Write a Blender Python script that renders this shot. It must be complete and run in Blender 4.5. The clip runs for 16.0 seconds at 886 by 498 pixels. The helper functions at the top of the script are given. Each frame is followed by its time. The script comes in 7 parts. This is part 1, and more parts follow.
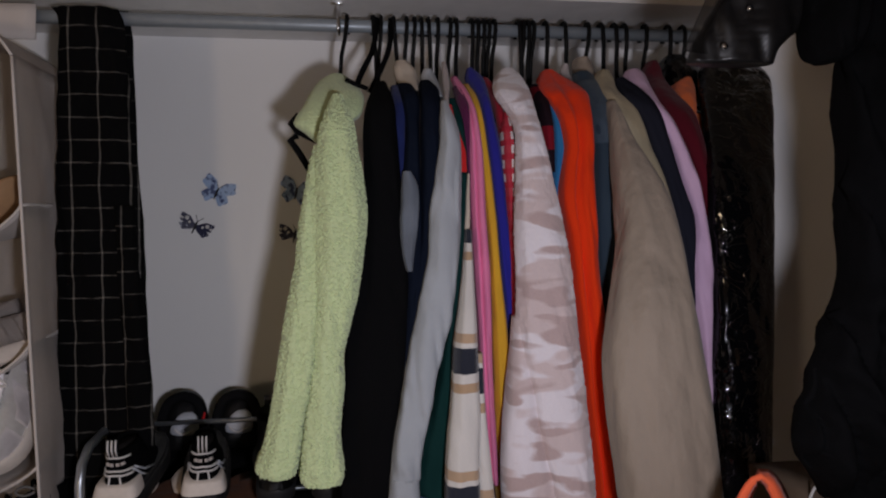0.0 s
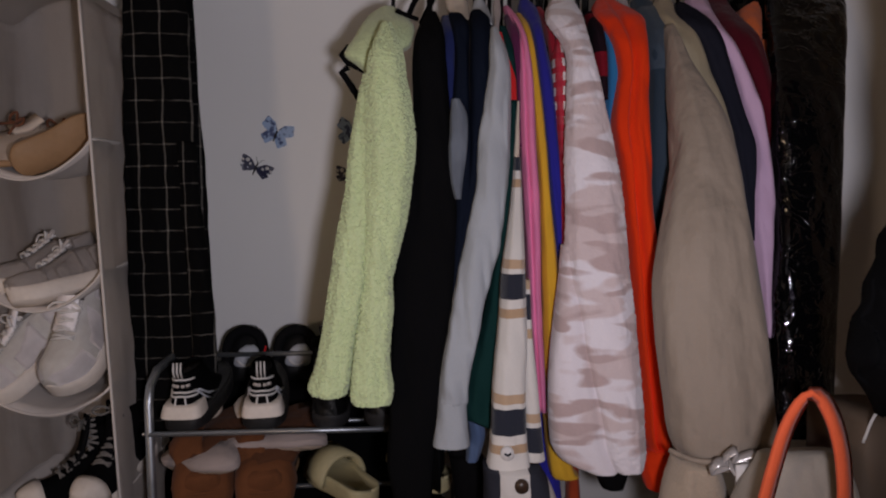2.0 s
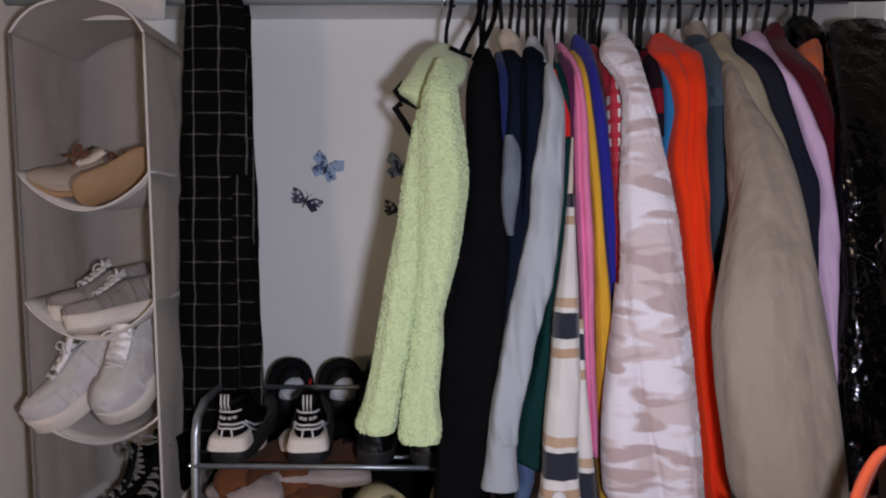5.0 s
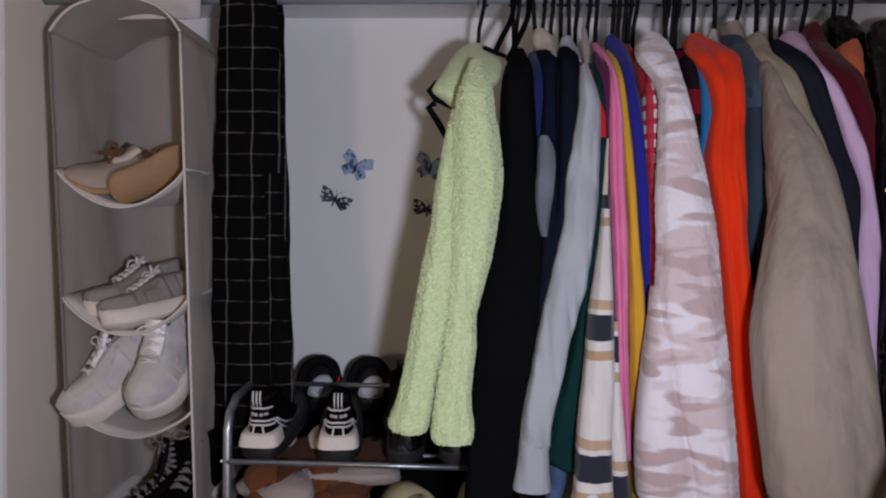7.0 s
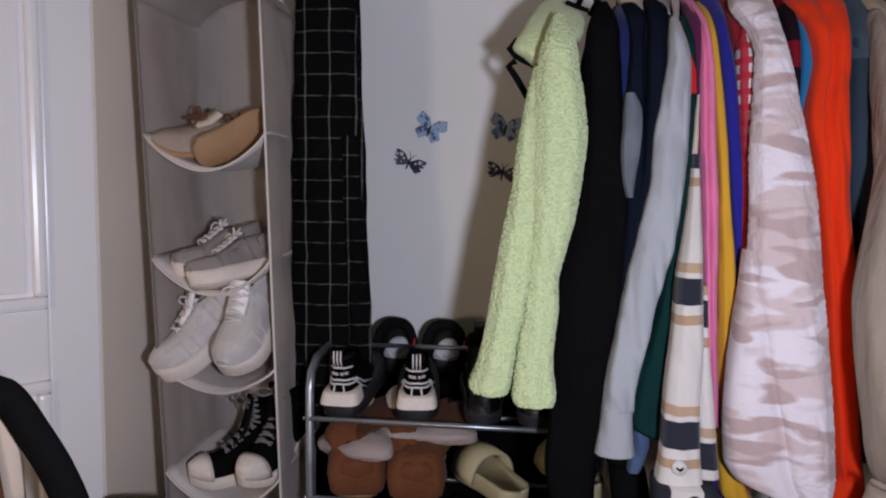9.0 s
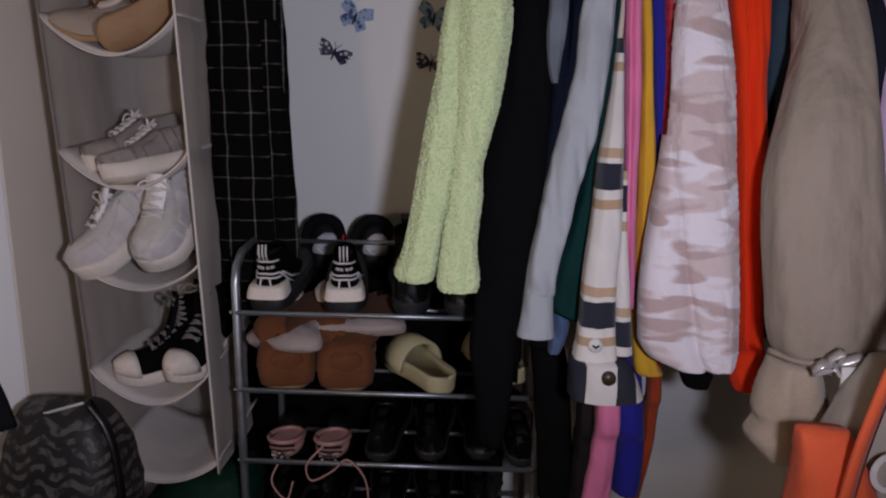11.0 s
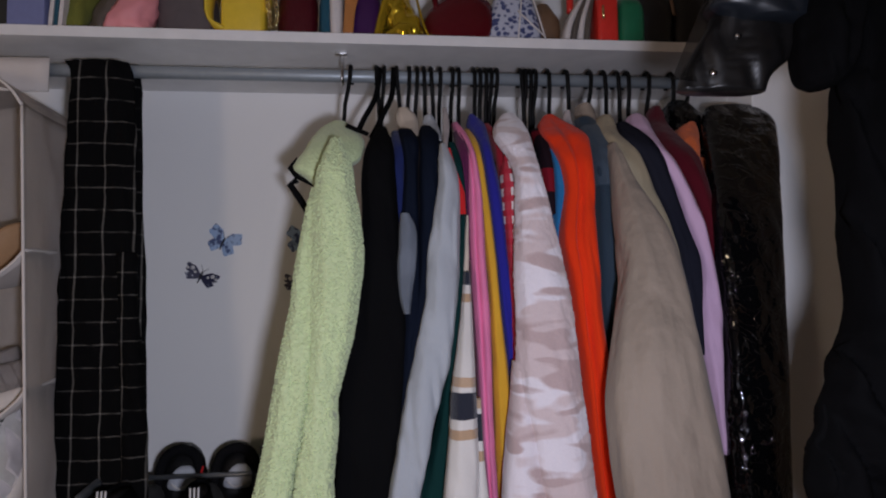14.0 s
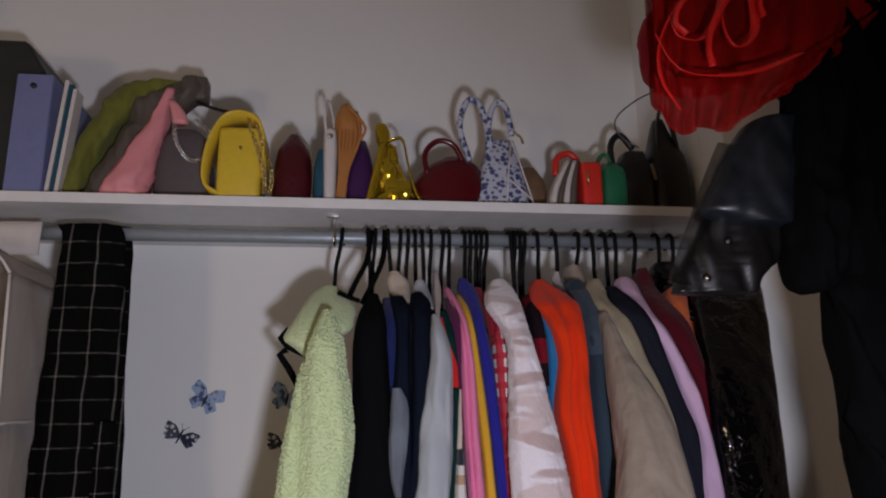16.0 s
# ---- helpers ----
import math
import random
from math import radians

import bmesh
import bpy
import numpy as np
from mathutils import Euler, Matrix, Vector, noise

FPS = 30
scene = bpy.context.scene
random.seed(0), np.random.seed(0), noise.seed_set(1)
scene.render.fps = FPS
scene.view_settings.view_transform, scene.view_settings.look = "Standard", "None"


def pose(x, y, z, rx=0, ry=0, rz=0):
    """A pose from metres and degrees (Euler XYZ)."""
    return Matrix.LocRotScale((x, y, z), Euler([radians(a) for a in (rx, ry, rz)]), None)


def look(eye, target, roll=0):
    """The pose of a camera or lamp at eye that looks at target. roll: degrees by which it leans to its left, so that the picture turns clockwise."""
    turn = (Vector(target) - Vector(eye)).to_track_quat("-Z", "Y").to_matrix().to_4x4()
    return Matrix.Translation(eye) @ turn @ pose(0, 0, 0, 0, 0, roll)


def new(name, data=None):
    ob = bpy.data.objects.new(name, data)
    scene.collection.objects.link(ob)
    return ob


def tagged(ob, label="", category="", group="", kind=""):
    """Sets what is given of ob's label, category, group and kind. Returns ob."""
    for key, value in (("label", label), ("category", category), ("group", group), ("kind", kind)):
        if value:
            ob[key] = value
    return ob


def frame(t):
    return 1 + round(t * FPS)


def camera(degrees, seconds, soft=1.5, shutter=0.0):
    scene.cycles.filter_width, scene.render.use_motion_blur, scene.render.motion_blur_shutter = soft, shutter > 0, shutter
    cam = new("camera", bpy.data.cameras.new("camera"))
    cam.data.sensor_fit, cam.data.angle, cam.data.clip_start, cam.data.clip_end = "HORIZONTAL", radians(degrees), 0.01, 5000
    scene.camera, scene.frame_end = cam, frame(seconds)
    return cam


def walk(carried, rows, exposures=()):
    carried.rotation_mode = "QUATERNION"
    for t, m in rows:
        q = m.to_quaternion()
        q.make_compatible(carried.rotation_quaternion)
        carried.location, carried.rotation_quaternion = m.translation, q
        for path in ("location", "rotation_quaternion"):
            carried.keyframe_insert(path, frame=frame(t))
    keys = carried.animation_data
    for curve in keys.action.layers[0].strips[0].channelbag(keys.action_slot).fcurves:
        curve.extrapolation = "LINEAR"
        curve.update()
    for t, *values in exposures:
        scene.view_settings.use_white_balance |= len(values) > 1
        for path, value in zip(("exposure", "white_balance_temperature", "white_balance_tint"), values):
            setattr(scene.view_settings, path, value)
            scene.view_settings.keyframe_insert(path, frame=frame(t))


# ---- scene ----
cam = camera(65.1, 16.0, soft=2.1)
METRES, EYE, TILT, LEAN, TURN = 0.70, 1.25, -1.6, 0.5, -7.8
ROWS = [
    (0.0, 0.0, 0.0, 0.0, -0.0, 0.0, -0.0),
    (0.5, -0.0138, 0.0019, -0.0316, 5.24, -0.51, -2.26),
    (1.0, -0.0153, -0.0048, -0.0358, 6.72, -2.96, -4.1),
    (1.5, 0.0036, -0.0298, -0.0647, 8.05, -1.65, -0.05),
    (2.0, 0.0459, -0.0018, -0.0988, 5.53, -2.62, -0.02),
    (2.5, 0.053, 0.0127, -0.0867, 5.89, -3.85, -0.34),
    (3.0, 0.0237, 0.015, -0.0599, 8.03, -2.11, -1.33),
    (3.5, 0.0104, -0.0011, -0.0842, 10.17, -0.55, -1.55),
    (4.0, 0.0101, -0.0001, -0.0989, 9.74, -0.56, -0.93),
    (4.5, 0.013, 0.011, -0.0968, 8.7, 0.15, -0.93),
    (7.0, -0.0232, 0.0053, -0.0888, 10.25, -0.08, -1.49),
    (7.5, -0.0656, -0.0124, -0.0973, 14.01, -2.11, -1.65),
    (8.0, -0.0679, -0.022, -0.0984, 15.55, -2.73, -1.43),
    (10.5, -0.0704, 0.0737, -0.1304, 12.38, -7.42, -1.69),
    (11.0, -0.0395, 0.028, -0.15, 10.27, -10.38, -1.54),
    (11.5, -0.0343, 0.0126, -0.1324, 9.86, -11.16, -1.54),
    (12.0, -0.0062, -0.0275, -0.1293, 8.46, -9.26, -0.79),
    (12.5, 0.0168, -0.023, -0.124, 3.44, -6.5, -1.12),
    (13.0, 0.0459, -0.0035, -0.1123, -0.47, -3.38, -1.52),
    (13.5, 0.0639, 0.0121, -0.098, 1.17, 2.05, -0.8),
    (14.0, 0.0583, 0.0329, -0.0549, 1.84, 5.36, 0.14),
    (14.5, 0.0394, 0.055, 0.0272, 1.59, 7.16, -0.42),
    (15.0, 0.043, 0.0379, 0.0577, 1.46, 11.08, -0.19),
    (15.5, 0.0341, 0.0272, 0.0795, 0.67, 13.64, 0.08),
    (16.0, 0.0317, 0.0188, 0.0926, 0.34, 14.67, 0.35),
]
LIGHTNESS = [
    (0.0, -0.5, 6800, 15),
    (0.5, -0.61, 6800, 15),
    (1.0, -0.27, 6800, 15),
    (1.5, -0.42, 7000, 19),
    (1.6, -0.55, 7000, 19),
    (1.8, -1.0, 8000, 19),
    (2.0, -0.48, 7000, 19),
    (2.5, -0.04, 6550, 19),
    (3.0, -0.07, 6550, 19),
    (3.5, 0.05, 6460, 16),
    (4.0, 0.07, 6460, 16),
    (4.5, 0.02, 6460, 16),
    (7.0, 0.0, 6360, 16),
    (7.5, 0.1, 6360, 16),
    (8.0, 0.18, 6360, 16),
    (10.5, 0.19, 6360, 16),
    (11.0, -0.32, 6450, 19),
    (11.5, -0.13, 6450, 19),
    (12.0, -0.17, 6450, 19),
    (12.5, -0.19, 6450, 19),
    (13.0, -0.23, 6300, 16),
    (13.5, -0.23, 6300, 16),
    (14.0, -0.21, 6300, 16),
    (14.5, -0.18, 6600, 16),
    (15.0, -0.18, 6600, 16),
    (15.5, -0.16, 6600, 16),
    (16.0, -0.14, 6600, 16),
]
walk(cam, [(t, pose(0, 0, EYE, TILT, LEAN, TURN) @ pose(METRES * x, METRES * y, METRES * z, 90 + pitch, roll, yaw)) for t, x, y, z, yaw, pitch, roll in ROWS], LIGHTNESS)

# ---------------------------------------------------------------- light
world = bpy.data.worlds.new("world")
scene.world = world
world.use_nodes = True
world.node_tree.nodes["Background"].inputs[0].default_value = (0.05, 0.038, 0.026, 1)
world.node_tree.nodes["Background"].inputs[1].default_value = 0.3


def area_lamp(name, eye, target, size, watts, colour):
    data = bpy.data.lights.new(name, "AREA")
    data.shape, data.size, data.energy, data.color = "DISK", size, watts, colour
    ob = new(name, data)
    ob.matrix_world = look(eye, target)
    return ob


# the hand-held torch beside the camera, and the room's dim warm lamp behind it
torch = bpy.data.lights.new("video_torch", "SPOT")
torch.energy, torch.shadow_soft_size, torch.color = 44.0, 0.035, (0.84, 0.87, 1.0)
torch.spot_size, torch.spot_blend = radians(112), 0.95
torch_ob = new("video_torch", torch)
torch_ob.matrix_world = look((0.125, -0.03, 1.14), (-0.55, 1.6, 1.26)) @ Matrix.Diagonal((2.2, 1.0, 1.0, 1.0))
area_lamp("bedside_lamp_light", (-1.25, -0.9, 1.15), (-0.95, 1.3, 0.8), 0.3, 6.0, (1.0, 0.76, 0.52))


# ---------------------------------------------------------------- materials
class Nodes:
    def __init__(self, name):
        self.m = bpy.data.materials.new(name)
        self.m.use_nodes = True
        self.t = self.m.node_tree
        self.b = self.t.nodes["Principled BSDF"]
        self.coord = self.t.nodes.new("ShaderNodeTexCoord").outputs["Object"]

    def link(self, a, b):
        self.t.links.new(a, b)

    def add(self, kind, **inputs):
        n = self.t.nodes.new("ShaderNode" + kind)
        for k, v in inputs.items():
            k = k.replace("_", " ")
            if hasattr(v, "links"):
                self.link(v, n.inputs[k])
            else:
                n.inputs[k].default_value = v
        return n

    def scaled(self, sx, sy, sz, rot=(0, 0, 0)):
        n = self.add("Mapping", Vector=self.coord)
        n.inputs["Scale"].default_value = (sx, sy, sz)
        n.inputs["Rotation"].default_value = [radians(a) for a in rot]
        return n.outputs[0]

    def noise(self, scale, detail=4.0, vector=None, rough=0.55, twist=0.0):
        return self.add("TexNoise", Vector=vector or self.coord, Scale=scale, Detail=detail, Roughness=rough, Distortion=twist).outputs["Fac"]

    def ramp(self, fac, stops, hard=False):
        n = self.t.nodes.new("ShaderNodeValToRGB")
        r = n.color_ramp
        r.interpolation = "CONSTANT" if hard else "LINEAR"
        while len(r.elements) < len(stops):
            r.elements.new(0.5)
        for e, (p, c) in zip(r.elements, stops):
            e.position = p
            e.color = (*c, 1) if len(c) == 3 else c
        self.link(fac, n.inputs[0])
        return n.outputs[0]

    def mix(self, fac, a, b, blend="MIX"):
        n = self.t.nodes.new("ShaderNodeMix")
        n.data_type, n.blend_type = "RGBA", blend
        for sock, v in ((n.inputs[0], fac), (n.inputs[6], a), (n.inputs[7], b)):
            if hasattr(v, "links"):
                self.link(v, sock)
            elif isinstance(v, tuple):
                sock.default_value = (*v, 1)
            else:
                sock.default_value = v
        return n.outputs[2]

    def math(self, op, a, b=0.0):
        n = self.t.nodes.new("ShaderNodeMath")
        n.operation = op
        for sock, v in zip(n.inputs, (a, b)):
            if hasattr(v, "links"):
                self.link(v, sock)
            else:
                sock.default_value = v
        return n.outputs[0]

    def axis(self, which):
        return self.add("SeparateXYZ", Vector=self.coord).outputs[which]

    def colour(self, v):
        if hasattr(v, "links"):
            self.link(v, self.b.inputs["Base Color"])
        else:
            self.b.inputs["Base Color"].default_value = (*v, 1)

    def bump(self, height, strength, distance=0.002):
        n = self.add("Bump", Height=height, Strength=strength, Distance=distance)
        self.link(n.outputs[0], self.b.inputs["Normal"])

    def set(self, **inputs):
        for k, v in inputs.items():
            self.b.inputs[k.replace("_", " ")].default_value = v
        return self


def shade(c, f):
    return tuple(min(1.0, v * f) for v in c)


def cloth(name, c, rough=0.9, grain=0.18, weave=700.0, relief=0.35, sheen=0.08):
    n = Nodes(name)
    big = n.noise(9.0, 3.0)
    fine = n.noise(weave, 2.0)
    base = n.mix(big, shade(c, 1 - grain), shade(c, 1 + grain))
    n.colour(n.mix(0.25, base, n.mix(fine, shade(c, 0.5), shade(c, 1.4))))
    creases = n.noise(1.0, 2.5, n.scaled(24, 24, 7, (8, 10, 0)), 0.5)
    puckers = n.noise(1.0, 3.0, n.scaled(26, 26, 30, (0, 24, 0)), 0.5)
    h = n.math("ADD", n.math("MULTIPLY", creases, 3.0), n.math("MULTIPLY", puckers, 1.2))
    n.bump(n.math("ADD", h, n.math("MULTIPLY", fine, 0.12)), relief, 0.006)
    n.set(Roughness=rough, Sheen_Weight=sheen if max(c) > 0.03 else 0.0, Specular_IOR_Level=0.12 if max(c) > 0.03 else 0.04)
    return n.m


def fleece(name, c, curl=150.0):
    n = Nodes(name)
    v = n.add("TexVoronoi", Vector=n.coord, Scale=curl).outputs["Distance"]
    z = n.noise(curl * 0.8, 4.0)
    h = n.math("SUBTRACT", z, n.math("MULTIPLY", v, 0.8))
    n.colour(n.mix(n.math("MULTIPLY", v, 0.9), n.mix(n.noise(12.0), shade(c, 0.92), shade(c, 1.08)), shade(c, 0.84)))
    n.bump(h, 0.4, 0.003)
    n.set(Roughness=1.0, Sheen_Weight=0.25, Specular_IOR_Level=0.05)
    return n.m


def plastic(name, c, rough=0.4, metal=0.0, relief=0.08, scale=40.0, coat=0.0):
    n = Nodes(name)
    f = n.noise(scale, 5.0)
    n.colour(n.mix(f, shade(c, 0.85), shade(c, 1.12)))
    n.link(n.ramp(n.noise(scale * 0.3, 4.0), [(0.3, (rough * 0.8,) * 3), (0.7, (min(1, rough * 1.25),) * 3)]), n.b.inputs["Roughness"])
    n.bump(f, relief, 0.002)
    n.set(Metallic=metal, Coat_Weight=coat)
    return n.m


def wall_paint(name, c):
    n = Nodes(name)
    big, fine = n.noise(1.7, 5.0), n.noise(160.0, 3.0)
    n.colour(n.mix(big, shade(c, 0.94), shade(c, 1.04)))
    n.bump(n.math("ADD", fine, n.math("MULTIPLY", n.noise(30.0), 0.8)), 0.12, 0.002)
    n.set(Roughness=0.75)
    return n.m


def vinyl(name):
    n = Nodes(name)
    n.colour(n.mix(n.noise(5.0), (0.0012, 0.0012, 0.0015), (0.003, 0.003, 0.0035)))
    folds = n.noise(1.0, 2.0, n.scaled(17, 17, 9, (10, 20, 0)), 0.5, 0.8)
    creases = n.ramp(n.noise(1.0, 2.0, n.scaled(26, 26, 34, (0, 30, 0)), 0.5, 1.2), [(0.45, (0, 0, 0)), (0.5, (1, 1, 1)), (0.55, (0, 0, 0))])
    n.bump(n.math("ADD", n.math("MULTIPLY", folds, 1.2), n.math("MULTIPLY", creases, 0.08)), 0.6, 0.014)
    n.set(Roughness=0.06, Specular_IOR_Level=0.5)
    return n.m


def camo(name):
    n = Nodes(name)
    fuzz = n.noise(420.0, 3.0)
    edge = n.math("MULTIPLY", n.noise(70.0, 2.0), 0.05)
    pale = n.math("ADD", n.noise(1.0, 1.0, n.scaled(12.0, 12.0, 31.0, (0, 6, 0)), 0.5, 0.35), edge)
    tan = n.math("ADD", n.noise(1.0, 1.0, n.scaled(10.0, 10.0, 36.0, (0, -4, 40)), 0.5, 0.3), edge)
    base = n.mix(n.ramp(pale, [(0.46, (0, 0, 0)), (0.54, (1, 1, 1))]), (0.60, 0.48, 0.47), (0.76, 0.71, 0.75))
    base = n.mix(n.ramp(tan, [(0.565, (0, 0, 0)), (0.63, (1, 1, 1))]), base, (0.45, 0.32, 0.305))
    n.colour(n.mix(0.16, base, n.mix(fuzz, (0.3, 0.24, 0.24), (0.9, 0.86, 0.86))))
    n.bump(n.math("ADD", fuzz, n.noise(90.0)), 0.35, 0.003)
    n.set(Roughness=0.95, Sheen_Weight=0.4)
    return n.m


def banded(name, ground, bands, period, offset=0.0, relief=0.4):
    """Horizontal bands down the cloth: (from, to, colour) in parts of one period."""
    n = Nodes(name)
    u = n.math("FRACT", n.math("ADD", n.math("DIVIDE", n.math("ADD", n.axis(2), n.math("MULTIPLY", n.noise(25.0), 0.006)), period), offset))
    stops = [(0.0, ground)]
    for a, b, c in bands:
        stops += [(a, c), (b, ground)]
    fine = n.noise(500.0)
    n.colour(n.mix(0.22, n.ramp(u, stops, True), n.mix(fine, (0.05, 0.05, 0.05), (0.9, 0.9, 0.9)), "SOFT_LIGHT"))
    n.bump(n.math("ADD", fine, n.noise(70.0)), relief, 0.003)
    n.set(Roughness=0.95, Sheen_Weight=0.2)
    return n.m


def checked(name, ground, line, pitch, width, across=0, tall=1.05, second=None, shift=0.0):
    """A window-pane check: thin lines both ways, unevenly woven."""
    n = Nodes(name)
    wob = n.math("MULTIPLY", n.noise(30.0, 3.0), 0.004)
    def lines(k):
        u = n.math("FRACT", n.math("DIVIDE", n.math("ADD", n.axis(k), n.math("ADD", wob, shift if k == 0 else 0.0)), pitch if k != 2 else pitch * tall))
        return n.math("LESS_THAN", u, width)
    a, b = lines(across), lines(2)
    rub = n.ramp(n.noise(24.0, 4.0), [(0.40, (0.15,) * 3), (0.6, (1,) * 3)])
    base = n.mix(n.noise(8.0), shade(ground, 0.7), shade(ground, 1.3))
    if second:
        col = n.mix(n.math("MULTIPLY", a, 0.97), n.mix(n.math("MULTIPLY", b, 0.97), base, line), line)
    else:
        col = n.mix(n.math("ADD", n.math("ADD", n.math("MULTIPLY", a, 0.42), n.math("MULTIPLY", n.math("MULTIPLY", b, rub), 0.38)), n.math("MULTIPLY", n.math("MULTIPLY", a, b), 0.6)), base, line)
    n.colour(col)
    n.bump(n.math("ADD", n.noise(600.0), n.noise(50.0)), 0.35, 0.003)
    n.set(Roughness=0.95, Specular_IOR_Level=0.08)
    return n.m


WALL = wall_paint("painted_wall", (0.82, 0.82, 0.81))
WALL_WARM = wall_paint("cream_wall", (0.86, 0.765, 0.65))
DOOR_WHITE = wall_paint("white_gloss_door", (0.90, 0.89, 0.90))
DOOR_WHITE.node_tree.nodes["Principled BSDF"].inputs["Roughness"].default_value = 0.28
SHELF_WHITE = plastic("white_melamine", (0.72, 0.71, 0.70), 0.45, 0, 0.04, 20)
CARPET = fleece("dark_carpet", (0.06, 0.055, 0.05), 220)
STEEL = plastic("grey_steel_tube", (0.34, 0.37, 0.40), 0.38, 0.85, 0.03, 60)
RAIL = plastic("grey_painted_rail", (0.30, 0.34, 0.37), 0.45, 0.3, 0.05, 50)
CHROME = plastic("chrome", (0.75, 0.75, 0.75), 0.15, 1.0, 0.02, 60)
GOLD = plastic("gold_metal", (0.75, 0.60, 0.30), 0.22, 1.0, 0.02, 60)
BLACK_PLASTIC = plastic("black_plastic", (0.003, 0.003, 0.0033), 0.62, 0, 0.04, 60)
BLACK_PLASTIC.node_tree.nodes["Principled BSDF"].inputs["Specular IOR Level"].default_value = 0.15
VINYL = vinyl("black_vinyl")
CAMO = camo("pink_camouflage_fleece")
GREEN_FLEECE = fleece("lime_sherpa", (0.57, 0.67, 0.37), 190)
STRIPES = banded("cream_striped_flannel", (0.62, 0.59, 0.55), [(0.05, 0.12, (0.42, 0.28, 0.17)), (0.19, 0.38, (0.012, 0.015, 0.027)), (0.42, 0.49, (0.45, 0.31, 0.20))], 0.21, 0.333)
STRIPES_LOW = banded("cream_striped_placket", (0.62, 0.59, 0.55), [(0.05, 0.12, (0.42, 0.28, 0.17)), (0.19, 0.38, (0.012, 0.015, 0.027)), (0.42, 0.49, (0.45, 0.31, 0.20))], 0.21, 0.50)
SCARF = checked("black_windowpane_check", (0.003, 0.003, 0.0033), (0.20, 0.185, 0.165), 0.054, 0.062, 0, 0.83)
SCARF_FOLD = checked("black_windowpane_check_fold", (0.003, 0.003, 0.0033), (0.2, 0.185, 0.165), 0.047, 0.058, 0, 0.96, shift=0.02)
PLAID = checked("red_gingham", (0.62, 0.57, 0.56), (0.42, 0.03, 0.05), 0.026, 0.42, 0, 1.0, True)
BUFFALO = checked("dark_red_buffalo_check", (0.20, 0.01, 0.02), (0.01, 0.008, 0.012), 0.09, 0.5, 1, 1.0, True)


# ---------------------------------------------------------------- builders
def mesh_of(name, bm, mat, smooth=True):
    me = bpy.data.meshes.new(name)
    bmesh.ops.recalc_face_normals(bm, faces=bm.faces)
    bm.to_mesh(me)
    bm.free()
    me.materials.append(mat)
    if smooth:
        for p in me.polygons:
            p.use_smooth = True
    return me


def thing(name, label, category, at=(0, 0, 0), group="", kind=""):
    ob = new(name)
    ob.empty_display_size = 0.05
    ob.location = at
    return tagged(ob, label, category, group, kind)


def part(name, bm, mat, parent, label="", smooth=True):
    ob = new(name, mesh_of(name, bm, mat, smooth))
    ob.parent = parent
    root = parent
    while root.parent:
        root = root.parent
    if parent == root:
        ob.matrix_parent_inverse = Matrix.Translation(root.location).inverted()
    return tagged(ob, label)


def solo(name, bm, mat, label, category, group="", kind="", smooth=True):
    return tagged(new(name, mesh_of(name, bm, mat, smooth)), label, category, group, kind)


def box(bm, x0, x1, y0, y1, z0, z1, bevel=0.0, m=None):
    t = bmesh.new()
    bmesh.ops.create_cube(t, size=1)
    bmesh.ops.transform(t, matrix=Matrix.LocRotScale(((x0 + x1) / 2, (y0 + y1) / 2, (z0 + z1) / 2), None, (x1 - x0, y1 - y0, z1 - z0)), verts=t.verts)
    if bevel:
        bmesh.ops.bevel(t, geom=t.edges[:], offset=bevel, segments=2, profile=0.6, affect="EDGES")
    if m is not None:
        bmesh.ops.transform(t, matrix=m, verts=t.verts)
    return join(bm, t)


def join(bm, t):
    me = bpy.data.meshes.new("tmp")
    t.to_mesh(me)
    t.free()
    bm.from_mesh(me)
    bpy.data.meshes.remove(me)
    return bm


def spline(points, n):
    """Catmull-Rom through rows of numbers, n rows out."""
    p = np.array(points, float)
    p = np.vstack([2 * p[0] - p[1], p, 2 * p[-1] - p[-2]])
    out = []
    for u in np.linspace(0, len(points) - 1, n):
        i = min(int(u), len(points) - 2)
        f = u - i
        a, b, c, d = p[i], p[i + 1], p[i + 2], p[i + 3]
        out.append(0.5 * (2 * b + (c - a) * f + (2 * a - 5 * b + 4 * c - d) * f * f + (3 * b - 3 * c + d - a) * f ** 3))
    return np.array(out)


def rings(bm, loops, caps=True):
    rows = [[bm.verts.new(v) for v in loop] for loop in loops]
    k = len(rows[0])
    for a, b in zip(rows, rows[1:]):
        for i in range(k):
            bm.faces.new((a[i], a[(i + 1) % k], b[(i + 1) % k], b[i]))
    if caps:
        bm.faces.new(rows[0])
        bm.faces.new(rows[-1])
    return bm


def pipe(bm, points, r, seg=8, n=0, closed=False):
    """A round tube along points, or along a spline through them."""
    pts = [Vector(p) for p in (spline(points, n) if n else points)]
    loops = []
    side = None
    for i, p in enumerate(pts):
        d = (pts[min(i + 1, len(pts) - 1)] - pts[max(i - 1, 0)]).normalized()
        if side is None:
            side = d.orthogonal().normalized()
        side = (side - d * side.dot(d)).normalized()
        up = d.cross(side)
        rr = r[min(i, len(r) - 1)] if isinstance(r, (list, tuple)) else r
        loops.append([p + (side * math.cos(a) + up * math.sin(a)) * rr for a in (2 * math.pi * j / seg for j in range(seg))])
    return rings(bm, loops)


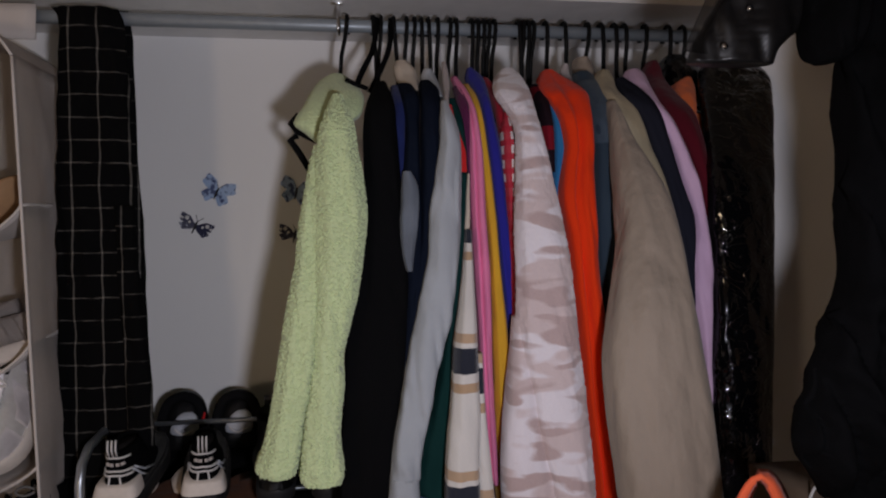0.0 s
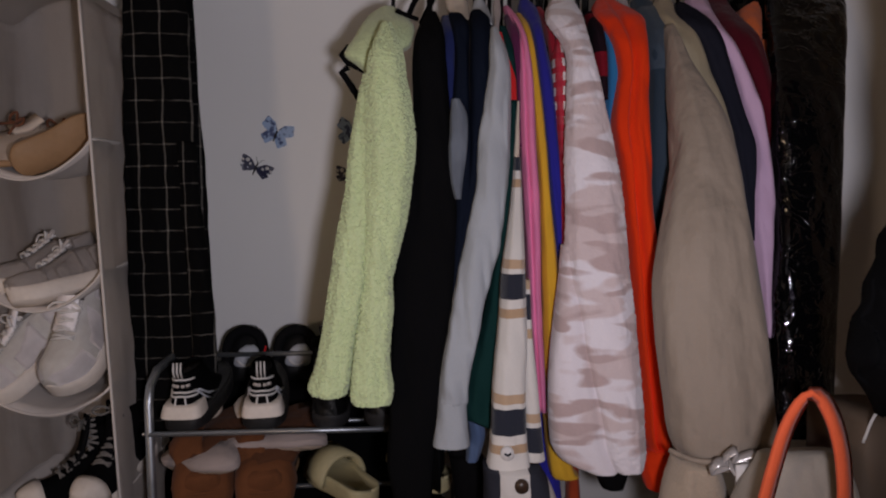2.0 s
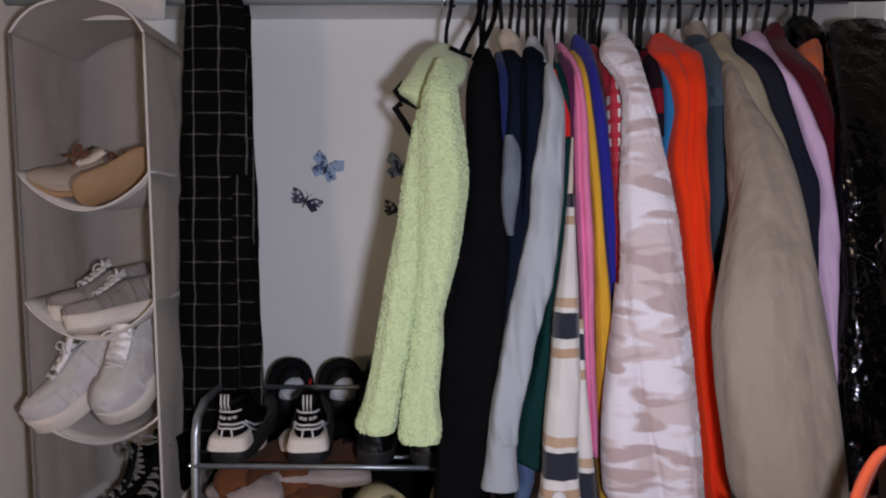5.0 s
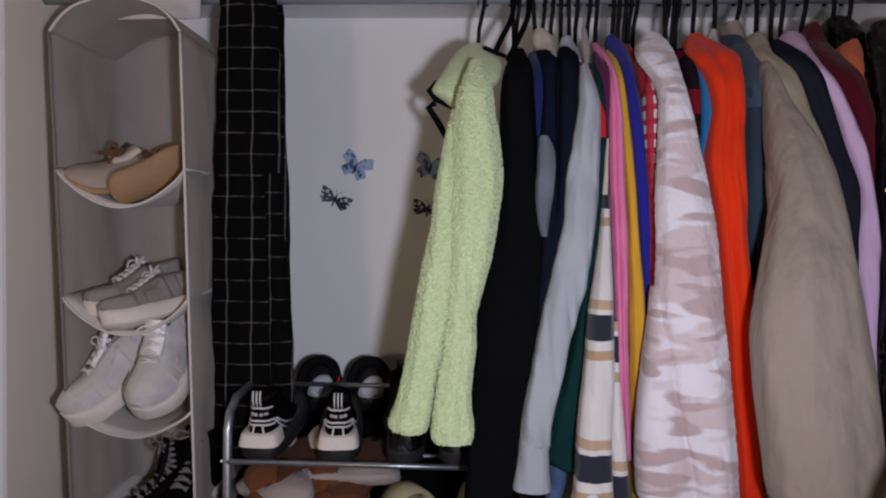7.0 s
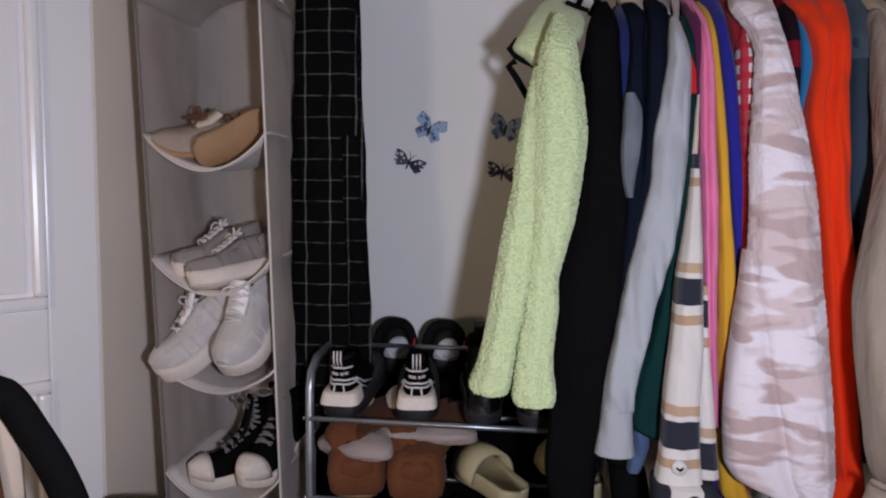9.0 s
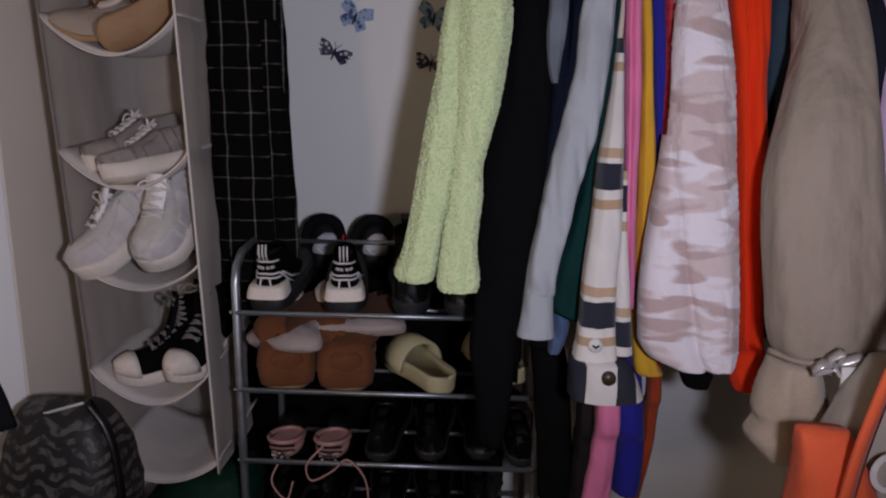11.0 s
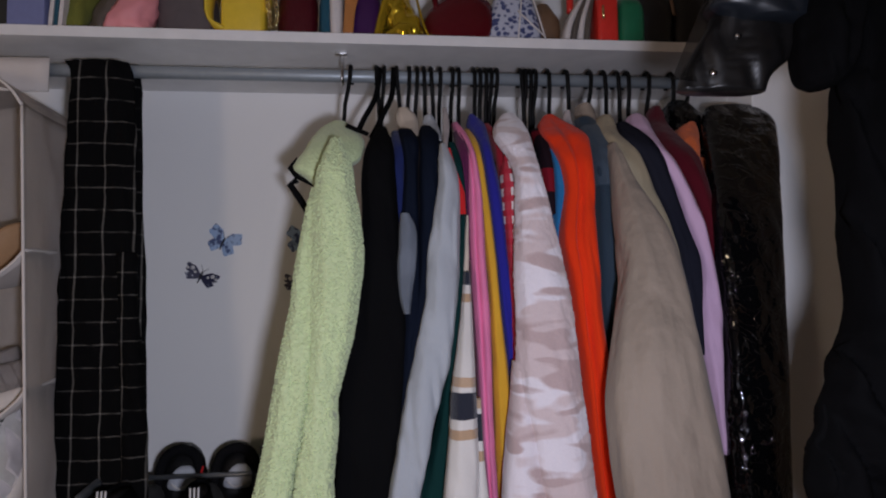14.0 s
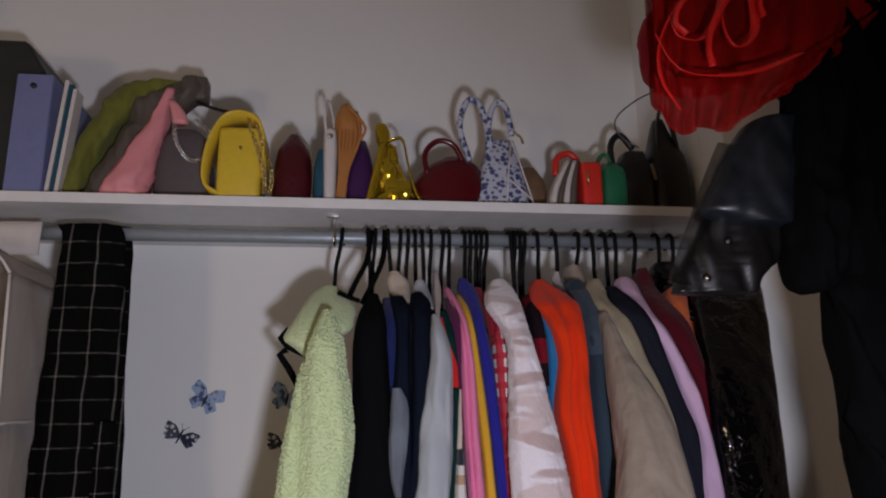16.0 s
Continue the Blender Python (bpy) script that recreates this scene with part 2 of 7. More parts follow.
def strap(bm, points, w, thick, across=(0, 1, 0), n=0):
    """A flat band along points; across: the way of its width."""
    pts = [Vector(p) for p in (spline(points, n) if n else points)]
    a = Vector(across).normalized()
    loops = []
    for i, p in enumerate(pts):
        d = (pts[min(i + 1, len(pts) - 1)] - pts[max(i - 1, 0)]).normalized()
        s = (a - d * a.dot(d)).normalized() * (w / 2)
        u = d.cross(s).normalized() * (thick / 2)
        loops.append([p + s + u, p - s + u, p - s - u, p + s - u])
    return rings(bm, loops)


def drape(bm, stations, folds=4, amp=0.1, seed=0, seg=30, n=36, crease=0.0, hang=0.0, fuzz=0.0):
    """A hanging tube of cloth. Stations from the top: x, y, z, half width, half depth."""
    rows = spline(stations, n)
    rnd = random.Random(seed)
    ph = [rnd.uniform(0, 6.28) for _ in range(4)]
    loops = []
    for i, (x, y, z, hw, hd) in enumerate(rows):
        f = i / (n - 1)
        loop = []
        for j in range(seg):
            a = 2 * math.pi * j / seg
            ca, sa = math.cos(a), math.sin(a)
            rad = 1 + amp * (0.3 + 0.7 * f) * math.sin(folds * a + ph[0] + 1.4 * f) + 0.5 * amp * math.sin((folds + 3) * a + ph[1] - 3 * f)
            rad += 0.9 * amp * noise.noise((ca * 1.3 + seed * 3.1, sa * 1.3, f * 5.0))
            rad += 0.5 * amp * noise.noise((ca * 2.4 + seed, sa * 2.4, f * 17.0))
            if crease:
                rad -= crease * math.exp(-(((a - 4.71) / 0.22) ** 2)) * f
            if fuzz:
                q = (ca * hw * 190 + seed, sa * hd * 190, z * 190)
                rad += fuzz / hw * (noise.noise(q) + 0.6 * noise.noise((q[0] * 2.1, q[1] * 2.1, q[2] * 2.1)))
            ex = math.copysign(abs(ca) ** 0.8, ca)
            ey = math.copysign(abs(sa) ** 0.8, sa)
            loop.append((x + hw * rad * ex, y + hd * rad * ey, z + hang * math.sin(2 * a + ph[2]) * f))
        loops.append(loop)
    return rings(bm, loops)


def blob(bm, stations, power=0.55, seg=28, n=20, dent=0.0, seed=0):
    """A soft body of rounded-square sections. Stations upwards: x, y, z, half width, half depth."""
    loops = []
    for i, (x, y, z, hw, hd) in enumerate(spline(stations, n)):
        loop = []
        for j in range(seg):
            a = 2 * math.pi * j / seg
            ca, sa = math.cos(a), math.sin(a)
            k = 1 + dent * noise.noise((ca * 1.5 + seed, sa * 1.5, z * 22 + seed)) + dent * 0.6 * noise.noise((ca * 4 + seed, sa * 4, z * 60))
            loop.append((x + hw * k * math.copysign(abs(ca) ** power, ca), y + hd * k * math.copysign(abs(sa) ** power, sa), z))
        loops.append(loop)
    return rings(bm, loops)


RAIL_Y, RAIL_Z = 1.50, 1.684


def hanger(x, lean=0.0, mat=None, neck=1.520, tip=1.455):
    h = thing("clothes_hanger", "slim black plastic clothes hanger hooked over the rail", "hanger", (x, RAIL_Y, neck), "hangers on the rail")
    r = 0.0048
    hook = [(x, RAIL_Y + 0.022, RAIL_Z - 0.012)]
    for k in range(9):
        a = math.radians(-10 + 200 * k / 8)
        hook.append((x + lean * 0.1 * k / 8, RAIL_Y + 0.02 * math.cos(a), RAIL_Z + 0.0 + 0.0205 * math.sin(a)))
    hook += [(x + lean * 0.3, RAIL_Y - 0.017, RAIL_Z - 0.03), (x + lean * 0.7, RAIL_Y - 0.003, RAIL_Z - 0.065), (x + lean, RAIL_Y, neck)]
    part("hook", pipe(bmesh.new(), hook, r, 6), mat or BLACK_PLASTIC, h)
    xb = x + lean
    part("crossbar", pipe(bmesh.new(), [(xb, RAIL_Y - 0.20, tip), (xb, RAIL_Y - 0.08, neck - 0.012), (xb, RAIL_Y, neck), (xb, RAIL_Y + 0.08, neck - 0.012), (xb, RAIL_Y + 0.20, tip)], 0.005, 6, 14), mat or BLACK_PLASTIC, h)
    return h


def cloth_tube(rows, hd=0.034, seed=1, amp=0.08, wrinkle=0.05, groove=0.0, fuzz=0.0, res=(46, 76)):
    """A hanging sleeve or panel. Rows from the top: x, y, z, half width. hd: half depth; groove: where across it a long fold lies."""
    bm = bmesh.new()
    table = [(x, y, z, hw, min(hd, 0.010 + 1.3 * hw)) for x, y, z, hw in rows]
    seg, n = res
    rnd = random.Random(seed)
    ph = [rnd.uniform(0, 6.28) for _ in range(3)]
    loops = []
    for i, (x, y, z, hw, d) in enumerate(spline(table, n)):
        f = i / (n - 1)
        loop = []
        for j in range(seg):
            a = 2 * math.pi * j / seg
            ca, sa = math.cos(a), math.sin(a)
            rad = 1 + amp * (0.3 + 0.7 * f) * 0.5 * math.sin(3 * a + ph[0] + 1.8 * f) + 0.3 * amp * math.sin(7 * a + ph[1] - 4 * f)
            px, py = hw * rad * math.copysign(abs(ca) ** 0.8, ca), d * rad * math.copysign(abs(sa) ** 0.8, sa)
            if wrinkle:
                u = x + px
                w1 = noise.noise((u * 26 + seed * 3.7, z * 7 + u * 14, seed))
                w2 = noise.noise((u * 34 - seed, z * 30 + u * 30, seed * 1.7))
                ridge = (1 - abs(w1)) ** 3 - 0.4 + 0.6 * w2
                py += 0.09 * wrinkle * ridge * (1 if sa < 0 else 0.3)
                px += 0.02 * wrinkle * w2
            if groove and sa < 0:
                py += 0.8 * d * math.exp(-(((ca - (2 * groove - 1) - 0.12 * math.sin(5 * f + ph[2])) / 0.13) ** 2)) * min(1.0, 4 * f)
            if fuzz:
                q = ((x + px) * 230 + seed, (y + py) * 230, z * 230)
                k = fuzz * (noise.noise(q) + 0.5 * noise.noise((q[0] * 2.3, q[1] * 2.3, q[2] * 2.3)))
                px, py = px + k * ca, py + k * sa
            loop.append((x + px, y + py, z))
        loops.append(loop)
    return rings(bm, loops)


def garment(name, label, category, mat, x, neck, hem, sleeve, thick=0.014, hd=0.034, seed=1, front=1.33, back=1.70, lean=0.0, wrinkle=0.05, groove=0.0, fuzz=0.0, res=(46, 76)):
    """Clothing on a hanger at x, seen from its side: a flat body that hangs from the shoulders, and the near sleeve,
    given from the shoulder down as x, y, z, half width."""
    g = thing(name, label, category, (x, RAIL_Y, neck), "clothes on the rail")
    tip_z = min(neck - 0.05, sleeve[0][2] - 0.05)
    mid, reach, drop = (front + back) / 2, (back - front) / 2, neck - tip_z
    body = [(x, RAIL_Y, neck, thick * 0.4, 0.045), (x, RAIL_Y, neck - 0.15 * drop, thick * 0.7, reach * 0.40), (x, (mid + RAIL_Y) / 2, neck - 0.55 * drop, thick * 0.9, reach * 0.72),
            (x, mid, tip_z, thick, reach * 0.97), (x, mid, tip_z - 0.06, thick, reach), (x + lean * 0.5, mid, (tip_z + hem) / 2, thick * 1.1, reach), (x + lean, mid, hem, thick, reach * 0.98)]
    part("body", drape(bmesh.new(), body, 7, 0.07, seed + 50, 40, 40), mat, g)
    part("sleeve", cloth_tube(sleeve, hd, seed, 0.08, wrinkle, groove, fuzz, res), mat, g)
    return g


def pile(ob, seed, size=0.0021, density=42000):
    """Short curled tufts standing on a fleece surface, as one part under it."""
    rng = random.Random(seed)
    verts, faces = [], []
    for p in ob.data.polygons:
        k = p.area * density
        for _ in range(int(k) + (rng.random() < k % 1)):
            c, nrm = p.center + p.normal * size * 0.25, p.normal
            u = nrm.orthogonal().normalized()
            v = nrm.cross(u)
            r, b, turn = size * rng.uniform(0.7, 1.3), len(verts), rng.uniform(0, 6.3)
            verts.append(c + nrm * r * rng.uniform(0.6, 1.1) + u * rng.uniform(-0.4, 0.4) * r + Vector((0, 0, -0.4 * r)))
            for h, w in ((0.45, 0.8), (-0.4, 1.0)):
                verts += [c + nrm * r * h + (u * math.cos(turn + 1.257 * j) + v * math.sin(turn + 1.257 * j)) * r * w for j in range(5)]
            faces += [(b, b + 1 + j, b + 1 + (j + 1) % 5) for j in range(5)]
            faces += [(b + 1 + j, b + 6 + j, b + 6 + (j + 1) % 5, b + 1 + (j + 1) % 5) for j in range(5)]
    me = bpy.data.meshes.new("pile")
    me.from_pydata(verts, [], faces)
    bm = bmesh.new()
    bm.from_mesh(me)
    bpy.data.meshes.remove(me)
    tagged(part("sherpa_nap", bm, ob.data.materials[0], ob), "curled sherpa pile", kind="stuff")


# ---------------------------------------------------------------- the closet
BACK, LEFT, RIGHT, FRONT = 1.80, -0.96, 0.84, 1.37
H = 2.65
def wall(name, label, mat, *size):
    solo(name, box(bmesh.new(), *size, 0.003), mat, label, "wall", kind="structure", smooth=False)


wall("wall_back", "pale grey painted back wall of the closet", WALL, LEFT - 0.1, RIGHT + 0.1, BACK, BACK + 0.1, 0, H)
wall("wall_left", "cream painted side wall of the closet", WALL_WARM, LEFT - 0.12, LEFT, FRONT - 0.004, BACK, 0, H)
wall("wall_right", "pale painted side wall of the closet", WALL, RIGHT, RIGHT + 0.1, FRONT + 0.1, BACK, 0, H)
wall("wall_front_right", "pale painted wall beside the closet opening", WALL, RIGHT, 1.6, FRONT, FRONT + 0.1, 0, H)
wall("wall_front_left", "cream painted wall beside the closet", WALL_WARM, -1.6, LEFT - 0.12, FRONT, FRONT + 0.1, 0, H)
wall("wall_room_left", "cream painted wall of the room", WALL_WARM, -1.7, -1.6, -1.8, FRONT + 0.1, 0, H)
wall("wall_room_right", "cream painted wall of the room", WALL_WARM, 1.6, 1.7, -1.8, FRONT + 0.1, 0, H)
wall("wall_room_back", "cream painted wall of the room", WALL_WARM, -1.7, 1.7, -1.9, -1.8, 0, H)
solo("floor", box(bmesh.new(), -1.7, 1.7, -1.9, BACK + 0.1, -0.1, 0), CARPET, "dark carpeted floor", "floor", kind="structure", smooth=False)
solo("ceiling", box(bmesh.new(), -1.7, 1.7, -1.9, BACK + 0.1, H, H + 0.1), WALL, "white painted ceiling", "ceiling", kind="structure", smooth=False)
shelf = thing("shelf", "white melamine shelf over the clothes rail", "shelf", (0, 1.6, 1.74))
part("board", box(bmesh.new(), LEFT, RIGHT, 1.4315, BACK, 1.7315, 1.752, 0.001), SHELF_WHITE, shelf, smooth=False)
part("edge_strip", box(bmesh.new(), LEFT, RIGHT, 1.430, 1.4312, 1.731, 1.7525, 0.0005), SHELF_WHITE, shelf, smooth=False)
rail = thing("clothes_rail", "grey metal clothes rail across the closet", "rail", (0, RAIL_Y, RAIL_Z))
part("tube", pipe(bmesh.new(), [(LEFT, RAIL_Y, RAIL_Z), (RIGHT, RAIL_Y, RAIL_Z)], 0.0135, 20), RAIL, rail)
br = box(bmesh.new(), -0.030, -0.004, 1.478, 1.492, 1.724, 1.7315, 0.001)
pipe(br, [(-0.014, 1.485, 1.73), (-0.014, 1.483, 1.70), (-0.014, 1.484, 1.672), (-0.014, 1.50, 1.666), (-0.014, 1.512, 1.672)], 0.004, 8, 16)
part("bracket", br, CHROME, rail, "small chrome hook bracket")

# ---------------------------------------------------------------- hanging clothes
C = cloth
BLACK = C("black_cotton", (0.0045, 0.0045, 0.005), 0.95, 0.1, 500, 0.3, 0.0)
NAVY = C("navy_cotton", (0.012, 0.02, 0.09))
INK = C("ink_blue_cotton", (0.006, 0.009, 0.018), sheen=0.0)
WASHED = C("washed_grey_denim", (0.14, 0.16, 0.19), grain=0.8)
CREAM = C("cream_cotton", (0.55, 0.47, 0.38))
GREY = C("heather_grey_jersey", (0.37, 0.395, 0.42), weave=900, grain=0.1)
BOTTLE = C("bottle_green_cotton", (0.006, 0.030, 0.028))
PINK = C("bubblegum_pink_cotton", (0.72, 0.20, 0.36))
MUSTARD = C("mustard_cotton", (0.62, 0.34, 0.03))
ROYAL = C("royal_blue_cotton", (0.02, 0.02, 0.24))
CRIMSON = C("crimson_cotton", (0.28, 0.012, 0.025))
SKY = C("bright_blue_cotton", (0.02, 0.16, 0.36))
PEACH = C("peach_cotton", (0.75, 0.42, 0.24))
ORANGE = C("orange_red_cotton", (0.74, 0.040, 0.006), grain=0.1)
SLATE = C("slate_blue_denim", (0.028, 0.045, 0.065), weave=900)
KHAKI = C("khaki_cotton", (0.36, 0.30, 0.20))
TAUPE = C("taupe_nylon", (0.29, 0.235, 0.185), 0.6, 0.08, 900, 0.58, 0.1)
CHARCOAL = C("charcoal_cotton", (0.016, 0.017, 0.026))
LILAC = C("lilac_nylon", (0.64, 0.43, 0.60), 0.6, 0.08)
MAROON = C("maroon_cotton", (0.085, 0.005, 0.012))
BRIGHT_ORANGE = C("bright_orange_cotton", (0.82, 0.17, 0.05))
BROWN = C("dark_brown_cotton", (0.018, 0.015, 0.015))
RED_CLOTH = C("bright_red_cotton", (0.55, 0.02, 0.02))
PLUM = C("plum_velvet", (0.10, 0.015, 0.06))

DENIM = C("mid_blue_denim", (0.07, 0.11, 0.20), grain=0.5)
GREY_PINK = C("pale_mushroom_jersey", (0.42, 0.37, 0.36))
SLATE_PALE = C("faded_slate_denim", (0.055, 0.078, 0.105), weave=900)
PATCH_WHITE = C("white_woven_patch", (0.66, 0.64, 0.62))
CUFF = checked("navy_striped_cuff", (0.62, 0.59, 0.55), (0.012, 0.015, 0.027), 0.080, 0.42, 0, 12.5, True, 0.036)

g = thing("fleece_jacket", "fuzzy lime green sherpa fleece jacket on a hanger", "jacket", (-0.022, RAIL_Y, 1.545), "clothes on the rail")
part("body", drape(bmesh.new(), [(-0.02, RAIL_Y, 1.53, 0.010, 0.05), (-0.015, 1.49, 1.49, 0.02, 0.14), (-0.01, 1.49, 1.40, 0.022, 0.17), (-0.03, 1.49, 1.10, 0.024, 0.18), (-0.06, 1.48, 0.84, 0.022, 0.18)], 7, 0.07, 53, 40, 40), GREEN_FLEECE, g)
pile(part("sleeve", cloth_tube([(-0.016, 1.25, 1.488, 0.0081), (-0.016, 1.217, 1.435, 0.0261), (-0.017, 1.207, 1.384, 0.0343), (-0.014, 1.197, 1.335, 0.0389), (-0.012, 1.188, 1.285, 0.0415), (-0.014, 1.182, 1.237, 0.0399), (-0.017, 1.175, 1.189, 0.0369), (-0.021, 1.169, 1.141, 0.0325), (-0.028, 1.162, 1.094, 0.0281), (-0.035, 1.156, 1.046, 0.0232), (-0.037, 1.15, 1, 0.026), (-0.043, 1.147, 0.953, 0.0274), (-0.047, 1.144, 0.906, 0.0297), (-0.046, 1.141, 0.864, 0.0344), (-0.045, 1.14, 0.846, 0.0301)], 0.05, 3, 0.10, 0.05, fuzz=0.0010, res=(130, 300)), GREEN_FLEECE, g), 675)
pile(part("front_panel", cloth_tube([(-0.046, 1.219, 1.396, 0.0099), (-0.054, 1.207, 1.335, 0.0138), (-0.059, 1.198, 1.286, 0.0171), (-0.062, 1.192, 1.237, 0.0204), (-0.064, 1.185, 1.188, 0.0228), (-0.069, 1.179, 1.14, 0.0275), (-0.075, 1.172, 1.092, 0.0299), (-0.082, 1.166, 1.044, 0.0312), (-0.089, 1.16, 0.997, 0.0311), (-0.099, 1.157, 0.949, 0.0292), (-0.108, 1.153, 0.902, 0.032), (-0.117, 1.151, 0.871, 0.0349), (-0.116, 1.151, 0.858, 0.0287)], 0.05, 5, 0.10, 0.05, fuzz=0.0010, res=(130, 280)), GREEN_FLEECE, g), 676)
part("shoulder", cloth_tube([(-0.018, 1.417, 1.559, 0.0149), (-0.018, 1.393, 1.54, 0.0355), (-0.018, 1.345, 1.509, 0.05), (-0.023, 1.315, 1.481, 0.0553), (-0.033, 1.298, 1.459, 0.0562), (-0.048, 1.288, 1.441, 0.0444), (-0.044, 1.285, 1.426, 0.0302), (-0.043, 1.282, 1.411, 0.0146)], 0.035, 7, 0.05, 0.02, fuzz=0.0015, res=(130, 110)), GREEN_FLEECE, g)
for line in ([(-0.086, 1.300, 1.462), (-0.101, 1.300, 1.445), (-0.090, 1.300, 1.432), (-0.054, 1.300, 1.414)], [(-0.090, 1.310, 1.426), (-0.103, 1.310, 1.417), (-0.086, 1.310, 1.392), (-0.066, 1.310, 1.358)], [(-0.001, 1.340, 1.537), (0.017, 1.340, 1.529), (0.041, 1.340, 1.520)]):
    part("trim", strap(bmesh.new(), line, 0.012, 0.004, (1, 0.5, 0)), BLACK, g, "black satin trim")
hanger(0.005, -0.02)

g = garment("long_coat", "long black cotton coat with hanging sleeve", "coat", BLACK, 0.062, 1.5, 0.6, [(0.066, 1.356, 1.535, 0.0098), (0.062, 1.286, 1.482, 0.0248), (0.059, 1.257, 1.433, 0.0294), (0.061, 1.244, 1.371, 0.0321), (0.062, 1.229, 1.289, 0.0328), (0.063, 1.218, 1.21, 0.0405), (0.059, 1.209, 1.141, 0.0491), (0.05, 1.2, 1.072, 0.0552), (0.044, 1.19, 0.995, 0.0535), (0.037, 1.186, 0.937, 0.0495), (0.031, 1.182, 0.879, 0.0485), (0.026, 1.177, 0.802, 0.0441), (0.018, 1.172, 0.727, 0.0416), (0.02, 1.167, 0.642, 0.0313), (0.016, 1.164, 0.557, 0.0221)], 0.022, hd=0.034, seed=11)
for line in ([(0.010, 1.375, 1.505), (0.030, 1.395, 1.560), (0.056, 1.45, 1.625), (0.067, 1.488, 1.700)], [(0.046, 1.375, 1.520), (0.070, 1.395, 1.572), (0.090, 1.45, 1.630), (0.096, 1.488, 1.700)]):
    part("belt_loop", strap(bmesh.new(), line, 0.011, 0.003, (1, 0.2, -0.3), 16), BLACK, g, "black cloth tie looped over the hook")
g = garment("navy_shirt", "navy blue cotton shirt on a hanger", "shirt", NAVY, 0.1, 1.5, 0.85, [(0.097, 1.358, 1.527, 0.012), (0.098, 1.302, 1.484, 0.0157), (0.094, 1.27, 1.426, 0.0133), (0.093, 1.253, 1.342, 0.0131), (0.091, 1.23, 1.19, 0.0149), (0.087, 1.215, 1.071, 0.0148)], 0.008, hd=0.034, seed=12)
g = garment("dark_jacket", "ink blue jacket with cream collar and faded grey sleeve panel", "jacket", INK, 0.122, 1.5, 0.8, [(0.111, 1.344, 1.528, 0.0135), (0.117, 1.294, 1.493, 0.0166), (0.117, 1.257, 1.434, 0.0121), (0.113, 1.238, 1.341, 0.0159), (0.113, 1.225, 1.26, 0.0178), (0.113, 1.213, 1.171, 0.0157), (0.106, 1.2, 1.073, 0.0136), (0.095, 1.188, 0.977, 0.0111)], 0.01, hd=0.034, seed=13)
part("collar", cloth_tube([(0.113, 1.435, 1.594, 0.0126), (0.117, 1.421, 1.576, 0.0211), (0.121, 1.401, 1.551, 0.0208), (0.127, 1.349, 1.518, 0.0119), (0.125, 1.319, 1.498, 0.0063)], 0.03, 13, 0.08, 0.05), CREAM, g, "cream fleece collar")
part("sleeve_panel", cloth_tube([(0.103, 1.22, 1.352, 0.0079), (0.108, 1.215, 1.326, 0.0147), (0.107, 1.208, 1.288, 0.0161), (0.104, 1.203, 1.249, 0.0151), (0.102, 1.198, 1.21, 0.0111), (0.105, 1.194, 1.179, 0.0053)], 0.02, 4, 0.08, 0.05), WASHED, g, "faded grey panel")
g = garment("black_jumper", "thin dark brown jumper on a hanger", "jumper", BROWN, 0.145, 1.5, 0.82, [(0.134, 1.328, 1.511, 0.0085), (0.138, 1.291, 1.477, 0.0119), (0.136, 1.265, 1.425, 0.0101), (0.131, 1.239, 1.291, 0.01), (0.125, 1.223, 1.171, 0.0099)], 0.01, hd=0.034, seed=14)
g = garment("dark_shirt", "black shirt on a hanger", "shirt", INK, 0.16, 1.5, 0.8, [(0.153, 1.362, 1.539, 0.0109), (0.155, 1.311, 1.507, 0.0199), (0.15, 1.259, 1.444, 0.0186), (0.147, 1.238, 1.341, 0.0189), (0.139, 1.222, 1.24, 0.0148), (0.122, 1.209, 1.142, 0.0147), (0.105, 1.196, 1.044, 0.0107), (0.093, 1.187, 0.957, 0.0087)], 0.01, hd=0.034, seed=15)
g = garment("blue_jeans", "folded blue denim jeans showing below the sweatshirt cuff", "jeans", DENIM, 0.15, 1.48, 0.74, [(0.131, 1.206, 0.795, 0.0158), (0.135, 1.204, 0.765, 0.0148), (0.13, 1.203, 0.741, 0.0138), (0.125, 1.201, 0.716, 0.0108)], 0.01, hd=0.034, seed=91)
g = garment("grey_sweatshirt", "heather grey sweatshirt with a loose hood and long cuff", "sweatshirt", GREY, 0.18, 1.5, 0.84, [(0.175, 1.255, 1.482, 0.006), (0.177, 1.23, 1.448, 0.0133), (0.18, 1.222, 1.408, 0.0186), (0.176, 1.211, 1.357, 0.0218), (0.168, 1.198, 1.288, 0.0269), (0.165, 1.192, 1.239, 0.0278), (0.16, 1.185, 1.191, 0.0277), (0.151, 1.179, 1.143, 0.03), (0.142, 1.173, 1.096, 0.0318), (0.134, 1.169, 1.067, 0.0308), (0.128, 1.165, 1.039, 0.0293), (0.118, 1.16, 1.001, 0.0273), (0.11, 1.157, 0.954, 0.0268), (0.1, 1.154, 0.907, 0.0254), (0.093, 1.151, 0.865, 0.0245), (0.091, 1.149, 0.837, 0.0249)], 0.012, hd=0.034, seed=16, wrinkle=0.10)
part("cuff", cloth_tube([(0.089, 1.147, 0.84, 0.0244), (0.088, 1.146, 0.823, 0.0249), (0.087, 1.144, 0.795, 0.0272), (0.086, 1.142, 0.765, 0.0314)], 0.03, 25, 0.03, 0.02), GREY, g, "long plain cuff")
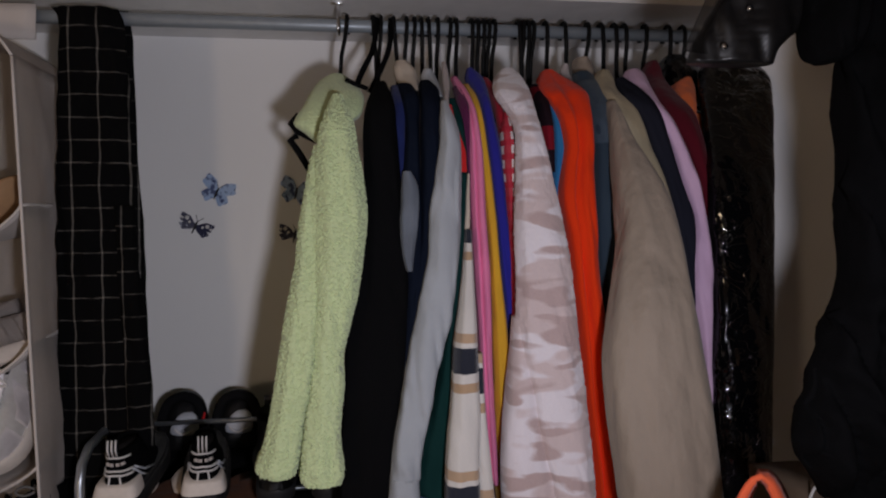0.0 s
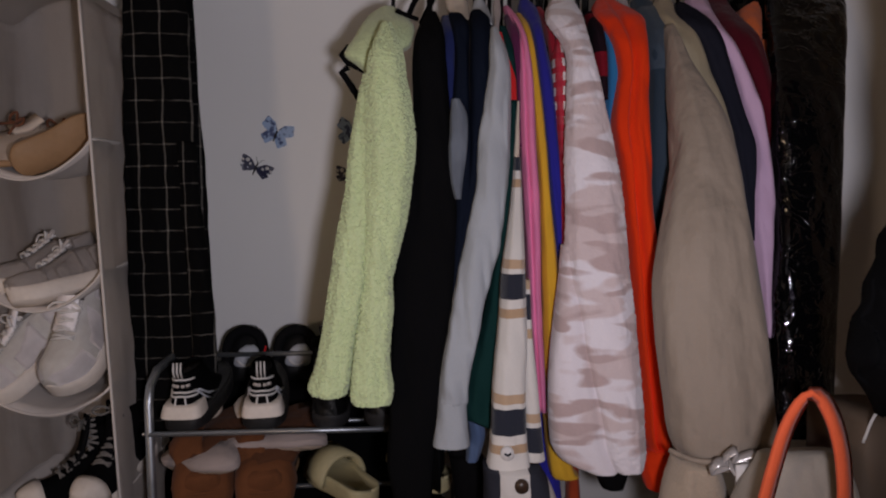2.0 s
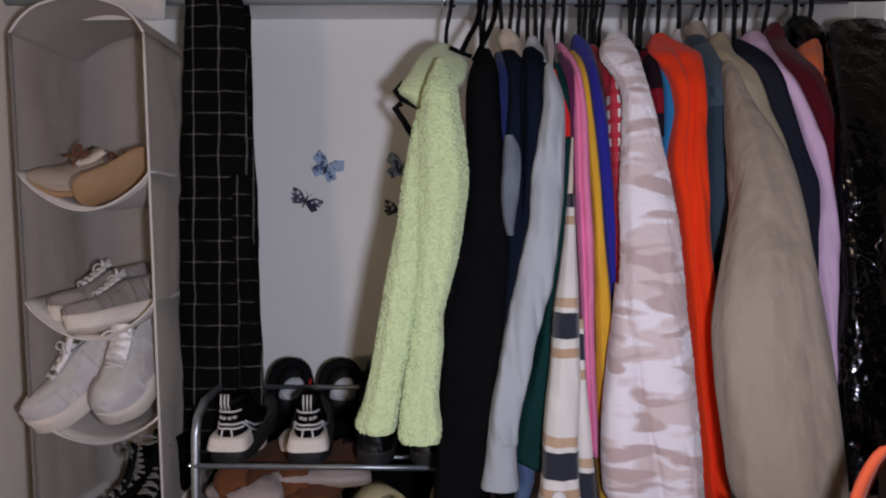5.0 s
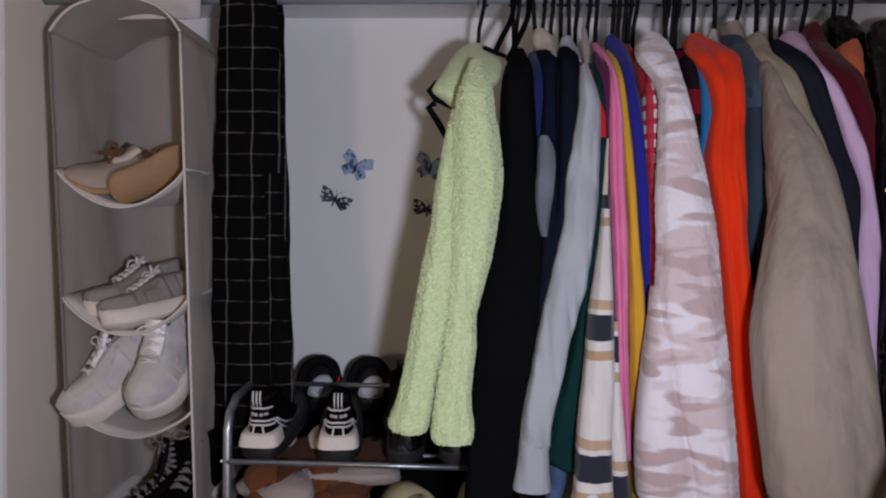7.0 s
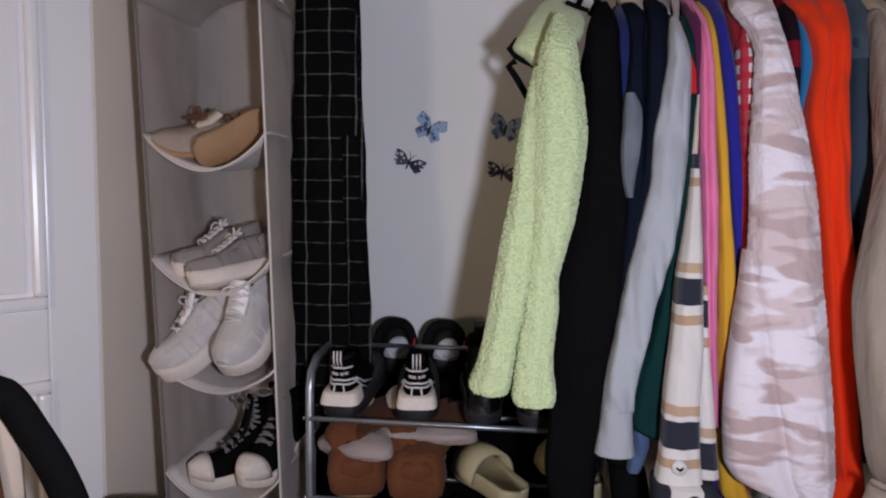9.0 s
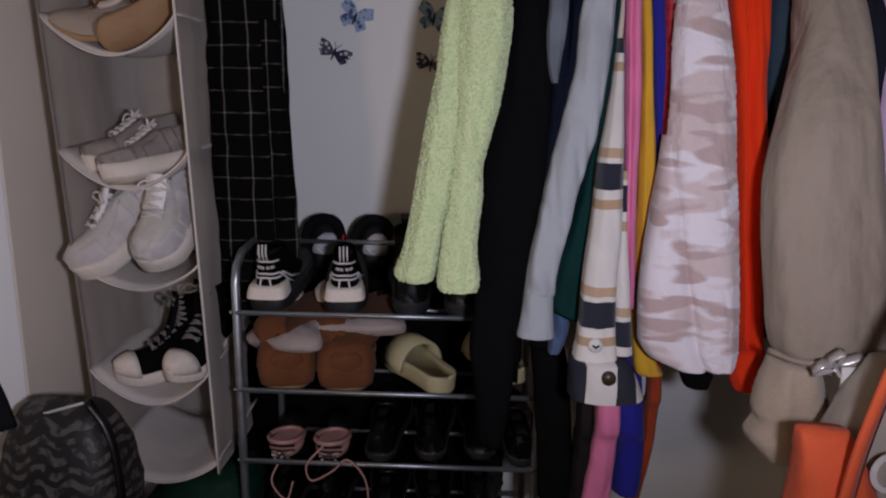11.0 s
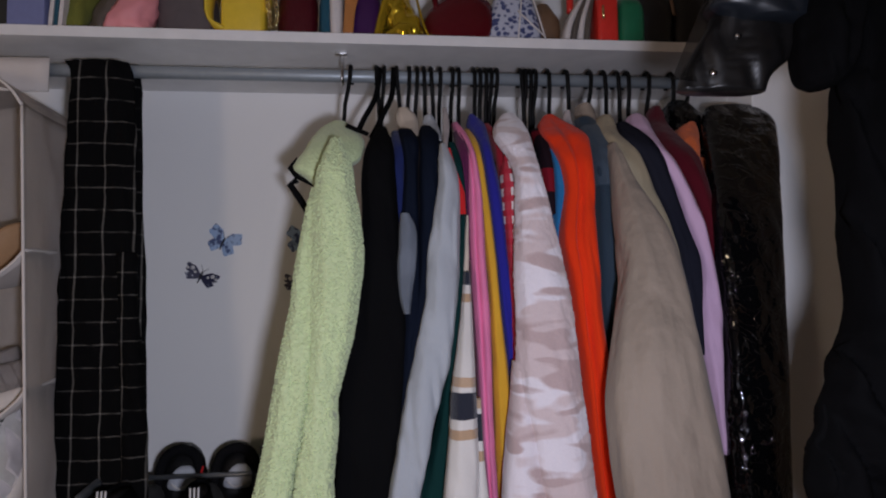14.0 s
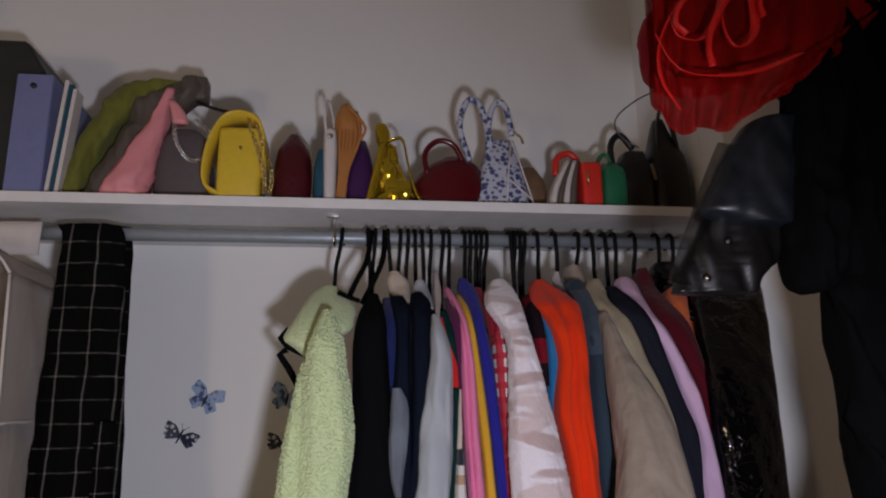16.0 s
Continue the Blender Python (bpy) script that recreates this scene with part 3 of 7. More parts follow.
part("hood", cloth_tube([(0.162, 1.396, 1.57, 0.0089), (0.163, 1.38, 1.55, 0.0154), (0.167, 1.334, 1.521, 0.0128), (0.172, 1.298, 1.498, 0.0073)], 0.02, 26, 0.08, 0.05), GREY, g, "hood folded at the neck")
part("strap", cloth_tube([(0.193, 1.375, 1.582, 0.0044), (0.189, 1.317, 1.53, 0.0063), (0.181, 1.259, 1.487, 0.004), (0.181, 1.24, 1.462, 0.003)], 0.008, 27, 0.08, 0.05), GREY_PINK, g, "pale hanging loop")
g = garment("green_shirt", "bottle green shirt with a pointed hem", "shirt", BOTTLE, 0.2, 1.5, 0.79, [(0.205, 1.235, 1.349, 0.0079), (0.202, 1.224, 1.29, 0.0069), (0.195, 1.211, 1.192, 0.0097), (0.188, 1.204, 1.143, 0.0107), (0.181, 1.198, 1.094, 0.0116), (0.173, 1.191, 1.046, 0.0125), (0.165, 1.185, 0.998, 0.0144), (0.155, 1.182, 0.95, 0.0173), (0.147, 1.178, 0.902, 0.024), (0.14, 1.175, 0.854, 0.0283), (0.135, 1.172, 0.811, 0.0325), (0.147, 1.171, 0.795, 0.0196), (0.159, 1.17, 0.782, 0.0043)], 0.009, hd=0.034, seed=17)
g = garment("sport_jacket", "bottle green sports jacket with red and white shoulder panels", "jacket", BOTTLE, 0.208, 1.5, 0.85, [(0.193, 1.294, 1.493, 0.0083), (0.201, 1.259, 1.445, 0.01), (0.207, 1.249, 1.393, 0.008), (0.205, 1.229, 1.291, 0.0079), (0.201, 1.216, 1.192, 0.0078)], 0.008, hd=0.034, seed=71)
part("shoulder_panel", cloth_tube([(0.185, 1.272, 1.479, 0.0071), (0.191, 1.246, 1.442, 0.006), (0.202, 1.238, 1.401, 0.0069), (0.204, 1.235, 1.386, 0.0079), (0.204, 1.228, 1.352, 0.0079)], 0.012, 72, 0.08, 0.05), RED_CLOTH, g, "red shoulder panel")
part("white_stripe", cloth_tube([(0.213, 1.22, 1.349, 0.0019), (0.21, 1.21, 1.299, 0.0039), (0.207, 1.203, 1.245, 0.0053)], 0.01, 73, 0.08, 0.05), CREAM, g, "white sleeve stripe")
g = garment("striped_overshirt", "cream flannel overshirt with tan and navy stripes", "shirt", STRIPES, 0.215, 1.5, 0.74, [(0.207, 1.195, 1.25, 0.0053), (0.205, 1.183, 1.211, 0.0071), (0.199, 1.158, 1.145, 0.0116), (0.194, 1.14, 1.099, 0.0156), (0.19, 1.131, 1.054, 0.0196), (0.188, 1.122, 1.009, 0.0218), (0.186, 1.113, 0.965, 0.0239), (0.182, 1.104, 0.921, 0.026), (0.178, 1.097, 0.878, 0.0267), (0.176, 1.09, 0.834, 0.0275), (0.175, 1.085, 0.791, 0.0296), (0.174, 1.082, 0.743, 0.0359)], 0.012, hd=0.034, seed=18, wrinkle=0.03)
part("placket", cloth_tube([(0.213, 1.133, 1.045, 0.0055), (0.212, 1.117, 0.965, 0.0072), (0.213, 1.101, 0.877, 0.0125), (0.217, 1.089, 0.791, 0.015), (0.218, 1.087, 0.757, 0.017)], 0.02, 77, 0.04, 0.03), STRIPES_LOW, g)
part("cuff", cloth_tube([(0.179, 1.077, 0.753, 0.0455), (0.187, 1.075, 0.725, 0.0528), (0.193, 1.074, 0.693, 0.0597)], 0.05, 74, 0.02, 0.02), CUFF, g, "cuff with navy stripes")
part("button", pipe(bmesh.new(), [(0.188, 1.030, 0.738), (0.188, 1.021, 0.738)], 0.011, 16), plastic("horn_button", (0.05, 0.03, 0.02), 0.3), g, "brown horn button")
part("patch", pipe(bmesh.new(), [(0.169, 1.058, 0.782), (0.169, 1.042, 0.782)], 0.0105, 20), PATCH_WHITE, g, "small round woven patch")
part("patch_mark", strap(bmesh.new(), [(0.164, 1.041, 0.784), (0.169, 1.041, 0.780), (0.174, 1.041, 0.784)], 0.003, 0.002, (0, 0, 1)), INK, g)
g = garment("plum_blouse", "plum velvet blouse on a hanger", "blouse", PLUM, 0.22, 1.5, 0.9, [(0.214, 1.348, 1.527, 0.0086), (0.215, 1.29, 1.482, 0.0113), (0.215, 1.262, 1.435, 0.0091), (0.217, 1.25, 1.373, 0.006), (0.218, 1.231, 1.271, 0.0059)], 0.008, hd=0.034, seed=19)
g = garment("pink_hoodie", "bubblegum pink cotton hoodie on a hanger", "hoodie", PINK, 0.238, 1.5, 0.80, [(0.213, 1.382, 1.553, 0.0055), (0.219, 1.334, 1.521, 0.0096), (0.225, 1.289, 1.487, 0.0092), (0.229, 1.265, 1.456, 0.0091), (0.231, 1.249, 1.393, 0.0129), (0.231, 1.229, 1.291, 0.0138), (0.234, 1.216, 1.192, 0.0146), (0.236, 1.203, 1.095, 0.013), (0.237, 1.19, 0.999, 0.011), (0.242, 1.184, 0.903, 0.0096), (0.247, 1.177, 0.808, 0.0072)], 0.016, hd=0.034, seed=20, lean=-0.01, groove=0.35)
g = garment("mustard_jumper", "mustard yellow jumper with long sleeve", "jumper", MUSTARD, 0.256, 1.51, 0.68, [(0.235, 1.371, 1.537, 0.006), (0.239, 1.318, 1.504, 0.0084), (0.244, 1.279, 1.459, 0.0071), (0.248, 1.261, 1.395, 0.009), (0.255, 1.241, 1.292, 0.0099), (0.26, 1.228, 1.193, 0.0098), (0.264, 1.215, 1.094, 0.0132), (0.266, 1.202, 0.997, 0.015), (0.266, 1.198, 0.939, 0.015), (0.265, 1.194, 0.881, 0.0125), (0.266, 1.189, 0.804, 0.0106), (0.264, 1.188, 0.788, 0.0121), (0.28, 1.182, 0.707, 0.0205), (0.288, 1.182, 0.692, 0.0235)], 0.01, hd=0.034, seed=21)
g = garment("blue_hoodie", "royal blue hoodie on a hanger", "hoodie", ROYAL, 0.278, 1.52, 0.80, [(0.253, 1.425, 1.581, 0.0057), (0.259, 1.407, 1.558, 0.0168), (0.262, 1.359, 1.524, 0.014), (0.263, 1.299, 1.474, 0.0103), (0.269, 1.269, 1.396, 0.0136), (0.276, 1.249, 1.293, 0.0129), (0.282, 1.236, 1.193, 0.0119), (0.286, 1.223, 1.094, 0.0088), (0.286, 1.213, 1.026, 0.0068)], 0.016, hd=0.034, seed=22)
g = garment("crimson_top", "crimson red top on a hanger", "top", CRIMSON, 0.3, 1.51, 0.80, [(0.282, 1.418, 1.56, 0.0079), (0.289, 1.375, 1.528, 0.0098), (0.288, 1.316, 1.483, 0.0094), (0.29, 1.286, 1.43, 0.0082), (0.292, 1.259, 1.294, 0.007)], 0.01, hd=0.034, seed=23, lean=0.02)
g = garment("gingham_shirt", "red and white gingham shirt on a hanger", "shirt", PLAID, 0.318, 1.51, 0.78, [(0.296, 1.285, 1.469, 0.0051), (0.294, 1.266, 1.431, 0.0111), (0.295, 1.257, 1.385, 0.0135), (0.295, 1.247, 1.333, 0.0114), (0.295, 1.232, 1.243, 0.0088), (0.294, 1.219, 1.144, 0.0068), (0.291, 1.209, 1.066, 0.0073), (0.286, 1.2, 0.998, 0.0077)], 0.01, hd=0.034, seed=24)
part("lapel", cloth_tube([(0.3, 1.3, 1.5, 0.0051), (0.302, 1.265, 1.456, 0.005), (0.304, 1.253, 1.414, 0.004), (0.303, 1.246, 1.378, 0.0025)], 0.01, 28, 0.08, 0.05), CREAM, g)
g = garment("black_cardigan", "thin black cardigan on a hanger", "cardigan", BLACK, 0.333, 1.5, 0.8, [(0.317, 1.311, 1.476, 0.0062), (0.313, 1.275, 1.377, 0.0061), (0.308, 1.246, 1.193, 0.006), (0.377, 1.203, 0.744, 0.0343), (0.376, 1.2, 0.693, 0.0305), (0.376, 1.198, 0.664, 0.0198)], 0.008, hd=0.034, seed=25)
g = garment("camo_fleece", "fluffy pink and white camouflage fleece jacket", "jacket", CAMO, 0.335, 1.52, 0.76, [(0.315, 1.36, 1.565, 0.0118), (0.313, 1.334, 1.543, 0.0253), (0.308, 1.284, 1.509, 0.032), (0.311, 1.257, 1.483, 0.0288), (0.318, 1.237, 1.455, 0.0225), (0.321, 1.211, 1.421, 0.0211), (0.324, 1.199, 1.376, 0.0271), (0.326, 1.187, 1.327, 0.0325), (0.328, 1.178, 1.288, 0.0379), (0.33, 1.168, 1.241, 0.0432), (0.333, 1.159, 1.194, 0.0465), (0.333, 1.149, 1.147, 0.0485), (0.333, 1.14, 1.102, 0.0509), (0.334, 1.131, 1.047, 0.0524), (0.339, 1.122, 0.994, 0.052), (0.345, 1.111, 0.923, 0.0494), (0.356, 1.105, 0.853, 0.0439), (0.364, 1.1, 0.791, 0.0375), (0.367, 1.098, 0.761, 0.0358), (0.372, 1.097, 0.735, 0.026)], 0.016, hd=0.034, seed=26, fuzz=0.0022, res=(90, 220), wrinkle=0.03)
part("front_panel", cloth_tube([(0.287, 1.154, 1.1, 0.0102), (0.286, 1.145, 1.045, 0.0156), (0.285, 1.136, 0.99, 0.0233), (0.286, 1.124, 0.919, 0.0339), (0.293, 1.118, 0.847, 0.0455), (0.299, 1.114, 0.784, 0.049), (0.306, 1.113, 0.764, 0.0505), (0.315, 1.112, 0.745, 0.0437), (0.332, 1.111, 0.731, 0.0278)], 0.04, 29, 0.04, 0.03, res=(70, 160)), CAMO, g)
g = garment("buffalo_shirt", "dark red and black buffalo check shirt", "shirt", BUFFALO, 0.39, 1.51, 0.8, [(0.37, 1.358, 1.536, 0.0086), (0.368, 1.3, 1.5, 0.0113), (0.367, 1.27, 1.463, 0.0125), (0.367, 1.255, 1.425, 0.0114), (0.365, 1.241, 1.353, 0.0108)], 0.01, hd=0.034, seed=27)
g = garment("blue_jersey", "bright blue jersey on a hanger", "top", SKY, 0.41, 1.51, 0.85, [(0.391, 1.375, 1.541, 0.0076), (0.385, 1.309, 1.499, 0.0093), (0.389, 1.273, 1.453, 0.01), (0.391, 1.261, 1.406, 0.0139), (0.386, 1.249, 1.344, 0.0138), (0.384, 1.239, 1.294, 0.0108)], 0.009, hd=0.034, seed=28)
g = garment("peach_top", "peach coloured top on a hanger", "top", PEACH, 0.43, 1.5, 0.9, [(0.4, 1.296, 1.48, 0.0051), (0.404, 1.272, 1.448, 0.009), (0.408, 1.263, 1.406, 0.007), (0.405, 1.249, 1.334, 0.0069)], 0.007, hd=0.034, seed=29)
g = garment("orange_sweatshirt", "bright orange red sweatshirt with ribbed cuff", "sweatshirt", ORANGE, 0.45, 1.53, 0.72, [(0.403, 1.375, 1.569, 0.0097), (0.406, 1.362, 1.552, 0.0246), (0.411, 1.325, 1.528, 0.0396), (0.413, 1.287, 1.504, 0.0435), (0.416, 1.263, 1.478, 0.0352), (0.417, 1.239, 1.447, 0.0287), (0.419, 1.23, 1.401, 0.0261), (0.413, 1.22, 1.351, 0.0288), (0.409, 1.21, 1.301, 0.0315), (0.414, 1.202, 1.243, 0.0276), (0.416, 1.196, 1.195, 0.0246), (0.419, 1.19, 1.147, 0.0236), (0.422, 1.183, 1.1, 0.0244), (0.426, 1.176, 1.043, 0.0247), (0.428, 1.168, 0.968, 0.0232), (0.434, 1.163, 0.894, 0.0213), (0.439, 1.158, 0.819, 0.0203), (0.442, 1.155, 0.773, 0.0217), (0.448, 1.153, 0.744, 0.0201)], 0.016, hd=0.034, seed=30, groove=0.42)
part("cuff", cloth_tube([(0.443, 1.149, 0.747, 0.0224), (0.439, 1.148, 0.733, 0.0285), (0.44, 1.147, 0.711, 0.0285), (0.445, 1.145, 0.682, 0.0249)], 0.032, 31, 0.06, 0.03), ORANGE, g, "ribbed cuff")
g = garment("taupe_cardigan", "taupe cardigan with folded collar", "cardigan", TAUPE, 0.49, 1.52, 0.8, [(0.508, 1.47, 1.618, 0.015), (0.511, 1.47, 1.602, 0.0196), (0.51, 1.445, 1.569, 0.0192), (0.49, 1.368, 1.511, 0.0161), (0.472, 1.28, 1.298, 0.0121)], 0.01, hd=0.034, seed=31)
part("lapel", cloth_tube([(0.472, 1.47, 1.607, 0.0058), (0.468, 1.458, 1.585, 0.0103), (0.471, 1.437, 1.559, 0.0079)], 0.01, 33, 0.08, 0.05), GREY_PINK, g)
g = garment("denim_jacket", "slate blue denim jacket on a hanger", "jacket", SLATE, 0.52, 1.51, 0.65, [(0.49, 1.422, 1.577, 0.0145), (0.498, 1.402, 1.552, 0.022), (0.494, 1.347, 1.517, 0.0211), (0.483, 1.28, 1.45, 0.0231), (0.485, 1.272, 1.408, 0.0249), (0.482, 1.259, 1.346, 0.0267), (0.479, 1.249, 1.295, 0.0285), (0.478, 1.236, 1.195, 0.0273), (0.474, 1.223, 1.097, 0.0193), (0.469, 1.21, 1, 0.0125), (0.473, 1.2, 0.855, 0.0105), (0.481, 1.194, 0.759, 0.0105)], 0.014, hd=0.034, seed=32)
part("yoke", cloth_tube([(0.495, 1.394, 1.552, 0.0196), (0.491, 1.334, 1.514, 0.0204), (0.483, 1.28, 1.46, 0.0221), (0.482, 1.266, 1.421, 0.0228), (0.482, 1.264, 1.409, 0.0218)], 0.03, 35, 0.08, 0.05), SLATE_PALE, g, "faded yoke")
g = garment("khaki_jacket", "khaki cotton jacket with stand collar", "jacket", KHAKI, 0.556, 1.52, 0.72, [(0.528, 1.395, 1.575, 0.0109), (0.521, 1.376, 1.551, 0.0194), (0.511, 1.32, 1.516, 0.0165), (0.52, 1.279, 1.481, 0.023), (0.521, 1.254, 1.445, 0.0294), (0.534, 1.244, 1.394, 0.0311), (0.553, 1.232, 1.334, 0.0337), (0.569, 1.22, 1.265, 0.0334), (0.573, 1.207, 1.168, 0.0307)], 0.016, hd=0.034, seed=33)
g = garment("puffer_coat", "padded taupe puffer coat with drawstring cuff", "coat", TAUPE, 0.535, 1.5, 0.8, [(0.496, 1.267, 1.49, 0.0059), (0.492, 1.229, 1.45, 0.0125), (0.494, 1.205, 1.407, 0.0188), (0.498, 1.174, 1.355, 0.0312), (0.501, 1.142, 1.305, 0.042), (0.501, 1.115, 1.258, 0.0445), (0.495, 1.094, 1.213, 0.0523), (0.487, 1.073, 1.17, 0.0581), (0.48, 1.054, 1.128, 0.0654), (0.477, 1.043, 1.087, 0.0727), (0.476, 1.034, 1.038, 0.079), (0.478, 1.024, 0.99, 0.0808), (0.48, 1.013, 0.934, 0.0801), (0.484, 1.002, 0.872, 0.0782), (0.487, 0.998, 0.833, 0.0763), (0.491, 0.995, 0.803, 0.0709), (0.491, 0.995, 0.784, 0.0536)], 0.02, hd=0.055, seed=34, wrinkle=0.035, res=(60, 110))
part("front_edge", cloth_tube([(0.511, 1.307, 1.499, 0.0082), (0.499, 1.238, 1.413, 0.0126), (0.482, 1.187, 1.328, 0.0112), (0.467, 1.145, 1.26, 0.009), (0.456, 1.119, 1.204, 0.0044)], 0.02, 36, 0.08, 0.05), TAUPE, g, "folded front edge")
part("drawstring", pipe(bmesh.new(), [(0.395, 0.965, 0.812), (0.42, 0.940, 0.806), (0.45, 0.925, 0.808), (0.48, 0.925, 0.812), (0.51, 0.94, 0.816)], 0.004, 8, 20), TAUPE, g)
SILVER = plastic("crumpled_silver_film", (0.50, 0.47, 0.45), 0.25, 0.3, 0.5, 60)
for k in range(4):
    part("bow_loop", strap(bmesh.new(), [(0.466, 0.918, 0.812), (0.466 + 0.026 * math.cos(1.5 * k), 0.912 - 0.003 * k, 0.818 + 0.014 * math.sin(1.5 * k + 0.4)), (0.466 + 0.034 * math.cos(1.5 * k + 0.5), 0.914, 0.808 + 0.012 * math.sin(1.5 * k + 0.9)), (0.468, 0.918, 0.808)], 0.014, 0.002, (0.2, 0.8, 0.5), 12), SILVER, g, "crumpled silver bow loop")
part("inner_cuff", cloth_tube([(0.44, 0.985, 0.788, 0.0294), (0.44, 0.985, 0.753, 0.0428), (0.443, 0.985, 0.718, 0.0524), (0.447, 0.985, 0.699, 0.0509), (0.442, 0.985, 0.674, 0.0553), (0.439, 0.985, 0.646, 0.0307)], 0.045, 35, 0.05, 0.06, fuzz=0.0012, res=(60, 70)), fleece("beige_sherpa", (0.46, 0.37, 0.28), 520), g, "beige sherpa inner cuff")
g = garment("charcoal_jacket", "charcoal zip jacket on a hanger", "jacket", CHARCOAL, 0.595, 1.52, 0.7, [(0.552, 1.372, 1.556, 0.0086), (0.551, 1.328, 1.525, 0.0217), (0.552, 1.283, 1.494, 0.028), (0.563, 1.257, 1.461, 0.024), (0.57, 1.243, 1.424, 0.0223), (0.583, 1.233, 1.373, 0.0202), (0.596, 1.223, 1.323, 0.019), (0.609, 1.215, 1.275, 0.0208), (0.609, 1.209, 1.236, 0.0207), (0.605, 1.202, 1.178, 0.0188), (0.602, 1.192, 1.102, 0.0177)], 0.016, hd=0.034, seed=36)
g = garment("lilac_jacket", "lilac nylon jacket on a hanger", "jacket", LILAC, 0.62, 1.53, 0.8, [(0.597, 1.406, 1.582, 0.0098), (0.595, 1.392, 1.565, 0.019), (0.584, 1.348, 1.53, 0.022), (0.581, 1.294, 1.492, 0.0181), (0.592, 1.266, 1.458, 0.0187), (0.61, 1.253, 1.416, 0.0156), (0.625, 1.245, 1.375, 0.0164), (0.635, 1.237, 1.335, 0.0173), (0.642, 1.229, 1.295, 0.0153), (0.649, 1.225, 1.261, 0.0138), (0.647, 1.219, 1.217, 0.018), (0.645, 1.212, 1.169, 0.0232), (0.642, 1.207, 1.13, 0.0212), (0.643, 1.202, 1.092, 0.0174), (0.645, 1.196, 1.045, 0.0117), (0.646, 1.189, 0.988, 0.0074), (0.649, 1.185, 0.931, 0.0065)], 0.014, hd=0.034, seed=37)
g = garment("maroon_sweatshirt", "maroon sweatshirt on a hanger", "sweatshirt", MAROON, 0.668, 1.54, 0.8, [(0.657, 1.44, 1.61, 0.0078), (0.652, 1.434, 1.592, 0.0156), (0.644, 1.408, 1.56, 0.0208), (0.634, 1.348, 1.518, 0.0314), (0.641, 1.3, 1.476, 0.0343), (0.652, 1.276, 1.43, 0.0257), (0.665, 1.266, 1.379, 0.0186), (0.672, 1.256, 1.328, 0.0156), (0.677, 1.246, 1.267, 0.0135), (0.672, 1.23, 1.149, 0.0096)], 0.018, hd=0.034, seed=38)
g = garment("orange_hoodie", "bright orange hoodie on a hanger", "hoodie", BRIGHT_ORANGE, 0.725, 1.52, 0.9, [(0.726, 1.427, 1.572, 0.0099), (0.708, 1.405, 1.547, 0.0223), (0.686, 1.351, 1.513, 0.0178), (0.675, 1.303, 1.466, 0.0086), (0.671, 1.276, 1.38, 0.0059)], 0.01, hd=0.034, seed=39)
def trousers(name, label, mat, rows, seed):
    """A folded pair that hangs from a hanger behind the shirts: the visible lower leg and the fold over the bar."""
    g = thing(name, label, "trousers", (rows[0][0], 1.3, rows[-1][2]), "clothes on the rail")
    x, y, z, w = rows[0]
    part("leg", cloth_tube([(x, RAIL_Y - 0.08, 1.42, 0.008), (x, 1.36, 1.10, 0.010)] + rows, 0.03, seed, 0.08, 0.06), mat, g)
    part("waistband", cloth_tube([(x, RAIL_Y - 0.07, 1.46, 0.008), (x, RAIL_Y - 0.06, 1.44, 0.012), (x, RAIL_Y - 0.06, 1.40, 0.010)], 0.05, seed + 1), mat, g)


RUST_CLOTH = C("rust_red_cotton", (0.30, 0.045, 0.015))
trousers("black_trousers", "long black trousers hanging between the shirts", BLACK, [(0.107, 1.24, 0.767, 0.0256), (0.12, 1.24, 0.702, 0.031), (0.131, 1.24, 0.614, 0.033), (0.141, 1.24, 0.499, 0.033), (0.147, 1.24, 0.405, 0.0335)], 301)
trousers("brown_trousers", "dark brown trousers hanging beside the pink hoodie", BROWN, [(0.189, 1.22, 0.635, 0.0143), (0.188, 1.22, 0.535, 0.0161), (0.186, 1.22, 0.418, 0.0191)], 303)
trousers("pink_joggers", "bubblegum pink joggers hanging below the shirts", PINK, [(0.226, 1.2, 0.645, 0.0201), (0.223, 1.2, 0.546, 0.0225), (0.213, 1.2, 0.432, 0.026)], 305)
trousers("navy_joggers", "royal blue joggers hanging below the shirts", ROYAL, [(0.264, 1.21, 0.642, 0.0242), (0.273, 1.21, 0.543, 0.0246), (0.271, 1.21, 0.445, 0.025)], 307)
trousers("rust_trousers", "rust red trousers hanging below the shirts", RUST_CLOTH, [(0.309, 1.22, 0.688, 0.0111), (0.308, 1.22, 0.606, 0.0122), (0.303, 1.22, 0.516, 0.0114), (0.285, 1.22, 0.422, 0.0126)], 309)
for i, hx in enumerate((0.058, 0.076, 0.101, 0.130, 0.147, 0.161, 0.176, 0.197, 0.224, 0.237, 0.271, 0.284, 0.297, 0.309, 0.322, 0.374, 0.385, 0.396, 0.408, 0.436, 0.477, 0.532, 0.562, 0.593, 0.617, 0.665, 0.720)):
    hanger(hx, random.Random(i).uniform(-0.012, 0.012))

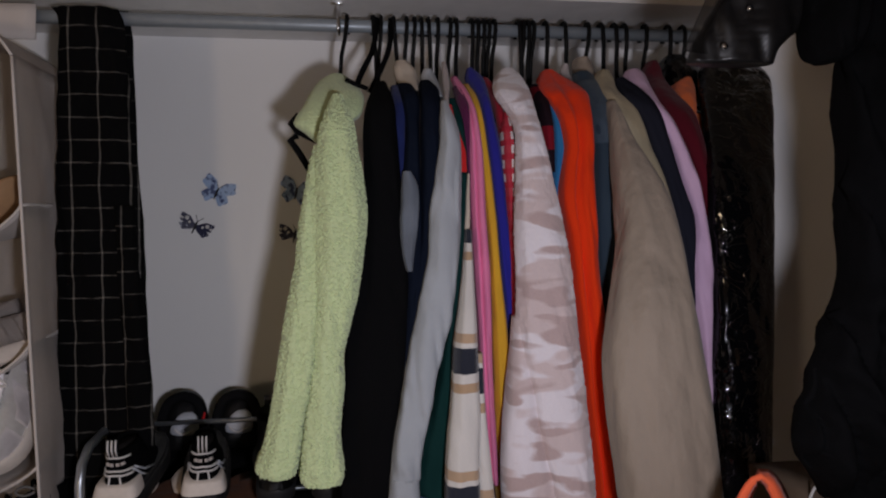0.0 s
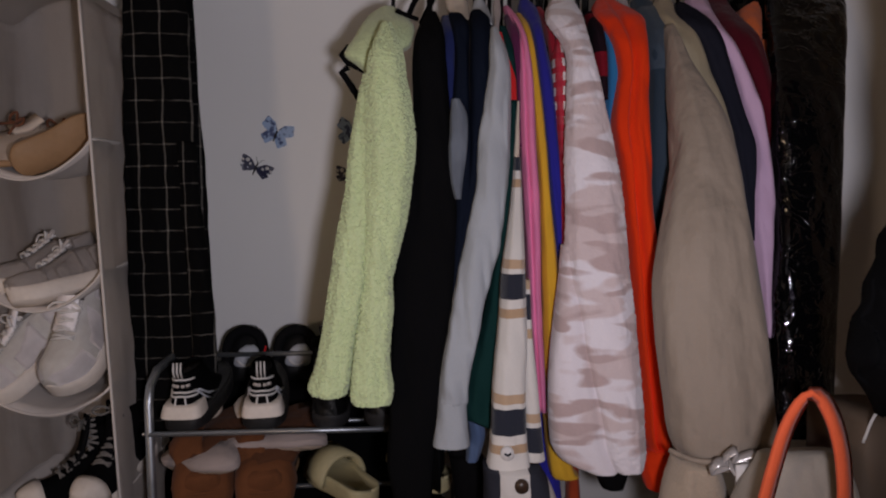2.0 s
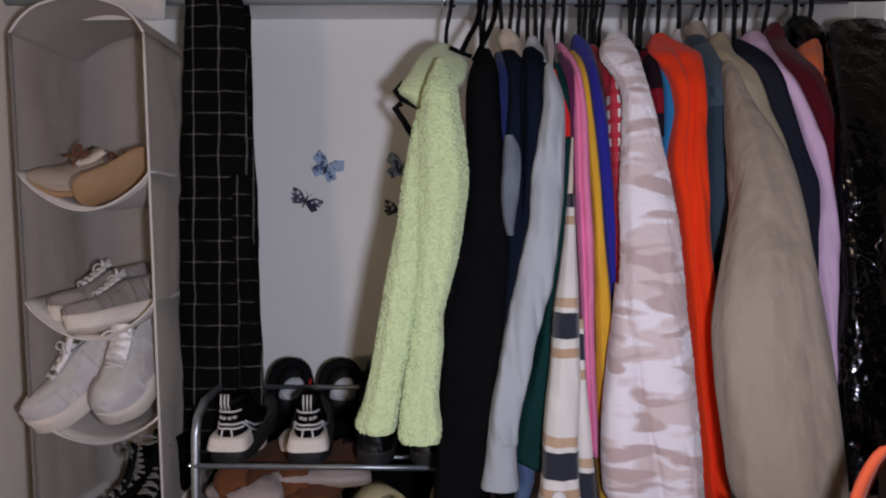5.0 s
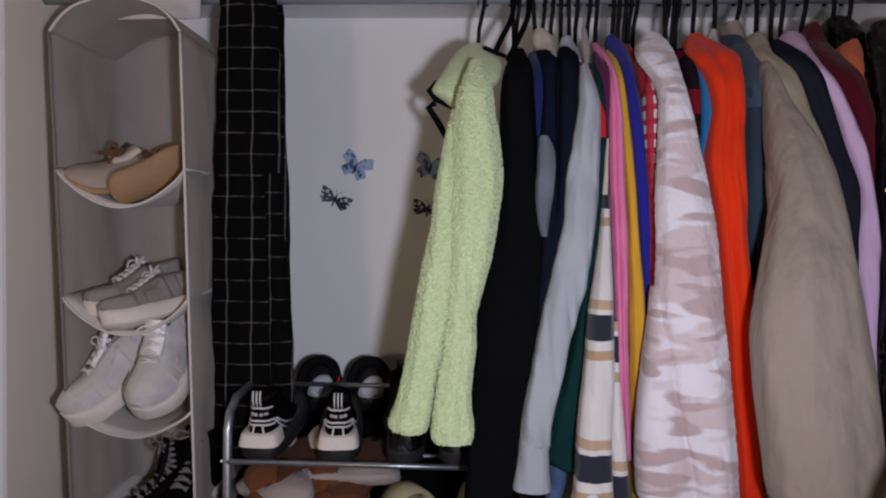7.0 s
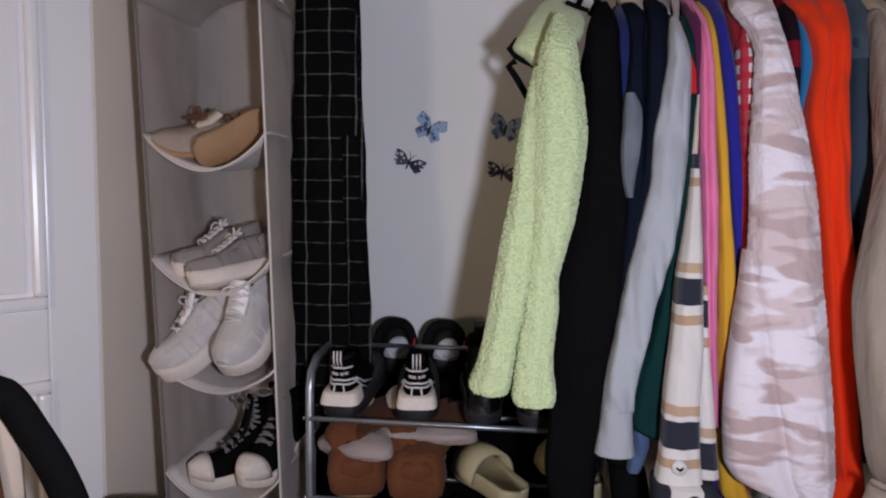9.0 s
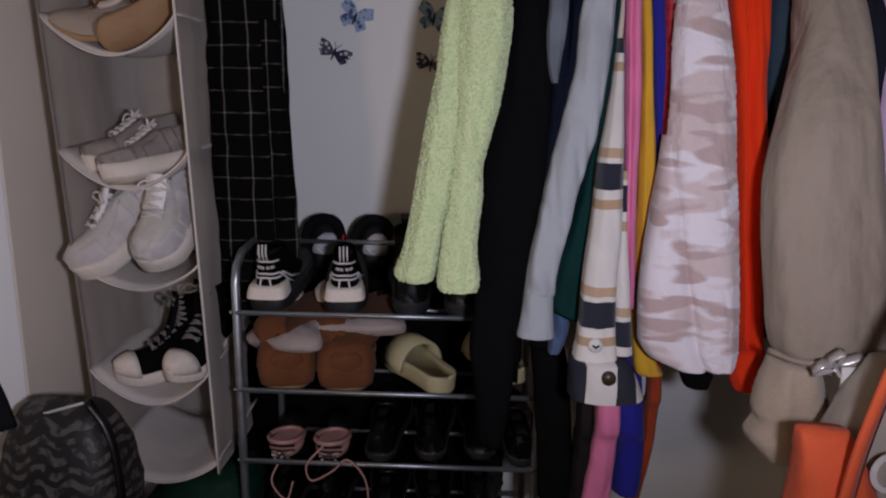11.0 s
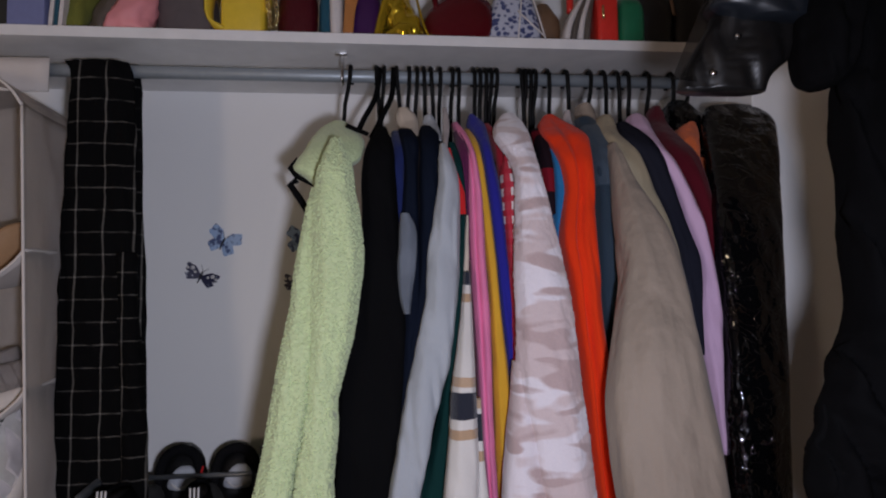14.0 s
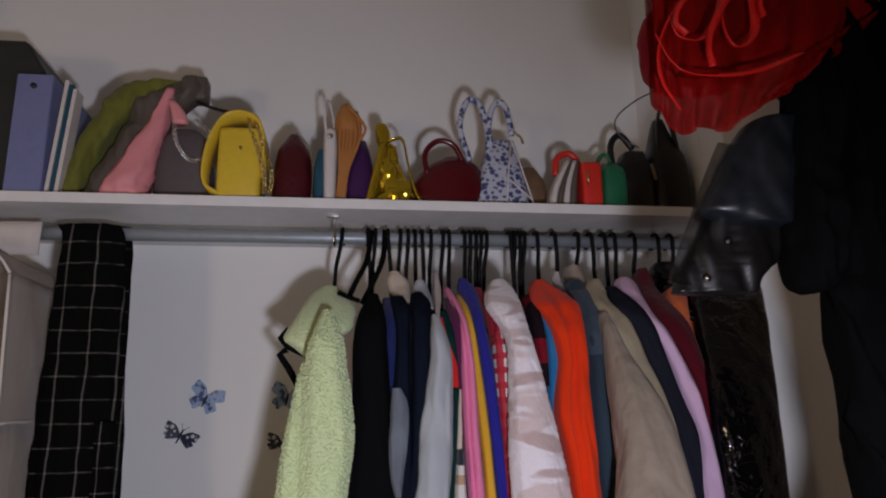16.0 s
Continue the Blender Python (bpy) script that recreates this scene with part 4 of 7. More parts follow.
v = thing("vinyl_coat", "long glossy black vinyl coat", "coat", (0.70, RAIL_Y, 1.5), "clothes on the rail")
part("body", cloth_tube([(0.81, 1.4, 1.601, 0.055), (0.799, 1.353, 1.546, 0.0778), (0.733, 1.222, 1.359, 0.0638), (0.721, 1.197, 1.2, 0.0605), (0.71, 1.176, 1.046, 0.0564), (0.703, 1.163, 0.894, 0.0538), (0.698, 1.154, 0.763, 0.0514)], 0.03, 41, 0.04, 0.035, res=(70, 120)), VINYL, v)
part("collar", blob(bmesh.new(), [(0.735, 1.46, 1.52, 0.040, 0.05), (0.730, 1.46, 1.57, 0.045, 0.055), (0.722, 1.47, 1.61, 0.034, 0.04), (0.720, 1.47, 1.63, 0.018, 0.02)], 0.8, 30, 24, 0.22, 43), VINYL, v)
hanger(0.755, 0.0)

scarf = thing("checked_scarf", "black scarf with a thin cream window-pane check, folded over the rail", "scarf", (-0.5, 1.48, 1.6))
part("front_fall", cloth_tube([(-0.514, 1.486, 1.698, 0.062)] + [(-0.502, 1.478, 1.665, 0.0612), (-0.501, 1.478, 1.545, 0.0663), (-0.502, 1.478, 1.425, 0.0689), (-0.502, 1.478, 1.304, 0.0722), (-0.501, 1.478, 1.182, 0.0768), (-0.498, 1.478, 1.121, 0.0806), (-0.494, 1.478, 1.059, 0.0844), (-0.492, 1.478, 0.936, 0.0877), (-0.491, 1.478, 0.837, 0.0886), (-0.492, 1.478, 0.688, 0.0876)], 0.020, 44, 0.05, 0.10, res=(60, 60)), SCARF, scarf)
part("inner_fold", cloth_tube([(-0.442, 1.462, 1.303, 0.0195), (-0.437, 1.462, 1.183, 0.0195), (-0.428, 1.462, 1.062, 0.0239), (-0.423, 1.462, 0.94, 0.0251), (-0.42, 1.462, 0.818, 0.0246)], 0.016, 46, 0.06, 0.10, res=(40, 40)), SCARF_FOLD, scarf)
part("back_fall", drape(bmesh.new(), [(-0.512, 1.512, 1.698, 0.066, 0.012), (-0.512, 1.528, 1.66, 0.066, 0.012), (-0.505, 1.53, 1.2, 0.075, 0.015), (-0.50, 1.53, 0.9, 0.08, 0.015)], 5, 0.10, 45, 40, 24), SCARF, scarf)

# ---------------------------------------------------------------- the open closet door
def open_door(name, hinge_x, hinge_y, swing, width, label):
    """A two-panel leaf that stands open: built along -y from its hinge, its face to +x, then swung."""
    d_ = thing(name, label, "door", kind="structure")
    b_ = box(bmesh.new(), -0.020, -0.010, -width, 0, 0.01, 2.03)
    for y0, y1, z0, z1 in ((-0.10, 0, 0.01, 2.03), (-width, -width + 0.10, 0.01, 2.03), (-width + 0.10, -0.10, 0.01, 0.22), (-width + 0.10, -0.10, 0.80, 0.945), (-width + 0.10, -0.10, 1.90, 2.03)):
        box(b_, -0.036, 0, y0, y1, z0, z1, 0.004)
    part("leaf", b_, DOOR_WHITE, d_, smooth=False)
    for z0, z1 in ((0.22, 0.80), (0.945, 1.90)):
        part("raised_panel", box(bmesh.new(), -0.012, -0.003, -width + 0.135, -0.135, z0 + 0.035, z1 - 0.035, 0.006), DOOR_WHITE, d_, smooth=False)
        m_ = bmesh.new()
        e = 0.026
        for y0, y1, a, c in ((-width + 0.10, -0.10, z0, z0 + e), (-width + 0.10, -0.10, z1 - e, z1), (-0.10 - e, -0.10, z0 + e, z1 - e), (-width + 0.10, -width + 0.10 + e, z0 + e, z1 - e)):
            box(m_, -0.016, 0.011, y0, y1, a, c, 0.009)
        part("moulding", m_, DOOR_WHITE, d_, smooth=False)
    d_.matrix_basis = pose(hinge_x, hinge_y, 0, 0, 0, -swing)
    return d_


open_door("door_1", LEFT, FRONT - 0.008, 34, 0.76, "white panelled closet door, standing open")
open_door("door_2", 1.45, FRONT - 0.008, -4, 0.76, "white panelled closet door, open behind the coat")

# ---------------------------------------------------------------- hanging shoe organiser
ORG = cloth("grey_nonwoven_fabric", (0.62, 0.565, 0.52), 0.95, 0.14, 800, 0.14, 0.1)
PIPING = cloth("taupe_piping", (0.20, 0.175, 0.16))


def sheet(bm, a, b, c, d, thick=0.004, nu=14, nv=10, wave=0.004, sag=0.0, seed=0):
    """A cloth panel between four corners (a b along u; a d along v), a little wavy, sagging in z across u."""
    a, b, c, d = (Vector(p) for p in (a, b, c, d))
    nrm = (b - a).cross(d - a).normalized()
    grid = []
    for side in (0.5, -0.5):
        rows = []
        for j in range(nv + 1):
            row = []
            for i in range(nu + 1):
                u, v = i / nu, j / nv
                p = (a * (1 - u) + b * u) * (1 - v) + (d * (1 - u) + c * u) * v
                w = wave * noise.noise((p.x * 9 + seed, p.y * 9, p.z * 9 + seed)) * 2
                p = p + nrm * (w + thick * side)
                p.z -= sag * math.sin(math.pi * u) ** 0.8
                row.append(bm.verts.new(p))
            rows.append(row)
        grid.append(rows)
    A, B = grid
    for j in range(nv):
        for i in range(nu):
            bm.faces.new((A[j][i], A[j][i + 1], A[j + 1][i + 1], A[j + 1][i]))
            bm.faces.new((B[j][i], B[j + 1][i], B[j + 1][i + 1], B[j][i + 1]))
    for j in range(nv):
        bm.faces.new((A[j][0], A[j + 1][0], B[j + 1][0], B[j][0]))
        bm.faces.new((A[j][nu], B[j][nu], B[j + 1][nu], A[j + 1][nu]))
    for i in range(nu):
        bm.faces.new((A[0][i], B[0][i], B[0][i + 1], A[0][i + 1]))
        bm.faces.new((A[nv][i], A[nv][i + 1], B[nv][i + 1], B[nv][i]))
    return bm


org = thing("shoe_organiser", "pale grey fabric shoe organiser hanging from the rail", "organiser", (-0.72, 1.5, 1.6))
F, K = 1.36, 1.64
def org_x(z, side):
    f = (1.57 - z) / 1.2
    return (-0.862 + 0.055 * f) if side < 0 else (-0.598 + 0.042 * f)
def plan_u(u, z):
    """The organiser's three sides in plan, u from 0 at the near left edge to 1 at the near right edge, with round corners."""
    xl, xr, r = org_x(z, -1), org_x(z, 1), 0.055
    ya, w = K - r - F, (xr - xl) - 2 * r
    arc = math.pi / 2 * r
    d = u * (2 * ya + 2 * arc + w)
    if d < ya:
        return xl, F + d
    d -= ya
    if d < arc:
        return xl + r - r * math.cos(d / r), K - r + r * math.sin(d / r)
    d -= arc
    if d < w:
        return xl + r + d, K
    d -= w
    if d < arc:
        return xr - r + r * math.sin(d / r), K - r + r * math.cos(d / r)
    return xr, K - r - (d - arc)


def grid_cloth(f, nu, nv, thick=0.004):
    """A sheet of cloth from a function of u and v, with thickness."""
    bm = bmesh.new()
    g_ = [[bm.verts.new(f(i / nu, j / nv)) for i in range(nu + 1)] for j in range(nv + 1)]
    for a, b in zip(g_, g_[1:]):
        for i in range(nu):
            bm.faces.new((a[i], a[i + 1], b[i + 1], b[i]))
    bmesh.ops.solidify(bm, geom=bm.faces[:], thickness=thick)
    return bm


ARCH = spline([(-0.862, 1.572), (-0.838, 1.603), (-0.800, 1.628), (-0.728, 1.642), (-0.656, 1.628), (-0.620, 1.603), (-0.598, 1.572)], 25)


def org_wall(u, v):
    x, y = plan_u(u, 1.57)
    top = 1.575 + (float(np.interp(x, ARCH[:, 0], ARCH[:, 1])) - 1.575) * max(0.0, min(1.0, (y - K + 0.06) / 0.05))
    z = top - (top - 0.36) * v
    x, y = plan_u(u, z)
    k = 0.010 * noise.noise((x * 7, y * 7 + 3, z * 5)) + 0.005 * noise.noise((x * 22, y * 22, z * 9))
    inside = min(1.0, 8 * min(u, 1 - u))
    return x + k * inside, y - 0.5 * k * inside, z


def org_roof(u, v):
    x, z = ARCH[round(u * 24)]
    return x, F + (K - F) * v, z + 0.004 * noise.noise((x * 14, v * 3, 2.0))


part("side_panel", grid_cloth(org_wall, 48, 60), ORG, org)
part("roof", grid_cloth(org_roof, 24, 8), ORG, org)
for zs, sag in ((1.300, 0.075), (1.045, 0.075), (0.820, 0.055), (0.590, 0.075), (0.385, 0.05)):
    sh = part("pocket_shelf", sheet(bmesh.new(), (org_x(zs, -1), F, zs), (org_x(zs, 1), F, zs), (org_x(zs, 1), K, zs + 0.02), (org_x(zs, -1), K, zs + 0.02), 0.005, 20, 8, 0.003, sag, zs), ORG, org)
    pts = [(org_x(zs, -1) * (1 - u) + org_x(zs, 1) * u, F - 0.003, zs - sag * math.sin(math.pi * u) ** 0.8) for u in [k / 20 for k in range(21)]]
    part("piping", pipe(bmesh.new(), pts, 0.0028, 6), ORG, sh)
part("hanging_flap", sheet(bmesh.new(), (-0.80, 1.478, 1.632), (-0.605, 1.478, 1.632), (-0.605, 1.482, 1.702), (-0.80, 1.482, 1.702), 0.005, 6, 4, 0.002), ORG, org)
part("edge_piping", pipe(bmesh.new(), [(org_x(z, -1), F - 0.003, z) for z in [1.57 - 0.0605 * k for k in range(21)]], 0.0035, 6), PIPING, org, "taupe edge piping")
part("edge_piping", pipe(bmesh.new(), [(org_x(z, 1), F - 0.003, z) for z in [1.57 - 0.0605 * k for k in range(21)]], 0.003, 6), ORG, org)
part("edge_piping", pipe(bmesh.new(), [(x, F - 0.003, z) for x, z in ARCH], 0.003, 6), ORG, org)

# ---------------------------------------------------------------- shoes
LEATHER_BLACK = plastic("black_leather", (0.004, 0.004, 0.0045), 0.4, 0, 0.25, 90)
PATENT = plastic("black_patent", (0.006, 0.006, 0.007), 0.08, 0, 0.05, 12, 0.5)
CANVAS_BLACK = cloth("black_canvas", (0.008, 0.008, 0.009))
SUEDE_TAN = cloth("tan_suede", (0.135, 0.050, 0.021), 0.95, 0.4, 300, 0.5, 0.05)
SUEDE_CREAM = cloth("cream_suede", (0.66, 0.55, 0.45), 0.95, 0.15)
SOLE_TAN = plastic("tan_rubber_sole", (0.34, 0.20, 0.10), 0.7, 0, 0.15, 80)
SOLE_WHITE = plastic("off_white_rubber_sole", (0.70, 0.63, 0.56), 0.6, 0, 0.12, 80)
SOLE_BLACK = plastic("black_rubber_sole", (0.008, 0.008, 0.009), 0.6, 0, 0.15, 80)
WHITE_LEATHER = plastic("white_leather", (0.93, 0.88, 0.84), 0.55, 0, 0.25, 70)
MESH_GREY = cloth("grey_mesh", (0.52, 0.47, 0.44), weave=400)
LACE_WHITE = cloth("white_lace", (0.66, 0.64, 0.62))
LACE_GREY = cloth("grubby_white_lace", (0.20, 0.185, 0.17))
LACE_BROWN = cloth("brown_lace", (0.16, 0.06, 0.03))
DARK_LINING = cloth("dark_lining", (0.02, 0.018, 0.018))
SLIDE = plastic("sand_foam", (0.42, 0.37, 0.21), 0.7, 0, 0.1, 60)
BLUSH = plastic("blush_satin", (0.42, 0.23, 0.20), 0.35, 0, 0.08, 60)
GREY_LINING = cloth("pale_grey_lining", (0.50, 0.52, 0.56))
RED_TRIM = cloth("red_trim", (0.55, 0.02, 0.02))


OVERLAY_GREY = plastic("pale_lilac_leather", (0.89, 0.85, 0.85), 0.5, 0, 0.2, 70)
SUEDE_PALE = cloth("pale_worn_suede", (0.36, 0.30, 0.28), 0.95, 0.25)


def half_width(s, w):
    k = 0.36 + 0.02 * math.sin(math.pi * s) + 0.14 * math.exp(-(((s - 0.70) / 0.22) ** 2))
    if s < 0.13:
        k *= max(0.0004, 1 - (1 - s / 0.13) ** 2) ** 0.5
    if s > 0.80:
        k *= max(0.0004, 1 - ((s - 0.80) / 0.20) ** 2) ** 0.5
    return w * k


LENGTHS = [(1 - math.cos(math.pi * k / 26)) / 2 for k in range(27)]


def shoe(name, label, at, upper, sole, L=0.26, W=0.10, sole_h=0.028, toe_h=0.055, heel_h=0.085, shaft=0.0, laces=None, cap=None, lining=None, platform=None, tongue=None, rows=5, group="shoes", stripes=None, bow=None, back_tab=None, taper=0.25, mouth=(5, 8), deep=0.58, overlay=None):
    """A shoe with its heel at +y and its toe at -y, standing on z = 0, put at the pose given."""
    t = thing(name, label, "shoe", group=group)
    S = LENGTHS
    yy = lambda s: L * (0.5 - s)
    def spring(s):
        return 0.018 * max(0, (s - 0.75) / 0.25) ** 2
    bm = bmesh.new()
    outline = [(half_width(s, W), s) for s in S]
    loop = [(hw, s) for hw, s in outline] + [(-hw, s) for hw, s in reversed(outline)]
    levels = [(0.0, 0.93), (0.004, 1.0), (sole_h * 0.6, 1.02), (sole_h, 1.0), (sole_h + 0.002, 0.9)]
    rings(bm, [[(hw * k, yy(s) * (0.98 + 0.02 * k), z + spring(s)) for hw, s in loop] for z, k in levels])
    part("sole", bm, sole, t)
    if platform:
        bm = bmesh.new()
        rings(bm, [[(hw * 1.015, yy(s) * 1.008, z + spring(s)) for hw, s in loop] for z in (-0.002, sole_h * 0.34)])
        part("outsole", bm, platform, t)
    # the upper: arches from heel to toe, open at the ankle
    bm = bmesh.new()
    loops = []
    for s in [0.008 + 0.98 * v for v in LENGTHS]:
        hw = half_width(s, W) * 0.92
        ankle = heel_h if s < 0.38 else toe_h + (heel_h - toe_h) * max(0, 1 - (s - 0.38) / 0.34) ** 1.3
        h = ankle if s < 0.8 else toe_h * max(0.35, 1 - ((s - 0.8) / 0.2) ** 2 * 0.65)
        if s < 0.05:
            h *= 0.9
        loops.append([(hw * math.copysign(abs(math.cos(a)) ** 0.75, math.cos(a)) * (1 - taper * max(0, math.sin(a)) * (1 if s < 0.5 else 0.4)), yy(s), sole_h + spring(s) - 0.006 + h * max(0, math.sin(a)) ** (0.62 if s < 0.4 else 0.8))
                      for a in [math.pi * j / 14 for j in range(15)]])
    grid = [[bm.verts.new(p) for p in lp] for lp in loops]
    for i, (a, b) in enumerate(zip(grid, grid[1:])):
        s = 0.008 + 0.98 * LENGTHS[i]
        for j in range(14):
            if 0.04 < s < 0.36 and mouth[0] <= j <= mouth[1]:
                continue
            bm.faces.new((a[j], a[j + 1], b[j + 1], b[j]))
    bm.faces.new(grid[0])
    bm.faces.new(grid[-1])
    bmesh.ops.solidify(bm, geom=bm.faces[:], thickness=0.002)
    up = part("upper", bm, upper, t)
    bm = bmesh.new()
    rings(bm, [[(half_width(max(0.05, min(0.4, 0.2 + 0.17 * math.cos(a))), W) * 0.0 + W * 0.27 * r * math.sin(a), yy(0.2) - L * 0.16 * r * math.cos(a), z) for a in [2 * math.pi * j / 20 for j in range(20)]]
               for z, r in ((sole_h + heel_h * 0.35, 0.9), (sole_h + heel_h * deep, 1.0), (sole_h + heel_h * (deep + 0.04), 0.98))])
    part("lining", bm, lining or DARK_LINING, t)
    if shaft:
        bm = bmesh.new()
        lp = []
        for z, k, dy in ((sole_h + heel_h * 0.6, 1.05, 0.01), (sole_h + heel_h, 1.0, 0.0), (sole_h + heel_h + shaft * 0.5, 0.98, -0.002), (sole_h + heel_h + shaft, 1.06, 0.0)):
            lp.append([(W * 0.33 * k * math.sin(a), yy(0.19) - dy - L * 0.175 * k * math.cos(a), z) for a in [2 * math.pi * j / 24 for j in range(24)]])
        rings(bm, lp, False)
        bmesh.ops.solidify(bm, geom=bm.faces[:], thickness=0.004)
        part("shaft", bm, upper, t)
    tg = bmesh.new()
    base = sole_h + toe_h
    strap(tg, [(0, yy(0.60), base + 0.004), (0, yy(0.48), sole_h + heel_h * 0.86), (0, yy(0.40), sole_h + heel_h * 1.06 + shaft * 0.5), (0, yy(0.36), sole_h + heel_h * 1.16 + shaft * 1.05)], W * 0.42, 0.006, (1, 0, 0), 10)
    part("tongue", tg, tongue or upper, t)
    if laces:
        lc = bmesh.new()
        for k in range(rows):
            s = 0.66 - 0.26 * k / max(1, rows - 1)
            f = (0.66 - s) / 0.26
            z = sole_h + toe_h * 0.92 + (heel_h - toe_h) * f ** 1.2 + 0.006 + shaft * 0.0
            hw = W * 0.22
            pipe(lc, [(-hw, yy(s), z - 0.006), (0, yy(s) - 0.004, z + 0.004), (hw, yy(s - 0.03), z - 0.004)], 0.0028, 6, 7)
            pipe(lc, [(hw, yy(s), z - 0.006), (0, yy(s) + 0.002, z + 0.006), (-hw, yy(s - 0.03), z - 0.004)], 0.0028, 6, 7)
        if shaft:
            for k in range(4):
                z = sole_h + heel_h * 1.02 + shaft * (0.1 + 0.8 * k / 3)
                y = yy(0.365)
                pipe(lc, [(-W * 0.24, y + 0.01, z), (0, y - 0.008, z + 0.006), (W * 0.24, y + 0.01, z + 0.014)], 0.0028, 6, 7)
                pipe(lc, [(W * 0.24, y + 0.01, z), (0, y - 0.009, z + 0.008), (-W * 0.24, y + 0.01, z + 0.014)], 0.0028, 6, 7)
        z = sole_h + heel_h * 1.02 + shaft
        for sx in (-1, 1):
            pipe(lc, [(0, yy(0.40), z), (sx * 0.02, yy(0.44), z + 0.012), (sx * 0.036, yy(0.47), z + 0.002), (sx * 0.02, yy(0.46), z - 0.006), (0, yy(0.41), z)], 0.0025, 6, 14)
        part("laces", lc, laces, t)
    if cap:
        bm = bmesh.new()
        lp = []
        for s in (0.80, 0.86, 0.92, 0.96, 0.985):
            hw = half_width(s, W) * 1.01
            h = toe_h * max(0.36, 1 - ((s - 0.8) / 0.2) ** 2 * 0.62)
            lp.append([(hw * math.copysign(abs(math.cos(a)) ** 0.75, math.cos(a)), yy(s) - 0.002, sole_h + spring(s) - 0.004 + h * max(0, math.sin(a)) ** 0.8 * 1.03) for a in [math.pi * j / 12 for j in range(13)]])
        rings(bm, lp)
        part("toe_cap", bm, cap, t, "smooth rubber toe cap")
    if overlay:
        def shell(s0, s1, top, rim, n_=8):
            bm_ = bmesh.new()
            lp_ = []
            for k_ in range(n_ + 1):
                s_ = s0 + (s1 - s0) * k_ / n_
                hw_ = half_width(s_, W) * 0.945 + 0.0012
                ank = heel_h if s_ < 0.38 else toe_h + (heel_h - toe_h) * max(0, 1 - (s_ - 0.38) / 0.34) ** 1.3
                h_ = ank if s_ < 0.8 else toe_h * max(0.35, 1 - ((s_ - 0.8) / 0.2) ** 2 * 0.65)
                lp_.append((s_, hw_, h_))
            for sx_ in (-1, 1):
                rows_ = []
                for s_, hw_, h_ in lp_:
                    row__ = []
                    for q_ in range(6):
                        a_ = top(s_) * q_ / 5
                        row__.append(bm_.verts.new((sx_ * hw_ * abs(math.cos(a_)) ** 0.75 * (1 - taper * math.sin(a_) * (1 if s_ < 0.5 else 0.4)), yy(s_), sole_h + spring(s_) - 0.004 + (h_ + 0.002) * math.sin(a_) ** (0.62 if s_ < 0.4 else 0.8))))
                    rows_.append(row__)
                for a_, b_ in zip(rows_, rows_[1:]):
                    for q_ in range(5):
                        bm_.faces.new((a_[q_], a_[q_ + 1], b_[q_ + 1], b_[q_]))
            bmesh.ops.solidify(bm_, geom=bm_.faces[:], thickness=0.0025)
            return bm_
        part("toe_overlay", shell(0.70, 0.985, lambda s_: 0.75 + 0.8 * max(0, (s_ - 0.9) / 0.09), 0), overlay, t)
        part("heel_counter", shell(0.01, 0.26, lambda s_: 1.0 - 1.6 * max(0, s_ - 0.1), 0), overlay, t)
        part("side_panel", shell(0.36, 0.62, lambda s_: 0.55 + 1.6 * max(0, 0.55 - s_), 0), overlay, t)
    if bow:
        bm = bmesh.new()
        for sx in (-1, 1):
            pipe(bm, [(0, yy(0.55), base + 0.02), (sx * 0.018, yy(0.52), base + 0.034), (sx * 0.03, yy(0.55), base + 0.026), (sx * 0.016, yy(0.58), base + 0.018), (0, yy(0.55), base + 0.02)], 0.0028, 6, 16)
            pipe(bm, [(0, yy(0.55), base + 0.02), (sx * 0.03, yy(0.66), base + 0.008)], 0.0025, 6)
        part("bow", bm, bow, t, "thin tied bow")
    if stripes:
        for dx in (-0.006, 0.006):
            part("heel_stripe", strap(bmesh.new(), [(dx, yy(-0.004), sole_h + 0.006), (dx, yy(-0.002), sole_h + heel_h * 0.7), (dx, yy(0.03), sole_h + heel_h * 1.05)], 0.0035, 0.003, (1, 0, 0)), stripes, t)
        part("heel_patch", strap(bmesh.new(), [(-0.024, yy(-0.006), sole_h + heel_h * 0.62), (0.024, yy(-0.006), sole_h + heel_h * 0.62)], 0.022, 0.004, (0, 0, 1)), upper, t)
        for k, wd in enumerate((0.010, 0.007, 0.009)):
            x0 = -0.018 + 0.0135 * k
            part("lettering_bar", strap(bmesh.new(), [(x0, yy(-0.012), sole_h + heel_h * 0.62), (x0 + wd, yy(-0.012), sole_h + heel_h * 0.62)], 0.009, 0.003, (0, 0, 1)), stripes, t)
        for zf in (0.46, 0.80):
            part("piping", pipe(bmesh.new(), [(W * 0.25 * (1 - 0.42 * zf) * math.cos(a), yy(0.035) + 0.012 * math.sin(a) + 0.001, sole_h + heel_h * zf) for a in [math.pi * j / 10 for j in range(11)]], 0.0018, 6), stripes, t)
    if back_tab:
        part("heel_tab", strap(bmesh.new(), [(0, yy(-0.01), sole_h + heel_h * 0.9), (0, yy(-0.005), sole_h + heel_h * 1.25), (0, yy(0.04), sole_h + heel_h * 1.3)], 0.010, 0.004, (1, 0, 0)), back_tab, t)
    t.matrix_basis = at
    return t


